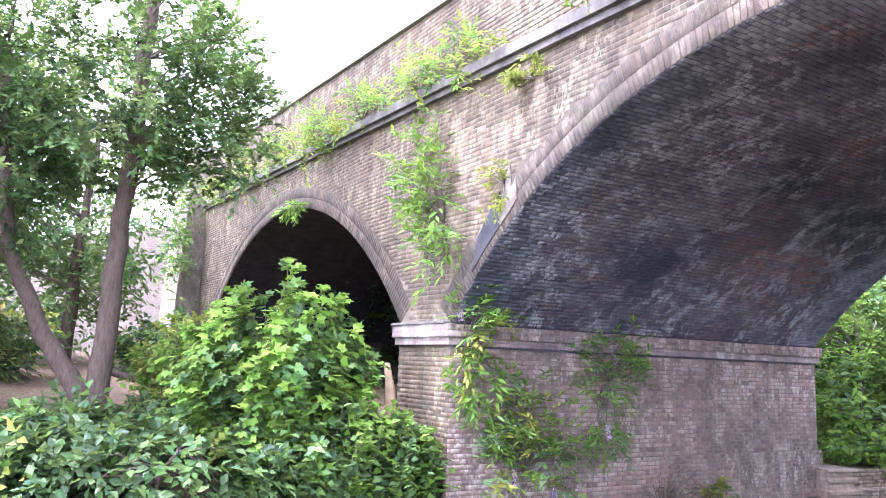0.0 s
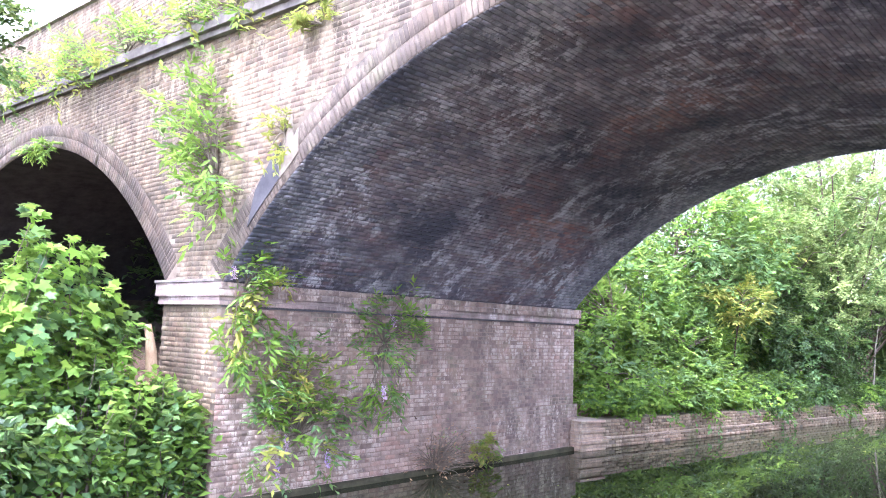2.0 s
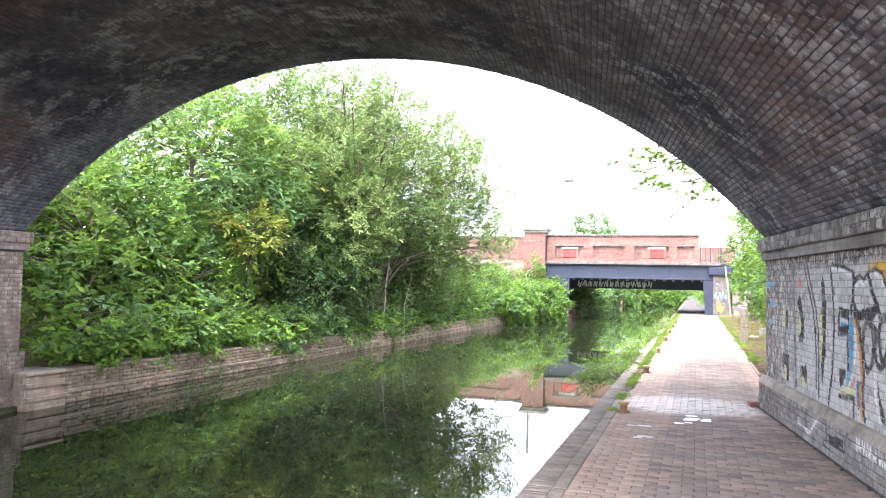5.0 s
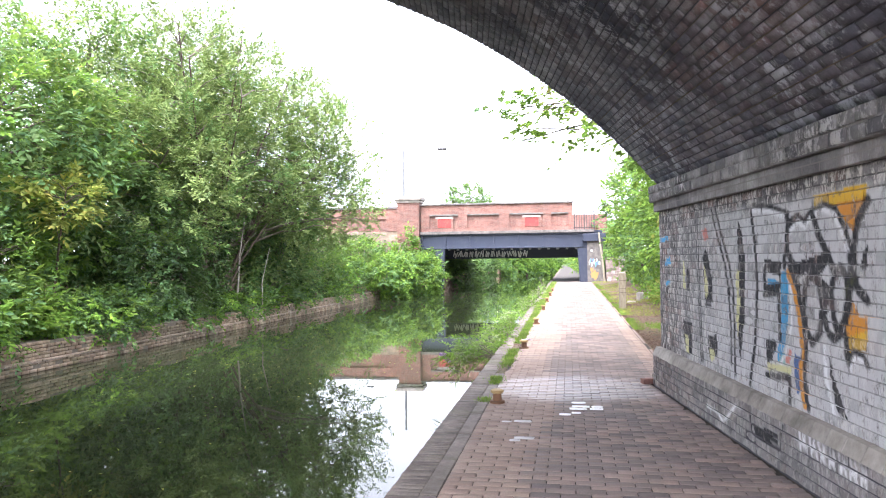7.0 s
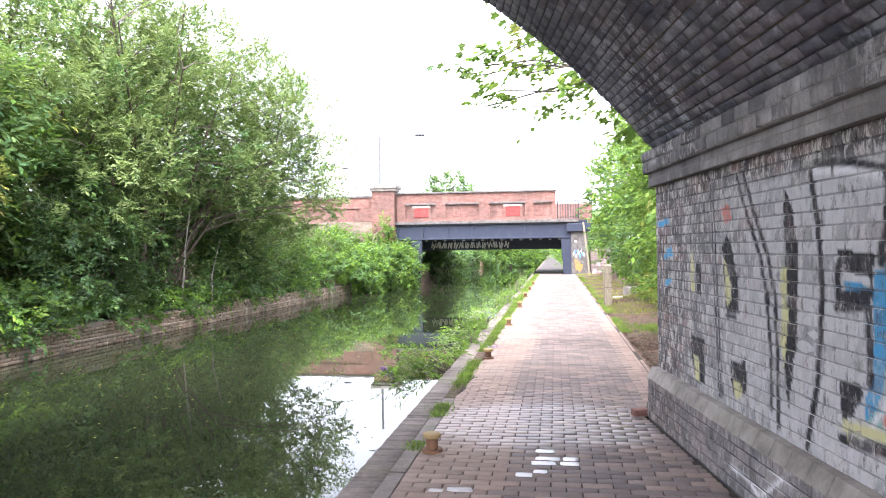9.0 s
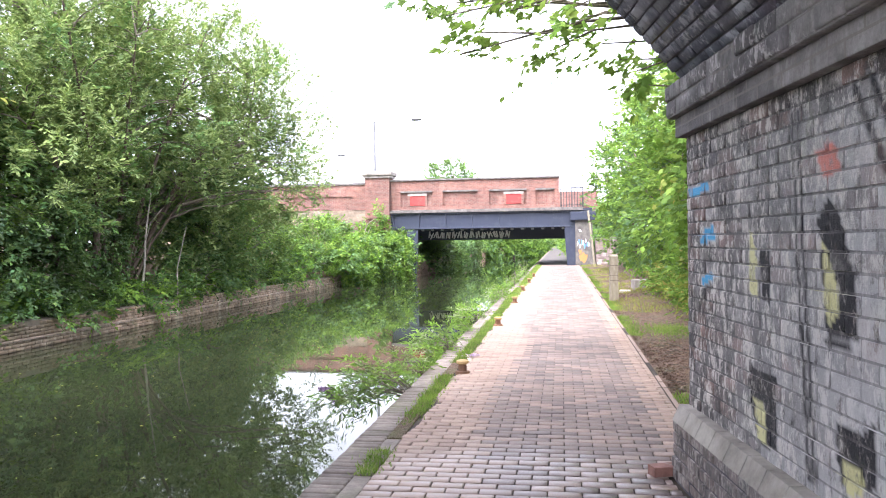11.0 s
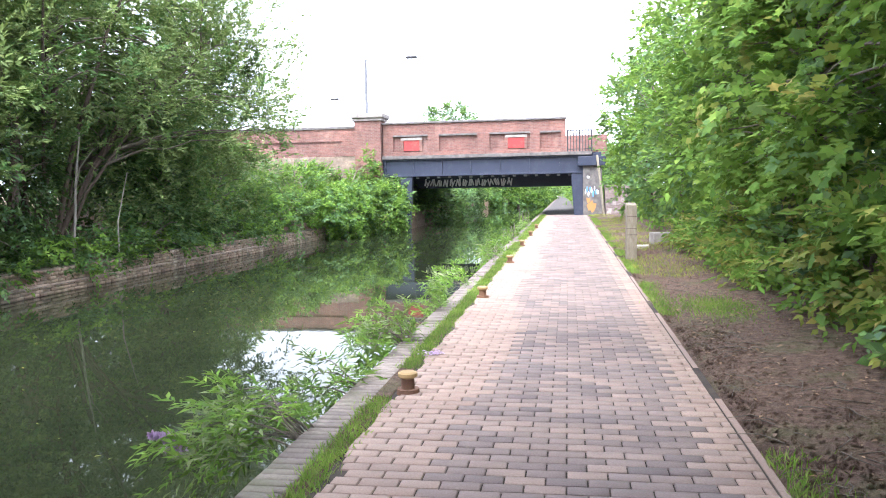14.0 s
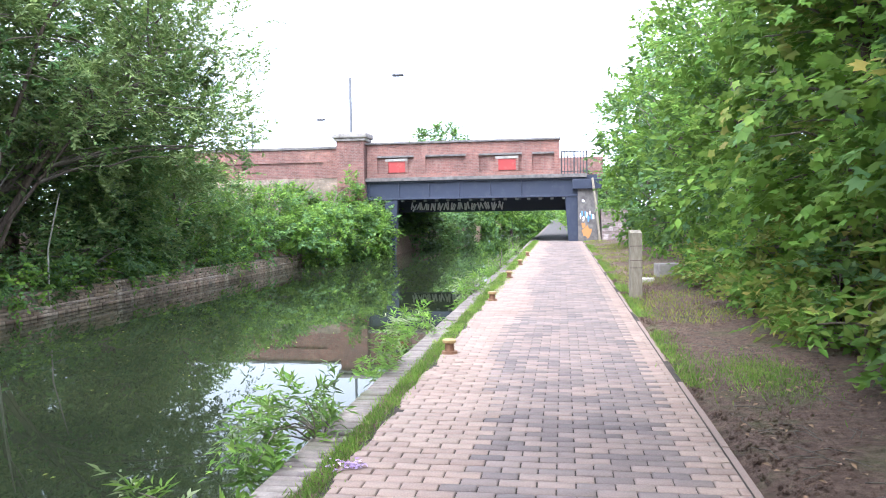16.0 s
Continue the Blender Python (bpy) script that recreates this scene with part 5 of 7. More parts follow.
far_path = part("path_beyond", boxm(-1.55, 0.7, 55.4, 190, -0.15, 0.003), M_FARPATH)
tagged(far_path, "grey gravel path going on beyond the bridge", "path", kind="structure")

# street lamps beyond the bridge
def street_lamp(x, y, h, arm, label):
    t = thing("street_lamp", (x, y, 0), 0, label, "street lamp", "street lamps")
    V, F = tube([(0, 0, -0.2), (0, 0, h * 0.5), (0, 0, h)], [0.1, 0.09, 0.075], 10)
    part("column", mesh_np("column", V, F, mats=(M_LAMP,), smooth=True), None, t)
    if arm:
        V, F = tube([(0, 0, h - 0.05), (arm * 0.5, 0, h + 0.02), (arm, 0, h)], [0.018, 0.014, 0.012], 8)
        part("arm", mesh_np("arm", V, F, mats=(M_GALV,), smooth=True), None, t)
        part("lamp_head", boxm(arm - 0.1, arm + 0.55, -0.14, 0.14, h - 0.06, h + 0.07, 0.05), M_IRON, t)
    return t


street_lamp(-12.0, 60, 9.2, 2.55, "tall grey street lamp standing on the road bridge")
street_lamp(-24.2, 75, 8.8, 5.4, "distant grey street lamp behind the trees")

# ---- bollards, post, stones ----
boll = thing("mooring_bollard", (-1.33, 15.55, 0), 0, "stubby rusty mooring bollard with worn yellow cap", "bollard", "bollards along the canal edge")
bm = bmesh.new()
cyl(bm, 0, 0, -0.02, 0.025, 0.085, 0.08)
cyl(bm, 0, 0, 0.025, 0.1, 0.05, 0.045)
part("stem", bm, M_RUST, boll)
bm = bmesh.new()
cyl(bm, 0, 0, 0.1, 0.115, 0.05, 0.072)
cyl(bm, 0, 0, 0.115, 0.138, 0.072, 0.07)
cyl(bm, 0, 0, 0.138, 0.148, 0.07, 0.048)
part("cap", bm, M_YELLOW, boll, "worn yellow cap")
for k, y in enumerate((20.55, 25.3, 30.0, 34.3, 38.4, 42.6)):
    copy_thing(boll, pose(-1.33 + 0.01 * (k % 3), y, 0, 0, 0, 37 * k))

post = thing("wooden_post", (0.99, 30.3, 0), 4, "weathered square timber waymark post with carved bands", "post")
bm = boxm(-0.095, 0.095, -0.095, 0.095, -0.2, 1.07, 0.012)
for v in bm.verts:
    if v.co.z > 1.0 and v.co.y > 0:
        v.co.z += 0.04
part("shaft", bm, M_WOOD, post)
for z in (0.5, 0.62, 0.85):
    part("carved_band", boxm(-0.097, 0.097, -0.097, -0.09, z, z + 0.012), M_BARK, post)
st = thing("stone_block", (1.98, 33.9, 0.05), 12, "pale broken stone block lying on the grass", "stone")
part("block", boxm(-0.25, 0.25, -0.2, 0.2, -0.08, 0.28, 0.04), M_STONE, st)
sl = thing("stone_slab", (1.47, 33.1, 0.02), -8, "small flat pale stone slab on the grass", "stone")
part("slab", boxm(-0.14, 0.14, -0.2, 0.2, -0.04, 0.07, 0.02), M_CONCRETE, sl)
ms = thing("fallen_brick", (0.42, 16.98, 0), 20, "loose orange brick lying by the pier foot", "brick")
part("brick", boxm(-0.1, 0.1, -0.05, 0.05, 0.0, 0.065, 0.006), M_RED, ms)

# path edging on the land side, paint splashes, fallen blossom
kerb = thing("kerb_path_edge", (0, 0, 0), 0, "thin dark edging along the pavers", "kerb", kind="structure")
y, k = 17.0, 0
while y < 54:
    part("edging", boxm(0.772, 0.815, y, y + 0.895, -0.2, -0.012 + 0.006 * rng.random(), 0.004), M_PAVER_P if k % 4 else M_JOINT, kerb)
    k += 1
    y += 0.9
r_ = np.random.default_rng(5)


def splash(cells, mat, label, seed):
    """Spilt paint that covers the tops of single pavers: cells (x, y, length, width)."""
    r = np.random.default_rng(seed)
    t = thing("paint_splash", (cells[0][0], cells[0][1], 0.003), 0, label, "paint splash", "paint splashes")
    for x, y, L, W in cells:
        n = 16
        th = (np.arange(n) + 0.5) / n * 2 * np.pi
        px = np.clip(np.cos(th) * 1.35, -1, 1) * L / 2 * r.uniform(0.82, 1.0, n) + x - cells[0][0]
        py = np.clip(np.sin(th) * 1.35, -1, 1) * W / 2 * r.uniform(0.82, 1.0, n) + y - cells[0][1]
        v = [(a, b, z) for z in (0.002, -0.004) for a, b in zip(px, py)] + [(px.mean(), py.mean(), 0.0025)]
        f = [(2 * n, i, (i + 1) % n) for i in range(n)]
        q = [((i + 1) % n, i, n + i, n + (i + 1) % n) for i in range(n)]
        part("film", mesh_np("film", v, q, f, (mat,)), None, t)


M_CHALK = paint_material("faded_white_paint", (0.5, 0.48, 0.47), 0.7, amt=0.6)
splash([(-0.46, 15.63, 0.16, 0.085), (-0.44, 15.42, 0.19, 0.09), (-0.27, 15.42, 0.12, 0.09), (-0.47, 15.3, 0.19, 0.09), (-0.28, 15.3, 0.15, 0.09)], M_WHITE, "dried white paint covering a few pavers", 3)
splash([(-0.6, 15.0, 0.12, 0.085), (-0.49, 15.08, 0.1, 0.08)], M_WHITE, "small white paint spots on the pavers", 4)
splash([(-1.0, 14.63, 0.18, 0.085), (-1.15, 14.6, 0.1, 0.05)], M_CHALK, "faded pale paint smear on the pavers", 6)
splash([(-0.95, 13.95, 0.19, 0.085), (-1.02, 13.86, 0.1, 0.07)], M_CHALK, "faded pale paint smear on the pavers", 8)


def scatter_leaves(name, P, size, mat, label, category, up=1.0, aspect=0.5):
    n = len(P)
    r = np.random.default_rng(n)
    N = unit(np.array([0, 0, up]) + r.normal(size=(n, 3)) * 0.25)
    D = r.normal(size=(n, 3)) * np.array([1, 1, 0.15])
    V, T = leaf_arrays(P, N, D, size * r.uniform(0.6, 1.3, n), aspect)
    return tagged(part(name, mesh_np(name, V, None, T, (mat,))), label, category, kind="stuff")


n = 320
P = np.stack([r_.uniform(-9.5, -2.2, n), r_.uniform(8, 34, n), np.full(n, WATER_Z + 0.004)], 1)
scatter_leaves("floating_leaves", P, 0.05, L_YELLOW, "small pale leaves floating on the canal", "leaves", 3.0)
def soil_z(x):
    return np.interp(x, [0.9, 1.5, 2.4, 4, 8], [0.0, 0.04, 0.12, 0.4, 0.9])


n = 9000
x = 0.84 + np.abs(r_.normal(size=n)) * 0.95
yy = 16.6 + r_.random(n) ** 1.4 * 18
size = r_.uniform(0.006, 0.02, n) * r_.uniform(0.6, 1.7, n)
C = np.stack([x, yy, soil_z(x)], 1)
tet = unit(r_.normal(size=(n, 5, 3)) * 0.35 + np.array([[1, 0, 0], [-0.5, 0.87, 0], [-0.5, -0.87, 0], [0, 0, 1], [0, 0, -1]])) * size[:, None, None]
T = (np.arange(n)[:, None, None] * 5 + np.array([(0, 1, 3), (1, 2, 3), (2, 0, 3), (1, 0, 4), (2, 1, 4), (0, 2, 4)])[None]).reshape(-1, 3)
tagged(part("soil_clods", mesh_np("soil_clods", (C[:, None] + tet).reshape(-1, 3), None, T, (M_GROUND,))), "crumbly brown soil clods beside the path", "soil", kind="stuff")
ls = []
for k in range(320):
    x0 = 0.95 + abs(r_.normal()) * 0.9
    y0, a, L = r_.uniform(16.8, 30), r_.random() * 6.3, r_.uniform(0.06, 0.3)
    z0 = float(soil_z(x0)) + 0.012
    ls.append(tube([(x0, y0, z0), (x0 + 0.5 * L * math.cos(a), y0 + 0.5 * L * math.sin(a), z0 + 0.015), (x0 + L * math.cos(a + 0.3), y0 + L * math.sin(a + 0.3), z0 + 0.004)], [0.004, 0.003, 0.002], 4))
V, F = join(ls)
tagged(part("fallen_twigs", mesh_np("fallen_twigs", V, F, mats=(M_TWIG,))), "thin dry twigs scattered on the soil", "twigs", kind="stuff")
n = 1500
x = 0.9 + np.abs(r_.normal(size=n)) * 1.0
yy = r_.uniform(16.5, 40, n)
P = np.stack([x, yy, 0.02 + np.interp(x, [0.9, 1.5, 2.4, 4, 8], [0.0, 0.04, 0.12, 0.4, 0.9]) + 0.02], 1)
scatter_leaves("fallen_leaves", P, 0.045, L_DEAD, "dry brown fallen leaves on the bare soil", "leaves", 1.5)
P = np.stack([-1.37 + r_.normal(size=60) * 0.06, 21.76 + r_.normal(size=60) * 0.04, np.full(60, 0.012) + r_.random(60) * 0.02], 1)
scatter_leaves("fallen_blossom", P, 0.04, L_BLOSSOM, "fallen purple blossom spike on the pavers", "blossom")


def grass(name, X, Y, Z, h, mat, label, lean=0.5):
    n = len(X)
    r = np.random.default_rng(n + 7)
    P = np.stack([X, Y, Z], 1)
    D = np.array([0, 0, 1.0]) + r.normal(size=(n, 3)) * np.array([lean, lean, 0.1])
    N = r.normal(size=(n, 3)) * np.array([1, 1, 0.2])
    V, T = leaf_arrays(P, N, D, h * r.uniform(0.5, 1.4, n), 0.13, 0.1)
    return tagged(part(name, mesh_np(name, V, None, T, (mat,))), label, "grass", kind="stuff")


def noisy_keep(X, Y, f, cut):
    return np.array([noise.noise(Vector((a * f, b * f, 3.3))) > cut for a, b in zip(X, Y)])


n = 42000
Y = r_.uniform(14.5, 56, n)
X = -1.48 + r_.normal(size=n) * 0.045 + np.where(Y > 30, r_.normal(size=n) * 0.06, 0)
k = noisy_keep(X * 0, Y, 0.9, -0.42) & ((Y > 18.0 + r_.random(n) * 1.2) | noisy_keep(X * 0 + 5, Y, 2.6, 0.22))
grass("edge_grass", X[k], Y[k], np.full(k.sum(), -0.02), 0.052, L_GRASS, "strip of grass along the canal edging")
n = 16000
Y = r_.uniform(17.2, 54, n)
X = 0.80 + np.abs(r_.normal(size=n)) * 0.13
k = noisy_keep(X, Y, 0.8, -0.1)
grass("verge_grass", X[k], Y[k], np.full(k.sum(), 0.0), 0.06, L_GRASS, "thin grass along the path edge")
X = 1.5 + r_.normal(size=2600) * 0.25
Y = 24.2 + r_.normal(size=2600) * 0.4
grass("grass_patch", X, Y, np.full(2600, 0.05), 0.05, L_GRASS, "small green grass patch on bare soil")
X = np.concatenate([r_.uniform(0.9, 2.2, 9000)])
Y = r_.uniform(27, 54, 9000)
k = noisy_keep(X, Y, 0.7, -0.05)
grass("verge_grass", X[k], Y[k], 0.02 + 0.05 * (X[k] - 0.9), 0.07, L_YELLOW, "yellowing grass beside the path")

# ---- far bank: trees and shrubs behind the canal wall ----
WILLOW_STEMS = [(1.0, 1.0, 8.6, 0.2), (0.8, -3.2, 8.8, 0.16), (3.2, 3.6, 6.6, 0.13), (2.0, -1.2, 8.9, 0.11), (2.6, 1.6, 8.2, 0.12), (1.8, -4.4, 7.4, 0.1), (2.9, 4.6, 7.4, 0.1), (0.2, -5.6, 6.4, 0.09), (3.4, 2.2, 5.0, 0.08), (2.6, -2.6, 6.6, 0.08)]
tree("willow_tree", (-13.0, 32, 0), [([(0.05 * k, 0.15 * (k % 5) - 0.3, -0.4), (x * 0.28 + 0.1, y * 0.25, z * 0.3), (x * 0.62, y * 0.58, z * 0.66), (x, y, z)], w * 0.62, 0.02) for k, (x, y, z, w) in enumerate(WILLOW_STEMS)],
     [((1.4, 1.2, 5.8), (3.2, 4.0, 3.3)), ((3.0, 4.2, 5.2), (2.0, 2.4, 2.8)), ((0.6, -2.8, 6.3), (3.0, 3.3, 3.3)), ((2.9, 3.2, 4.0), (2.5, 2.8, 2.4)), ((-1.5, 0, 6.5), (3, 4, 3)), ((0.8, -4.5, 4.0), (2.4, 2.5, 2.6))], 1350, 85, 0.13, (L_WILLOW, L_MID), (0.8, 0.2), 0.5, 0.36, 11, "tall grey-green willow leaning over the canal wall", limbs=240, shell=0.75, rise=0.7, big=1.08, thin=1.05)
tree("ash_tree", (-15.2, 24, 0.2), [([(0, 0, -0.4), (0.2, 0.2, 2), (0.3, 0.3, 5)], 0.18, 0.06)],
     [((0.8, 0, 4.4), (2.8, 3.4, 2.6)), ((0, -3.5, 3.2), (2.4, 2.6, 2.2)), ((1.2, 3, 3), (2, 2.4, 2))], 620, 75, 0.17, (L_MID, L_BRIGHT, L_YELLOW), (0.7, 0.25, 0.05), 0.5, 0.45, 12, "dense mid-green tree behind the canal wall", limbs=60)
tree("elder_bush", (-12.6, 17.6, 0), [([(0, 0, -0.3), (0.1, 0.1, 1), (0.1, 0.3, 2.2)], 0.06, 0.02)],
     [((0.2, -0.2, 1.1), (1.1, 1.6, 1.2)), ((-0.8, -0.2, 2.3), (1.0, 1.5, 1.3)), ((-1.6, 1.2, 2.8), (1.3, 1.8, 1.5))], 330, 60, 0.13, (L_BRIGHT, L_MID), (0.8, 0.2), 0.32, 0.5, 13, "bright green elder bush on the far bank", "bush", limbs=40)
tree("bramble_bush", (-12.6, 21.0, 0), [([(0, 0, -0.3), (0.1, 0.1, 0.8), (0.1, 0.3, 1.6)], 0.04, 0.02)],
     [((0.5, 0, 0.5), (0.9, 2.6, 0.75)), ((-0.4, 0.6, 1.5), (1.1, 2.4, 1.2))], 330, 60, 0.12, (L_BRIGHT, L_MID), (0.6, 0.4), 0.3, 0.5, 14, "bright bramble bush above the canal wall", "bush", limbs=30)
tree("hornbeam_sapling", (-12.4, 23.2, 0), [([(0, 0, -0.3), (0.2, 0, 1.6), (0.5, -0.1, 3.2)], 0.04, 0.015)],
     [((0.5, -0.1, 3.0), (0.7, 0.7, 0.6))], 40, 50, 0.13, (L_YELLOW,), (1.0,), 0.28, 0.45, 15, "yellow-green sapling standing out of the bushes", "tree", limbs=12)
tree("ivy_tree", (-12.4, 30.2, 0), [([(0, 0, -0.4), (0.2, 0.2, 1.6), (0.1, 0.5, 3.4)], 0.13, 0.08), ([(0.3, -1.2, -0.4), (0.1, -1.4, 1.8), (0.4, -1.7, 3.6)], 0.1, 0.06)],
     [((0.2, -0.6, 2.2), (0.9, 2.0, 1.8)), ((0.5, -3.0, 1.6), (0.8, 2.0, 1.5))], 380, 60, 0.1, (L_DARK, L_MID), (0.75, 0.25), 0.3, 0.6, 16, "ivy-covered trunks in the shade above the canal wall", "tree", limbs=40)
tree("bramble_bush", (-11.9, 27.2, 0), [([(0, 0, -0.3), (0.1, 0.1, 0.4), (0.1, 0.3, 0.8)], 0.03, 0.02)],
     [((0.2, 0, 0.3), (0.55, 4.5, 0.5))], 330, 55, 0.09, (L_MID, L_DARK), (0.6, 0.4), 0.25, 0.55, 17, "low ivy and bramble trailing over the canal wall", "bush", limbs=20)
tree("bramble_bush", (-12.6, 40.5, 0), [([(0, 0, -0.3), (0.1, 0.1, 0.8), (0.1, 0.3, 1.6)], 0.04, 0.02)],
     [((0.4, -0.5, 1.2), (1.2, 3.6, 1.6)), ((0.2, 5, 1.0), (1.3, 3.5, 1.3)), ((-1.2, 3, 2.0), (1.6, 5, 1.8))], 520, 60, 0.13, (L_MID, L_WILLOW, L_BRIGHT), (0.5, 0.3, 0.2), 0.34, 0.5, 18, "thick green bramble bank sloping down to the bridge", "bush", limbs=30)
tree("ivy_bush", (-10.6, 50.3, -0.2), [([(-0.3, 0, -0.3), (0.1, 0.1, 0.6), (0.1, 0.3, 1.2)], 0.04, 0.02)],
     [((0.4, -0.5, 0.7), (1.1, 3.4, 1.3)), ((0.3, 3.4, 1.9), (0.5, 0.8, 1.7)), ((1.3, 2.2, 0.7), (1.1, 1.9, 1.4)), ((1.5, 3.3, 0.9), (0.9, 0.9, 1.3))], 620, 60, 0.13, (L_BRIGHT, L_MID), (0.6, 0.4), 0.3, 0.6, 19, "bright ivy spilling over the quay end to the water", "bush", limbs=30)
for k, (x, y, h) in enumerate(((-20, 18, 5.5), (-21, 27, 6.5), (-20, 37, 6.5), (-18, 46, 3.8), (-27, 10, 6.0))):
    tree("background_tree", (x, y, 0.4), [([(0, 0, -0.4), (0.2, 0.1, h * 0.4), (0.1, 0.3, h * 0.8)], 0.2, 0.06)],
         [((0, 0, h * 0.5), (3.4, 5.2, h * 0.5))], 260, 55, 0.24, (L_MID, L_DARK), (0.6, 0.4), 0.85, 0.5, 40 + k, "dense green tree further back on the far bank", limbs=26, big=1.1, thin=0.75, group="background trees")
tree("bramble_bush", (-12.0, 36.0, 0), [([(0, 0, -0.3), (0.1, 0.1, 0.8), (0.1, 0.3, 1.6)], 0.04, 0.02)],
     [((0.3, 0, 0.6), (0.7, 3.0, 0.9)), ((-0.5, 1.5, 1.7), (1.0, 2.2, 1.5))], 340, 55, 0.12, (L_MID, L_WILLOW), (0.6, 0.4), 0.3, 0.5, 30, "green willow scrub leaning over the canal wall", "bush", limbs=30)
tree("bramble_bush", (-13.2, 19.6, 0), [([(0, 0, -0.3), (0.1, 0.1, 0.8), (0.1, 0.3, 1.6)], 0.04, 0.02)],
     [((0, 0, 1.8), (1.0, 2.8, 1.8)), ((-1.5, 2, 2.6), (1.4, 3.0, 2.0))], 360, 55, 0.14, (L_MID, L_BRIGHT), (0.55, 0.45), 0.36, 0.5, 31, "tall green scrub behind the brambles", "bush", limbs=30)
tree("bramble_bush", (-11.75, 19.5, 0), [([(0, 0, -0.3), (0.05, 0.1, 0.3), (0.05, 0.3, 0.6)], 0.03, 0.02)],
     [((0.1, 0, 0.35), (0.45, 3.8, 0.45)), ((0.0, 5.0, 0.35), (0.5, 3.0, 0.5))], 360, 50, 0.1, (L_BRIGHT, L_MID), (0.7, 0.3), 0.24, 0.55, 32, "low bright brambles along the canal wall top", "bush", limbs=20)
tree("bramble_bush", (-11.5, 45.8, 0), [([(0, 0, -0.3), (0.05, 0.1, 0.3), (0.05, 0.3, 0.6)], 0.03, 0.02)],
     [((0.1, 0, 0.7), (0.8, 3.4, 0.9)), ((-0.6, 2.5, 1.5), (1.0, 3.0, 1.2))], 330, 50, 0.13, (L_MID, L_BRIGHT), (0.5, 0.5), 0.3, 0.55, 33, "green brambles at the quay end", "bush", limbs=20)
tree("ivy_bush", (-13.3, 53.6, 0), [([(0, 0, -0.3), (0.05, 0.1, 0.6), (0.05, 0.3, 1.4)], 0.03, 0.02)],
     [((0, 0, 1.4), (1.9, 1.0, 1.5)), ((2.6, 0.4, 1.2), (1.4, 0.7, 1.3)), ((3.35, 0.6, 2.4), (0.35, 0.3, 1.3))], 330, 55, 0.13, (L_MID, L_BRIGHT), (0.5, 0.5), 0.3, 0.55, 34, "ivy climbing the bridge pillar foot", "bush", limbs=20)
tree("ivy_bush", (-11.65, 34.5, 0), [([(0, 0, -0.3), (0.05, 0.1, 0.2), (0.05, 0.3, 0.4)], 0.03, 0.02)],
     [((0.1, -1.5, 0.1), (0.4, 4.5, 0.4)), ((0.1, 5.0, 0.15), (0.45, 4.0, 0.45))], 420, 50, 0.1, (L_MID, L_BRIGHT, L_DARK), (0.5, 0.3, 0.2), 0.24, 0.6, 35, "low ivy trailing along the canal wall top", "bush", limbs=20)
tree("trailing_ivy", (-11.35, 33.5, -0.05), [([(0, 0, -0.05), (0.05, 0.1, 0.1), (0.05, 0.3, 0.2)], 0.02, 0.01)],
     [((0.12, -9, -0.05), (0.22, 1.3, 0.22)), ((0.14, -5, -0.08), (0.22, 1.0, 0.25)), ((0.12, -1.5, -0.05), (0.22, 1.6, 0.22)), ((0.12, 3.5, -0.08), (0.22, 1.4, 0.25)), ((0.14, 8.5, -0.05), (0.25, 2.0, 0.28))], 300, 40, 0.09, (L_MID, L_BRIGHT, L_DARK), (0.45, 0.35, 0.2), 0.18, 0.6, 83, "green ivy hanging over the old canal wall", "ivy", limbs=16)
tree("holly_bush", (-15.2, 33.0, 0), [([(0, 0, -0.3), (0.05, 0.1, 0.6), (0.05, 0.3, 1.4)], 0.06, 0.02)],
     [((0, 0, 1.3), (1.2, 5.0, 1.6)), ((0, -5, 1.4), (1.2, 4.0, 1.6))], 360, 50, 0.14, (L_DARK, L_MID), (0.7, 0.3), 0.4, 0.55, 36, "dark evergreen scrub in the shade of the willow", "bush", limbs=20)
tree("ash_tree", (-15.6, 37.0, 0.3), [([(0, 0, -0.4), (0.3, 0.2, 2.5), (0.5, 0.6, 5), (0.6, 0.8, 7)], 0.2, 0.06)],
     [((1.0, 0, 5.6), (3.6, 4.6, 3.6)), ((1.6, 3.4, 4.0), (2.6, 3.0, 2.6)), ((1.8, -4, 4.6), (2.2, 3.0, 3.4))], 820, 62, 0.15, (L_WILLOW, L_MID), (0.6, 0.4), 0.5, 0.42, 37, "tall leafy tree behind the willow", limbs=70, shell=0.8, thin=0.75)
tree("ash_tree", (-16.2, 28.6, 0.3), [([(0, 0, -0.4), (0.3, 0.2, 2.5), (0.5, 0.6, 5), (0.6, 0.8, 7)], 0.2, 0.06)],
     [((0.6, 0, 5.8), (3.0, 4.2, 3.8)), ((2.0, -2.0, 3.0), (2.0, 3.0, 2.4))], 640, 62, 0.16, (L_MID, L_WILLOW), (0.6, 0.4), 0.5, 0.42, 38, "tall leafy tree behind the willow", limbs=60, shell=0.8)
tree("elder_bush", (-12.7, 32.6, 0), [([(0, 0, -0.3), (0.1, 0.1, 0.9), (0.2, 0.3, 2.0)], 0.06, 0.02)],
     [((0.4, 3.4, 2.2), (1.2, 2.4, 1.9))], 260, 55, 0.12, (L_MID, L_WILLOW, L_DARK), (0.5, 0.3, 0.2), 0.32, 0.5, 39, "tangled elder under the willow crown", "bush", limbs=40)
sap = thing("bare_sapling", (-11.6, 31.4, 0), 0, "slender pale bare sapling stem in the dark hollow", "sapling")
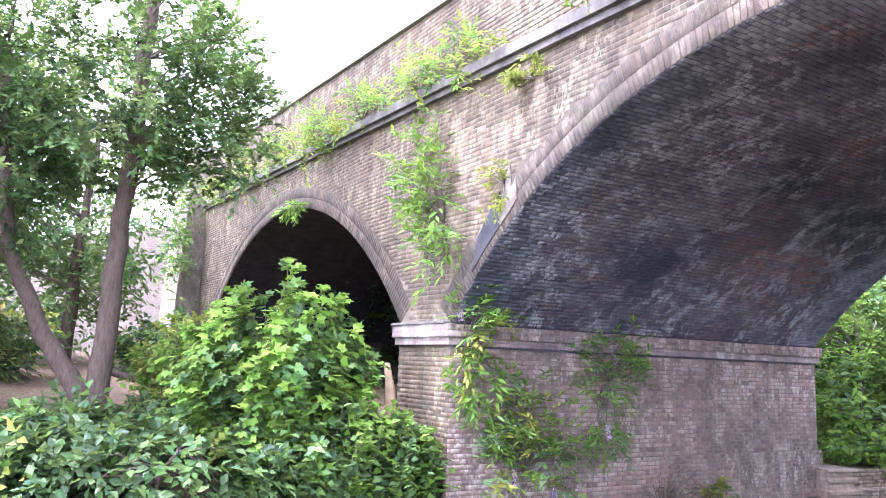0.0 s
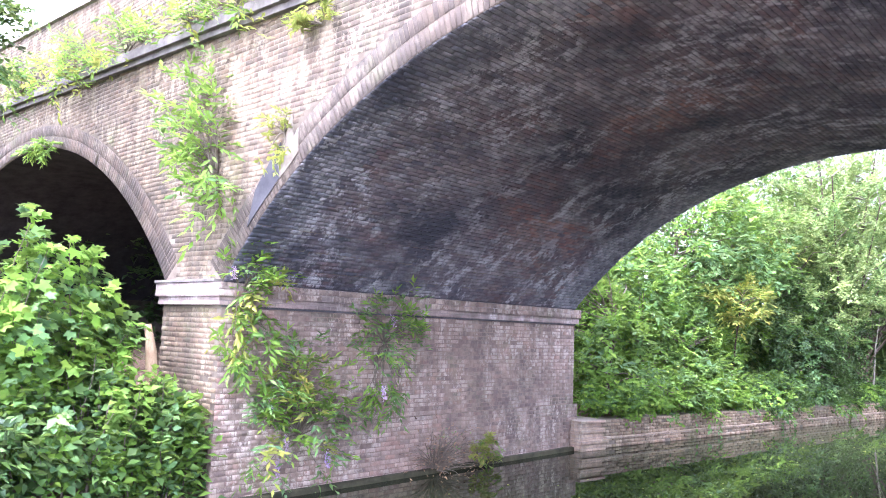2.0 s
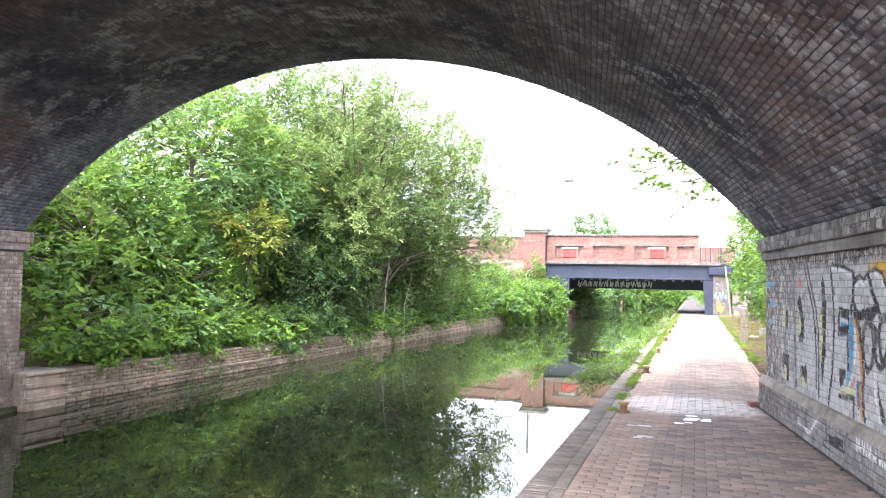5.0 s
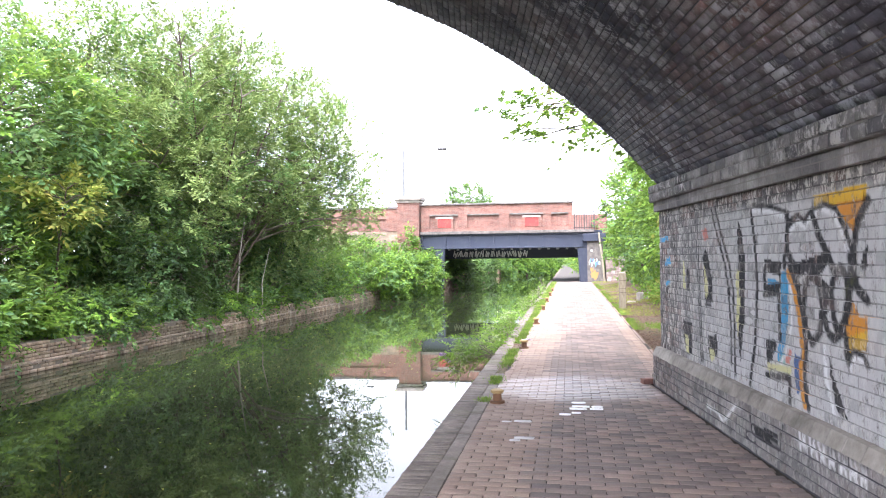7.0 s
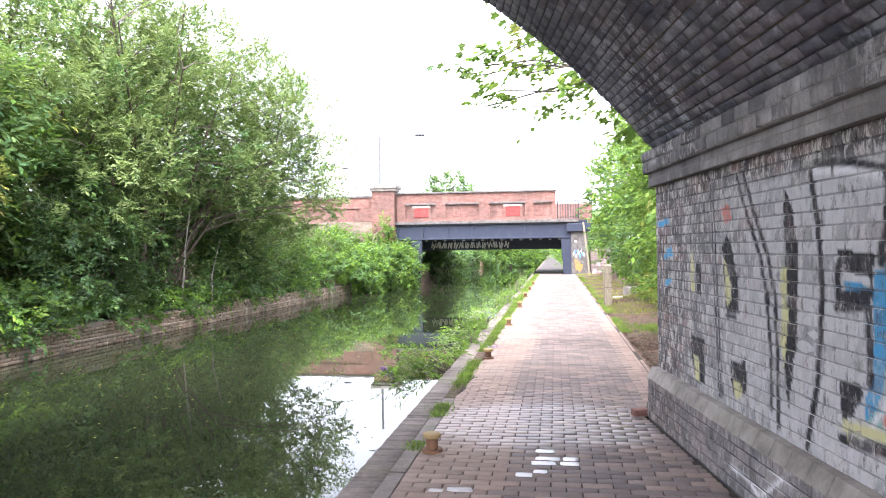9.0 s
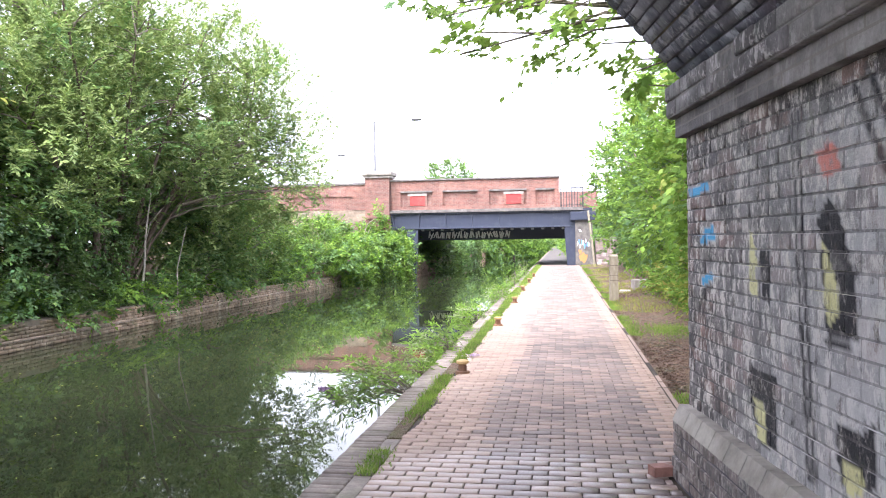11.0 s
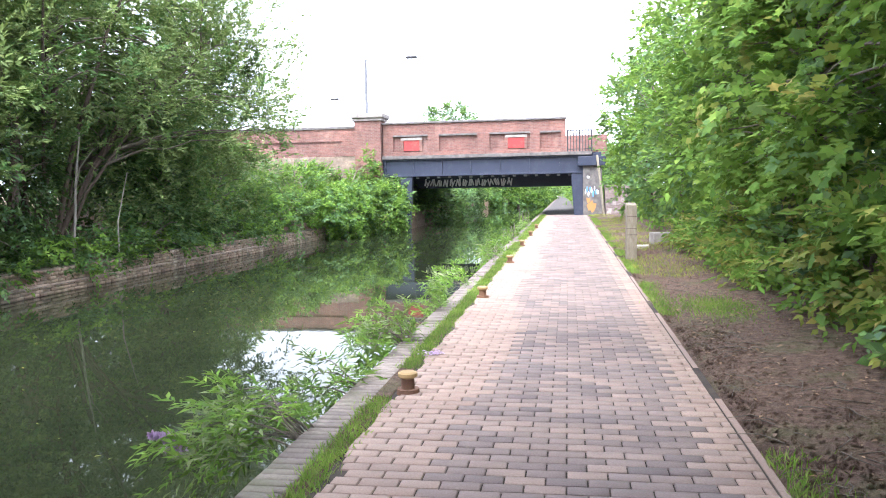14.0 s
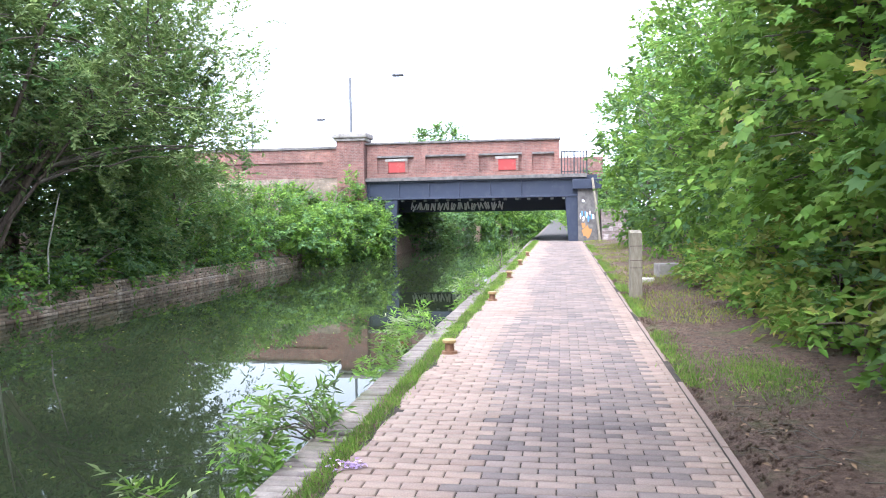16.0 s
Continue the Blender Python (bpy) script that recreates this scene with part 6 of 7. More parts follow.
for pts, w in (([(0, 0, -0.3), (0.1, 0.05, 0.9), (0.12, 0.1, 1.7), (0.3, 0.1, 2.9)], 0.038), ([(0.12, 0.1, 1.6), (0.4, -0.1, 2.1), (0.9, -0.3, 2.5)], 0.018), ([(0.5, 1.1, -0.3), (0.45, 1.2, 0.8), (0.7, 1.3, 2.0)], 0.025)):
    V, F = tube(pts, np.linspace(w, w * 0.45, len(pts)), 7)
    part("stem", mesh_np("stem", V, F, mats=(M_SAPLING,), smooth=True), None, sap)
# beyond the road bridge
for k, (x, y, h, rx) in enumerate(((-10.2, 70, 4.0, 2.0), (-10.0, 84, 4.5, 2.4), (-9.4, 102, 5, 3), (-6.0, 128, 6, 4.2), (-11.0, 62, 3.4, 2.4), (2.6, 68, 4.0, 1.5), (3.2, 78, 4.5, 2.2), (4.0, 100, 5, 3), (2.6, 125, 6, 2.0), (-3, 165, 9, 16))):
    tree("distant_tree", (x, y, 0), [([(0, 0, -0.5), (0.1, 0.1, h * 0.4), (0.1, 0.2, h * 0.8)], 0.15, 0.05)],
         [((0, 0, h * 0.48), (rx, 8, h * 0.52))], 230, 40, 0.26, (L_MID, L_BRIGHT), (0.6, 0.4), 0.75, 0.5, 60 + k, "distant green tree beyond the road bridge", limbs=12, big=1.1, thin=0.75, group="trees beyond the bridge")
tree("hedge", (-5.5, 98, -0.4), [([(0, 0, -0.5), (0.1, 0.1, 1), (0.1, 0.2, 2)], 0.15, 0.05)],
     [((-1.5, 0, 1.6), (2.0, 3, 2.4)), ((1.2, 4, 1.4), (1.9, 3, 2.2)), ((2.6, 12, 1.4), (1.2, 3, 2.2))], 520, 44, 0.26, (L_BRIGHT, L_MID), (0.6, 0.4), 0.55, 0.5, 78, "light green bushes where the canal bends away", "hedge", limbs=12)
tree("hedge", (-9.0, 72, -0.3), [([(0, 0, -0.5), (0.1, 0.1, 1), (0.1, 0.2, 2)], 0.1, 0.05)],
     [((0.3, -6, 0.9), (1.0, 7, 1.5)), ((0.3, 8, 0.9), (1.0, 8, 1.6))], 560, 44, 0.2, (L_MID, L_DARK), (0.6, 0.4), 0.42, 0.5, 79, "dark bushes trailing to the water beyond the bridge", "hedge", limbs=12)
tree("hedge", (0, 172, 0), [([(0, 0, -0.5), (0.1, 0.1, 1), (0.1, 0.2, 2)], 0.1, 0.05)],
     [((0, 0, 3.0), (9, 3, 4.5))], 420, 50, 0.55, (L_MID, L_BRIGHT), (0.5, 0.5), 1.1, 0.5, 80, "distant pale green trees closing the towpath", "hedge", limbs=12)
tree("distant_tree", (-9.6, 78, 0), [([(0, 0, -0.5), (0, 0, 4), (0.2, 0, 7)], 0.16, 0.05)], [((0, 0, 7.0), (2.1, 2.1, 1.3))], 70, 50, 0.25, (L_MID,), (1,), 0.5, 0.45, 77, "small round-topped tree showing above the bridge parapet", limbs=30)

tree("hedge", (1.2, 66, 0), [([(0, 0, -0.3), (0.1, 0.1, 0.6), (0.1, 0.2, 1.2)], 0.05, 0.02)],
     [((-0.35, 0, 0.9), (0.55, 6, 1.2)), ((-0.5, 14, 1.0), (0.6, 8, 1.4)), ((-0.7, 32, 1.2), (0.7, 11, 1.6)), ((-1.0, 56, 1.4), (0.8, 14, 1.9)), ((-1.3, 84, 1.6), (0.9, 16, 2.2))], 560, 40, 0.2, (L_BRIGHT, L_MID), (0.65, 0.35), 0.4, 0.5, 81, "bright green hedge beside the path beyond the bridge", "hedge", limbs=12)
tree("ivy_bush", (-10.6, 2.3, 0.15), [([(0, 0, -0.4), (0.05, 0.1, 0.2), (0.05, 0.3, 0.4)], 0.03, 0.02)],
     [((0, 0, 0.15), (1.3, 2.4, 0.45)), ((-1.8, -0.6, 0.3), (1.2, 2.4, 0.5))], 360, 46, 0.12, (L_MID, L_DARK, L_YELLOW), (0.35, 0.6, 0.05), 0.26, 0.6, 82, "low ivy and nettles covering the canal bank", "bush", limbs=20)

# ---- towpath side: trees and shrubs beyond the viaduct ----
BR = [(-1.5, -0.6, 3.7), (-1.9, -0.9, 3.9), (-2.3, -0.4, 4.2), (-2.8, -0.8, 3.9), (-3.3, -0.6, 4.3), (-3.8, -0.5, 3.9), (-4.2, -0.7, 3.6), (-4.5, -0.5, 4.0), (-3.0, -0.3, 4.7), (-2.2, -1.0, 4.8), (-3.9, -0.9, 4.5), (-2.6, 0.1, 3.4), (-2.4, -0.4, 3.0), (-3.6, -0.2, 4.1), (-3.2, -1.0, 3.7), (-2.0, -0.2, 3.5), (-4.0, -0.3, 4.3), (-2.8, -0.5, 4.5), (-1.8, -0.7, 4.3), (-3.4, -0.1, 3.5)]
tree("sycamore_tree", (3.1, 21.2, 0.2), [([(0, 0, -0.4), (-0.1, 0, 1.5), (-0.2, -0.1, 3.2), (0.1, 0, 6)], 0.16, 0.06)],
     [((0.1, 0.2, 3.6), (1.35, 2.0, 2.2)), ((0.4, 1.2, 5.2), (1.8, 2.6, 2.2)), ((-0.3, 1.8, 1.5), (0.9, 1.5, 1.2)), ((1.6, 0.5, 2.0), (1.4, 2.4, 2.0))], 680, 70, 0.1, (L_BRIGHT, L_MID, L_YELLOW), (0.8, 0.12, 0.08), 0.34, 0.62, 21, "leafy green sycamore overhanging the towpath", limbs=130, extra=BR + [(x + 0.22 * math.sin(5 * k), y + 0.3 * math.cos(3 * k), z + 0.2 * math.sin(7 * k)) for k, (x, y, z) in enumerate(BR)], lobed=True, big=1.22, thin=0.46)
tree("field_maple", (3.3, 26.2, 0.25), [([(0, 0, -0.4), (-0.1, 0.2, 1.5), (-0.3, 0.2, 3.2), (-0.2, 0.2, 5)], 0.12, 0.05)],
     [((-0.2, 0, 2.6), (1.5, 2.4, 2.2)), ((0.2, 0.6, 4.6), (1.7, 2.6, 2.2)), ((-0.3, -0.4, 1.0), (0.9, 2.0, 0.9))], 680, 70, 0.1, (L_BRIGHT, L_MID, L_YELLOW), (0.8, 0.1, 0.1), 0.34, 0.62, 22, "leafy bright green maple beside the towpath", limbs=110, lobed=True, big=1.22, thin=0.46)
tree("hazel_bush", (3.2, 31.5, 0.2), [([(0, 0, -0.4), (-0.1, 0.2, 1.2), (-0.3, 0.2, 2.6)], 0.08, 0.03)],
     [((0, 0, 2.2), (1.5, 2.8, 2.1)), ((0.2, 0.5, 4.2), (1.8, 3.0, 2.0))], 420, 60, 0.13, (L_BRIGHT, L_MID), (0.7, 0.3), 0.4, 0.6, 23, "thick hazel bush behind the waymark post", "bush", limbs=50)
tree("hazel_bush", (3.2, 38.5, 0.2), [([(0, 0, -0.4), (-0.1, 0.2, 1.2), (-0.3, 0.2, 2.6)], 0.08, 0.03)],
     [((0, 0, 2.2), (1.5, 3.4, 2.2)), ((0.0, 0.5, 4.2), (1.8, 3.6, 2.2))], 380, 55, 0.14, (L_BRIGHT, L_MID), (0.6, 0.4), 0.42, 0.6, 24, "thick green bush along the towpath", "bush", limbs=40)
tree("hazel_bush", (3.1, 46, 0.2), [([(0, 0, -0.4), (-0.1, 0.2, 1.2), (-0.3, 0.2, 2.6)], 0.08, 0.03)],
     [((0, 0, 2.2), (1.5, 4.0, 2.2)), ((-0.2, 0.5, 4.2), (1.7, 4.0, 1.9))], 380, 50, 0.16, (L_MID, L_BRIGHT), (0.6, 0.4), 0.45, 0.6, 25, "thick green bush along the towpath", "bush", limbs=40)
for k, (x, y, h) in enumerate(((7.5, 22, 6.5), (7.8, 31, 7), (7.5, 41, 7), (7, 51, 6.5))):
    tree("background_tree", (x, y, 0.6), [([(0, 0, -0.4), (0.2, 0.1, h * 0.4), (0.1, 0.3, h * 0.8)], 0.2, 0.06)],
         [((0, 0, h * 0.52), (2.8, 5.2, h * 0.5))], 260, 50, 0.22, (L_MID, L_DARK), (0.6, 0.4), 0.75, 0.5, 90 + k, "tall green tree behind the towpath bushes", limbs=26, big=1.1, thin=0.75, group="background trees")
tree("nettle_patch", (2.35, 24.5, 0.1), [([(0, 0, -0.2), (0, 0, 0.3), (0.05, 0, 0.6)], 0.02, 0.01)], [((0, 0, 0.3), (0.45, 4.8, 0.35)), ((0.1, 6.5, 0.4), (0.5, 3.0, 0.4))], 260, 40, 0.09, (L_YELLOW, L_BRIGHT), (0.45, 0.55), 0.22, 0.5, 26, "yellowing undergrowth at the foot of the bushes", "undergrowth", limbs=20)

UNDERGROWTH = [(2.35, 20.6, 1.1), (2.6, 23.0, 1.2), (2.5, 25.6, 1.0), (2.45, 28.4, 1.1)]
for k, (x, y, h) in enumerate(UNDERGROWTH):
    tree("elder_bush", (x, y, 0.1), [([(0, 0, -0.3), (0.03, 0.05, 0.3), (0.05, 0.1, 0.7)], 0.025, 0.012)],
         [((0, 0, h * 0.5), (0.42, 1.25, h * 0.55)), ((0.35, 0.2, h * 0.9), (0.5, 1.1, 0.5))], 110, 40, 0.1, (L_BRIGHT, L_YELLOW, L_MID), (0.55, 0.25, 0.2), 0.24, 0.6, 140 + k, "low yellow-green elder filling the foot of the trees", "bush", limbs=24, group="undergrowth along the towpath")

# ---- near the viaduct, far bank ----
def upright_shrub(name, base, shoots, leaf, mats, mix, seed, label, per=34, category="shrub", spread=0.16, lobed=False):
    """A shrub of single upright shoots, each ringed with leaves. shoots: (x, y, height)."""
    r = np.random.default_rng(seed)
    t = thing(name, base, 0, label, category)
    tubes, C, S = [], [], []
    for x, y, h in shoots:
        a = np.array([x * 0.55, y * 0.55, -0.3])
        P, rad = limb(a, (x, y, h), 0.018, 0.005, 0.02, 6, r)
        tubes.append(tube(P, rad, 5))
        for k in np.linspace(0.25, 1, 9):
            C.append(a + (np.array([x, y, h]) - a) * k)
            S.append(1.45 - 0.95 * k)
    V, F = join(tubes)
    tagged(part("stem", mesh_np("stem", V, F, mats=(M_TWIG,), smooth=True), None, t), kind="stuff")
    C, S = np.array(C), np.array(S)
    which = r.choice(len(mats), len(C), p=np.array(mix))
    out = np.stack([C[:, 0], C[:, 1], np.full(len(C), 0.25)], 1)
    lists = [spray_leaves(C[which == k], spread * S[which == k] * r.uniform(0.8, 1.4, (which == k).sum()), out[which == k], int(per * 0.5), leaf * 1.35, 0.62, 0.25, 4, 0.5, lobed, r) for k in range(len(mats))]
    tagged(part("foliage", leaf_mesh("foliage", lists, mats), None, t), kind="stuff")
    return t


def shoots(n, rx, ry, h0, h1, seed):
    r = np.random.default_rng(seed)
    a, k = r.random(n) * 2 * np.pi, np.sqrt(r.random(n))
    return [(rx * q * math.cos(b), ry * q * math.sin(b), h0 + (h1 - h0) * (1 - q * q) * r.uniform(0.5, 1.2)) for b, q in zip(a, k)]


upright_shrub("sycamore_shrub", (-11.6, 4.0, 0.2), shoots(76, 1.2, 1.75, 1.3, 2.8, 1), 0.115, (L_BRIGHT, L_MID), (0.6, 0.4), 51, "large bright green sycamore shrub before the arch", 30, spread=0.2, lobed=True)
upright_shrub("sycamore_shrub", (-10.9, 4.6, -0.3), shoots(60, 0.9, 1.6, 0.9, 1.6, 2), 0.115, (L_MID, L_BRIGHT), (0.6, 0.4), 52, "lower leafy shrub at the water's edge", 30, spread=0.2)
upright_shrub("dogwood_shrub", (-13.4, 2.9, 0.9), shoots(34, 0.8, 0.9, 0.8, 1.7, 3), 0.09, (L_YELLOW, L_BRIGHT), (0.45, 0.55), 53, "yellow-green shrub on the bank", 30, spread=0.18)
upright_shrub("bramble_bush", (-11.4, 1.4, -0.1), shoots(60, 1.0, 2.0, 0.5, 1.25, 4), 0.13, (L_MID, L_BRIGHT, L_DARK), (0.3, 0.05, 0.65), 54, "dark broad-leaved bramble bush on the bank", 26, "bush", 0.22)
upright_shrub("bramble_bush", (-11.7, -1.4, 0.0), shoots(46, 1.0, 1.5, 0.6, 1.3, 5), 0.13, (L_MID, L_BRIGHT, L_DARK), (0.3, 0.05, 0.65), 55, "dark broad-leaved bramble bush on the bank", 26, "bush", 0.22)
upright_shrub("bramble_bush", (-10.75, 5.7, -0.5), shoots(30, 0.5, 0.7, 0.7, 1.5, 6), 0.12, (L_BRIGHT, L_MID), (0.6, 0.4), 56, "bright bramble shoots against the pier", 26, "bush", 0.2)
tree("alder_tree", (-13.8, 1.5, 1.0), [([(0, 0, -0.6), (0.0, 0.05, 1.2), (0.1, 0.15, 3.5), (0.1, 0.3, 7.5)], 0.2, 0.12), ([(0, -0.1, -0.1), (-0.1, -0.9, 1.1), (0.0, -1.5, 2.4), (-0.2, -1.9, 5.5)], 0.17, 0.08), ([(0.6, -1.3, -0.6), (0.8, -2.2, 0.7), (0.9, -3.3, 2.0)], 0.19, 0.1)],
     [((0.2, -0.5, 5.6), (1.8, 2.8, 2.1)), ((0, -2.8, 4.2), (1.8, 2.2, 2.2)), ((0.3, 1.4, 4.8), (1.2, 1.2, 1.3)), ((-0.5, -3.5, 2.2), (1.2, 1.6, 1.4))], 760, 62, 0.12, (L_MID, L_WILLOW, L_DARK), (0.55, 0.2, 0.25), 0.36, 0.6, 57, "spreading alder with several bare grey-brown trunks", limbs=90, big=1.05, thin=1.0)
tree("background_tree", (-21, 0.6, 1.3), [([(0, 0, -0.4), (0.2, 0.1, 3), (0.1, 0.3, 6)], 0.2, 0.06)], [((0, 0, 5.0), (2.0, 2.6, 3.6)), ((0, -4.0, 5.0), (2.4, 3.4, 4.2)), ((0.5, -2, 1.8), (1.5, 4.0, 1.8))], 620, 60, 0.15, (L_MID, L_WILLOW), (0.6, 0.4), 0.5, 0.5, 59, "dense green trees behind the alder", limbs=40, group="background trees")
tree("background_tree", (-24, -3, 1.4), [([(0, 0, -0.4), (0.2, 0.1, 3), (0.1, 0.3, 6)], 0.2, 0.06)], [((0, 0, 3.6), (3.0, 5.0, 3.4))], 260, 55, 0.2, (L_MID, L_DARK), (0.7, 0.3), 0.7, 0.5, 58, "dense green tree behind the alder", limbs=26, group="background trees")
for k, (x, y, z, rx, ry, h) in enumerate(((-17.0, -1.5, 1.3, 1.2, 2.4, 2.0), (-19.5, 3.2, 1.5, 1.4, 1.6, 1.2), (-15.2, -4.0, 1.0, 1.2, 2.0, 2.4), (-14.6, 4.6, 1.0, 0.9, 0.9, 1.2))):
    upright_shrub("hawthorn_bush", (x, y, z), shoots(44, rx, ry, h * 0.5, h, 20 + k), 0.12, (L_MID, L_DARK, L_YELLOW), (0.5, 0.35, 0.15), 120 + k, "tangled green hawthorn bush on the rising bank", 26, "bush", 0.24)
stump = thing("broken_stump", (-11.3, 5.75, 0.3), 0, "broken pale brown stem among the shoots", "stump")
V, F = tube([(0, 0, -0.8), (0.02, 0.02, 0.6), (-0.03, 0, 1.1), (-0.1, -0.05, 1.5)], [0.09, 0.085, 0.08, 0.05], 9)
part("stem", mesh_np("stem", V, F, mats=(bark_material("pale_broken_wood", (0.25, 0.17, 0.1), (0.45, 0.33, 0.22)),), smooth=True), None, stump)
log = thing("fallen_branch", (-14.0, 2.6, 1.2), 0, "mossy fallen branch on the bank", "branch")
V, F = tube([(0, -1.0, 0.3), (0.1, 0, 0.05), (0.2, 0.9, -0.35)], [0.06, 0.075, 0.06], 8)
part("stem", mesh_np("stem", V, F, mats=(M_BARK,), smooth=True), None, log)


# ---- plants rooted in the viaduct ----
def wall_plant(name, root, lobes, clumps, per, leaf, mats, mix, seed, label, aspect=0.3, stems=14, r_clump=0.2, blossom=0):
    """A plant rooted in a joint at root; lobes and points in the viaduct's own axes."""
    r = np.random.default_rng(seed)
    t = thing(name, (0, 0, 0), 0, label, "plant", "plants in the brickwork")
    t.matrix_world = via_m @ pose(*root)
    C = blob_points(clumps, lobes, r, 0.8)
    tubes = []
    for c in C[:stems]:
        P, rad = limb((0, 0, 0), c, 0.014, 0.004, 0.1, 6, r)
        tubes.append(tube(P, rad, 5))
    V, F = join(tubes)
    tagged(part("stem", mesh_np("stem", V, F, mats=(M_TWIG,), smooth=True), None, t), kind="stuff")
    which = r.choice(len(mats), len(C), p=np.array(mix))
    lists = []
    for k in range(len(mats)):
        Ck = C[which == k] if (which == k).any() else C[:1]
        lists.append(spray_leaves(Ck, r_clump * r.uniform(0.7, 1.4, len(Ck)), Ck + r.normal(size=Ck.shape) * 0.15, int(per * 0.8), leaf, aspect, 0.1, 2, 0.7, False, r))
    tagged(part("foliage", leaf_mesh("foliage", lists, mats), None, t), kind="stuff")
    for c in C[:2 * blossom]:
        Pb = c + np.outer(np.linspace(0, 1, 70), np.array([0.1, -0.05, -0.2])) + r.normal(size=(70, 3)) * 0.02
        V, T = leaf_arrays(Pb, r.normal(size=(70, 3)), r.normal(size=(70, 3)), 0.035, 0.7)
        part("blossom", mesh_np("blossom", V, None, T, (L_BLOSSOM,)), None, t, "purple blossom spike")
    return t


MB = (L_BRIGHT, L_MID)
wall_plant("buddleia", (-12.6, NEAR - 0.02, 4.0), [((-0.3, -0.3, 1.0), (0.75, 0.35, 0.9)), ((0.1, -0.3, 0.1), (0.55, 0.3, 0.6)), ((0.3, -0.25, -0.4), (0.35, 0.25, 0.4))], 64, 22, 0.18, MB, (0.8, 0.2), 71, "bright green buddleia hanging on the spandrel", stems=30)
for k, (w, n, sz) in enumerate(((-26.5, 40, 0.9), (-24.0, 40, 1.0), (-21.0, 34, 0.9), (-18.4, 60, 1.0), (-15.8, 34, 0.8), (-13.6, 26, 0.6), (-12.2, 40, 0.8), (-9.0, 12, 0.35))):
    wall_plant("buddleia", (w, NEAR - 0.1, string_z(w) + 0.14), [((0, -0.15, 0.3 * sz), (1.2 * sz, 0.3, 0.55 * sz)), ((0.9 * sz, -0.2, 0.05), (0.8 * sz, 0.25, 0.35 * sz))], n, 20, 0.15, (L_BRIGHT, L_YELLOW, L_MID), (0.5, 0.4, 0.1), 72 + k, "yellow-green buddleia growing along the string course", stems=20)
wall_plant("fern_tuft", (-10.3, NEAR - 0.02, 5.7), [((0, -0.12, 0.05), (0.3, 0.15, 0.15))], 12, 40, 0.12, (L_YELLOW,), (1.0,), 85, "small yellow-green tuft in the brick joints", stems=8, r_clump=0.1)
wall_plant("fern_tuft", (-11.0, NEAR - 0.02, 4.4), [((0, -0.12, -0.05), (0.3, 0.15, 0.3))], 10, 36, 0.1, (L_YELLOW,), (1.0,), 86, "small yellow-green tuft in the brick joints", stems=8, r_clump=0.1)
wall_plant("fern_tuft", (-19.4, NEAR - 0.02, 5.35), [((0.2, -0.2, -0.1), (0.6, 0.2, 0.12))], 12, 40, 0.14, MB, (0.7, 0.3), 87, "green tuft hanging at the small arch crown", stems=8, r_clump=0.12)
wall_plant("buddleia", (-12.25, -8.7, 2.2), [((0.25, 0.0, 0.4), (0.3, 0.35, 0.4)), ((0.2, 0.1, -0.5), (0.25, 0.4, 0.6))], 46, 24, 0.17, (L_BRIGHT, L_YELLOW, L_MID), (0.6, 0.2, 0.2), 88, "bright buddleia sprouting from the pier impost", stems=20, blossom=1)
wall_plant("buddleia", (-12.22, -7.6, 0.2), [((0.25, -0.3, 0.9), (0.3, 0.6, 0.7)), ((0.2, 0.3, 0.2), (0.3, 0.5, 0.8)), ((0.2, -0.5, 0.2), (0.25, 0.5, 0.8))], 90, 22, 0.16, (L_BRIGHT, L_MID, L_YELLOW), (0.5, 0.3, 0.2), 89, "sprawling buddleia with purple spikes on the pier", stems=40, blossom=2)
wall_plant("buddleia", (-12.22, -5.9, 1.6), [((0.2, 0.0, 0.3), (0.25, 0.65, 0.55)), ((0.15, -0.1, -0.6), (0.2, 0.35, 0.6))], 60, 24, 0.14, (L_MID, L_BRIGHT), (0.6, 0.4), 90, "green buddleia trailing down the pier face", stems=30, blossom=1)
wall_plant("dry_weed", (-12.18, -4.6, -0.62), [((0.3, 0, 0.4), (0.28, 1.1, 0.5))], 70, 5, 0.07, (L_DEAD, L_MID), (0.85, 0.15), 91, "dry brown weed stems at the waterline", stems=70)
wall_plant("pier_weed", (-12.18, -3.5, -0.6), [((0.2, 0, 0.25), (0.2, 0.3, 0.25))], 20, 40, 0.11, (L_YELLOW, L_BRIGHT), (0.5, 0.5), 92, "green weed at the foot of the pier", stems=12, r_clump=0.12)
wall_plant("ivy_column", (-37, NEAR - 3.6, 1.0), [((0, -0.2, 1.2), (0.9, 0.3, 1.5))], 90, 50, 0.16, (L_DARK,), (1.0,), 93, "dark ivy clump on the wing wall", 0.7, 20)
wall_plant("ivy_column", (-29.0, NEAR - 0.5, 4.5), [((0.6, -0.5, 1.2), (1.6, 0.4, 1.5))], 80, 26, 0.13, (L_MID, L_BRIGHT), (0.6, 0.4), 94, "leafy growth hiding the pilaster head", 0.5, 20, 0.3)


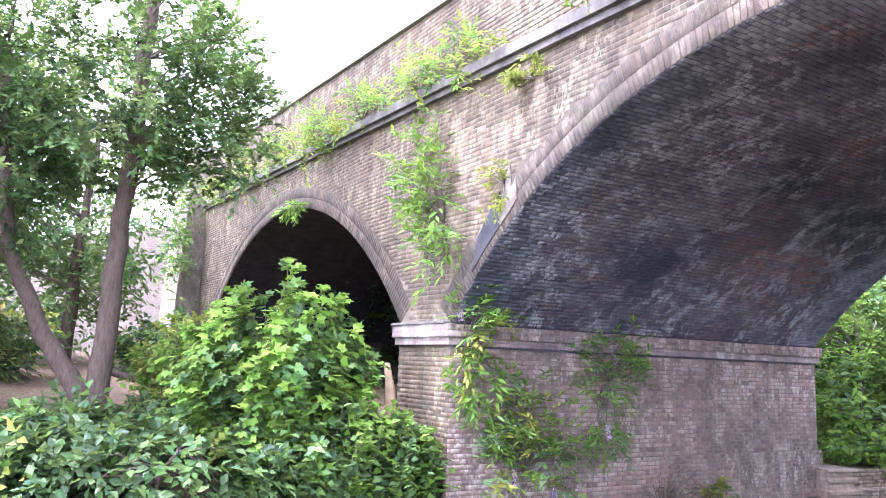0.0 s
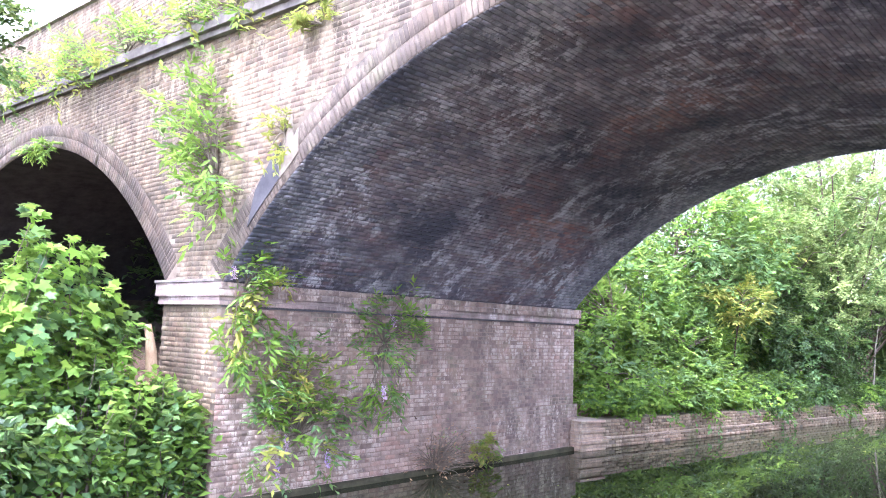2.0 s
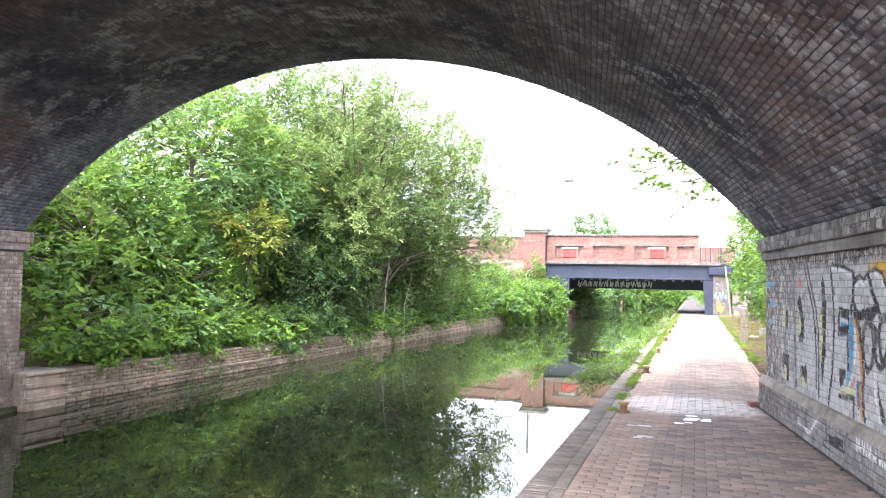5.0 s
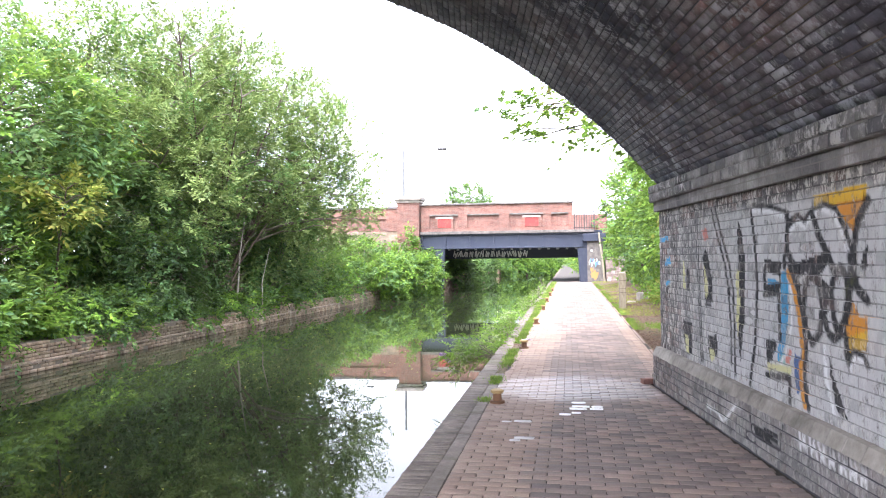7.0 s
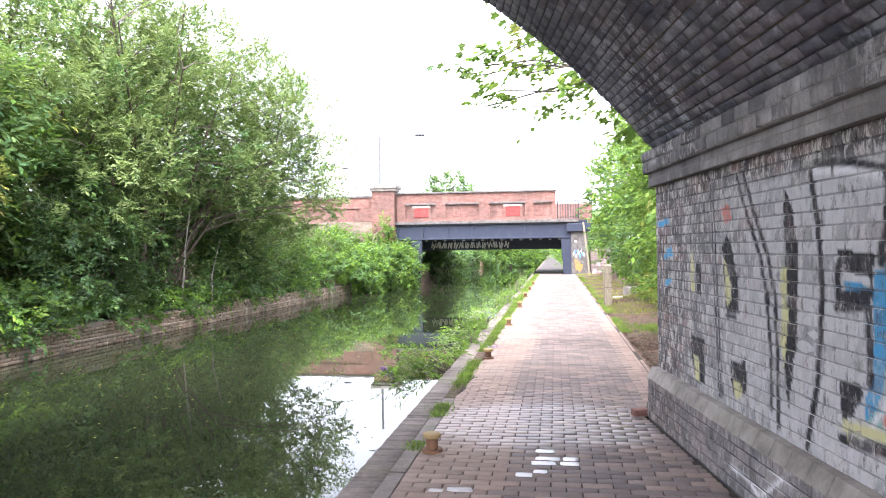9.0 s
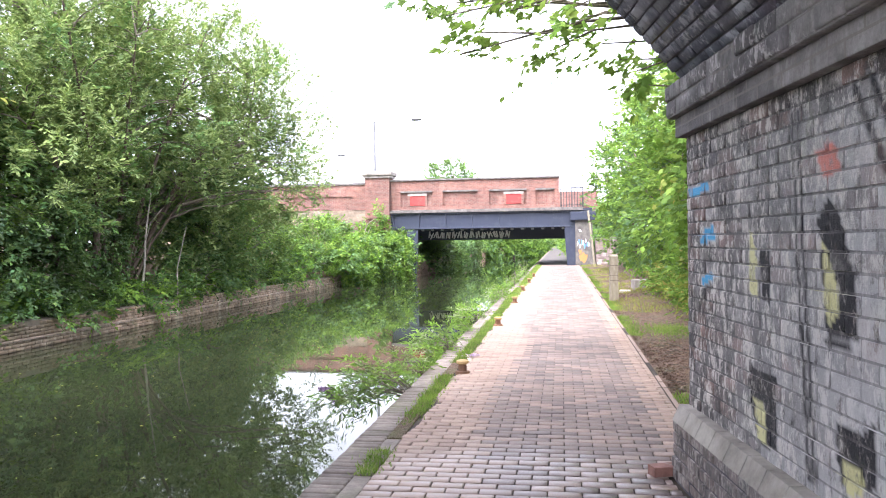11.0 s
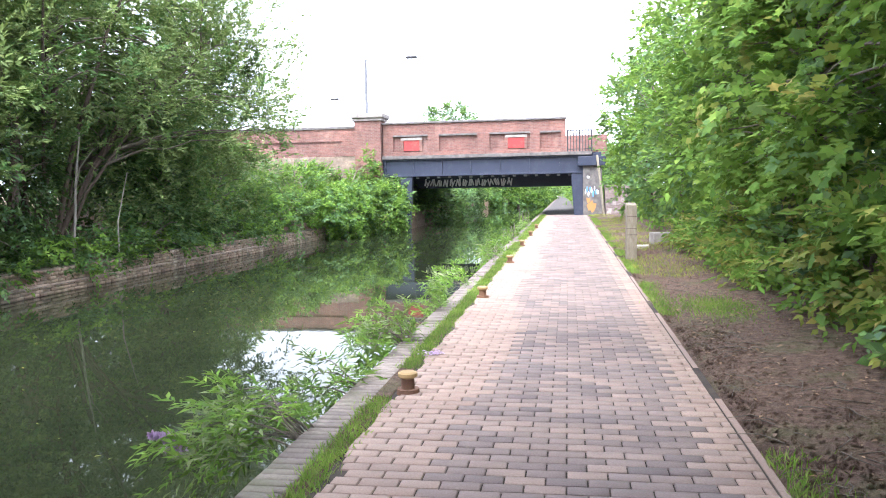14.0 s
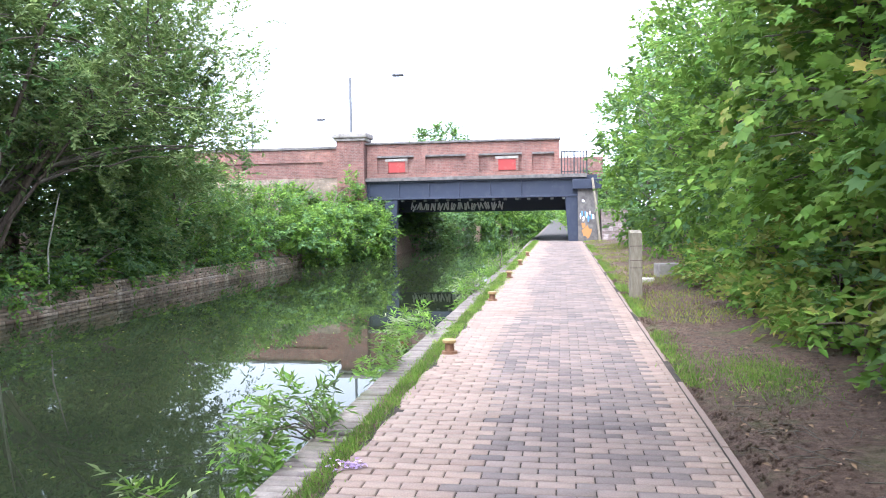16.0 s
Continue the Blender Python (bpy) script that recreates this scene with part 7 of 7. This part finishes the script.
# ---- weeds along the canal edging ----
def edge_weed(x, y, lx, ly, h, n, seed, blossom=0):
    r = np.random.default_rng(seed)
    t = thing("buddleia_weed", (-1.74, y, -0.05), 0, "buddleia weed leaning from the canal edge over the water", "weed", "weeds along the canal edge")
    C = blob_points(n, [((x + 1.74, 0, h * 0.3), (lx, ly, h))], r, 0.9)
    C[:, 2] = np.maximum(C[:, 2], -0.35)
    tubes = []
    for c in C[: n // 2]:
        P, rad = limb((r.uniform(-0.02, 0.05), r.normal() * 0.1, -0.02), c, 0.008, 0.003, 0.18, 6, r)
        tubes.append(tube(P, rad, 5))
    V, F = join(tubes)
    tagged(part("stem", mesh_np("stem", V, F, mats=(M_TWIG,), smooth=True), None, t), kind="stuff")
    tagged(part("foliage", leaf_mesh("foliage", [spray_leaves(C, 0.14, C + np.array([0, 0, 0.1]), 34, 0.092, 0.26, 0.1, 3, 0.6, False, r), spray_leaves(C[::2], 0.14, C[::2], 30, 0.085, 0.26, 0.1, 4, 0.6, False, r)], (L_BRIGHT, L_WEED)), None, t), kind="stuff")
    for c in C[np.argsort(C[:, 0])[:blossom]]:
        way = np.linspace(0, 1, 260)
        Pb = c + np.outer(way, np.array([-0.1, -0.05, 0.03])) + r.normal(size=(260, 3)) * 0.016 * (1.15 - way)[:, None]
        V, T = leaf_arrays(Pb, r.normal(size=(260, 3)), r.normal(size=(260, 3)), 0.028, 0.7)
        part("blossom", mesh_np("blossom", V, None, T, (L_BLOSSOM,)), None, t, "purple blossom spike")


edge_weed(-2.15, 19.6, 0.45, 0.45, 0.2, 30, 101, 2)
edge_weed(-2.0, 20.7, 0.3, 0.5, 0.2, 16, 102, 1)
edge_weed(-1.95, 22.4, 0.3, 0.9, 0.26, 30, 103)
edge_weed(-1.88, 24.6, 0.18, 0.5, 0.14, 12, 104)
edge_weed(-1.95, 26.8, 0.3, 0.9, 0.24, 24, 105)
edge_weed(-1.85, 31.5, 0.18, 1.6, 0.25, 40, 106)
edge_weed(-1.85, 37.0, 0.16, 2.2, 0.2, 36, 107)
edge_weed(-1.85, 44.0, 0.16, 3.2, 0.22, 40, 108)

# ---- single bricks and pavers nearest the walk ----
A = wall_bricks[single_sel]
V, Q, m_ = painted_arrays(A, 0.010 + rng.normal(size=len(A)) * 0.0022)
q0 = Q[: len(Q) // len(A)]
for k in range(len(A)):
    part("brick", paint_mesh("brick", V[k], q0, M_GRAF_S), None, viaduct)
shared = {}
for x, y, hl, pink in near_p:
    key = (round(hl, 3), pink)
    if key not in shared:
        v, q = brick_arrays(np.zeros((1, 3)) + np.array([0, 0, -0.06]), (1, 0, 0), (0, 1, 0), (0, 0, 1), hl, PW / 2 - 0.0045, 0.06, 0.004)
        shared[key] = mesh_np("paver", v, q, mats=(M_PAVER_PS if pink else M_PAVER_MS,))
    ob = part("paver", shared[key], None, path_slab)
    ob.location = (x, y, rng.normal() * 0.0015)
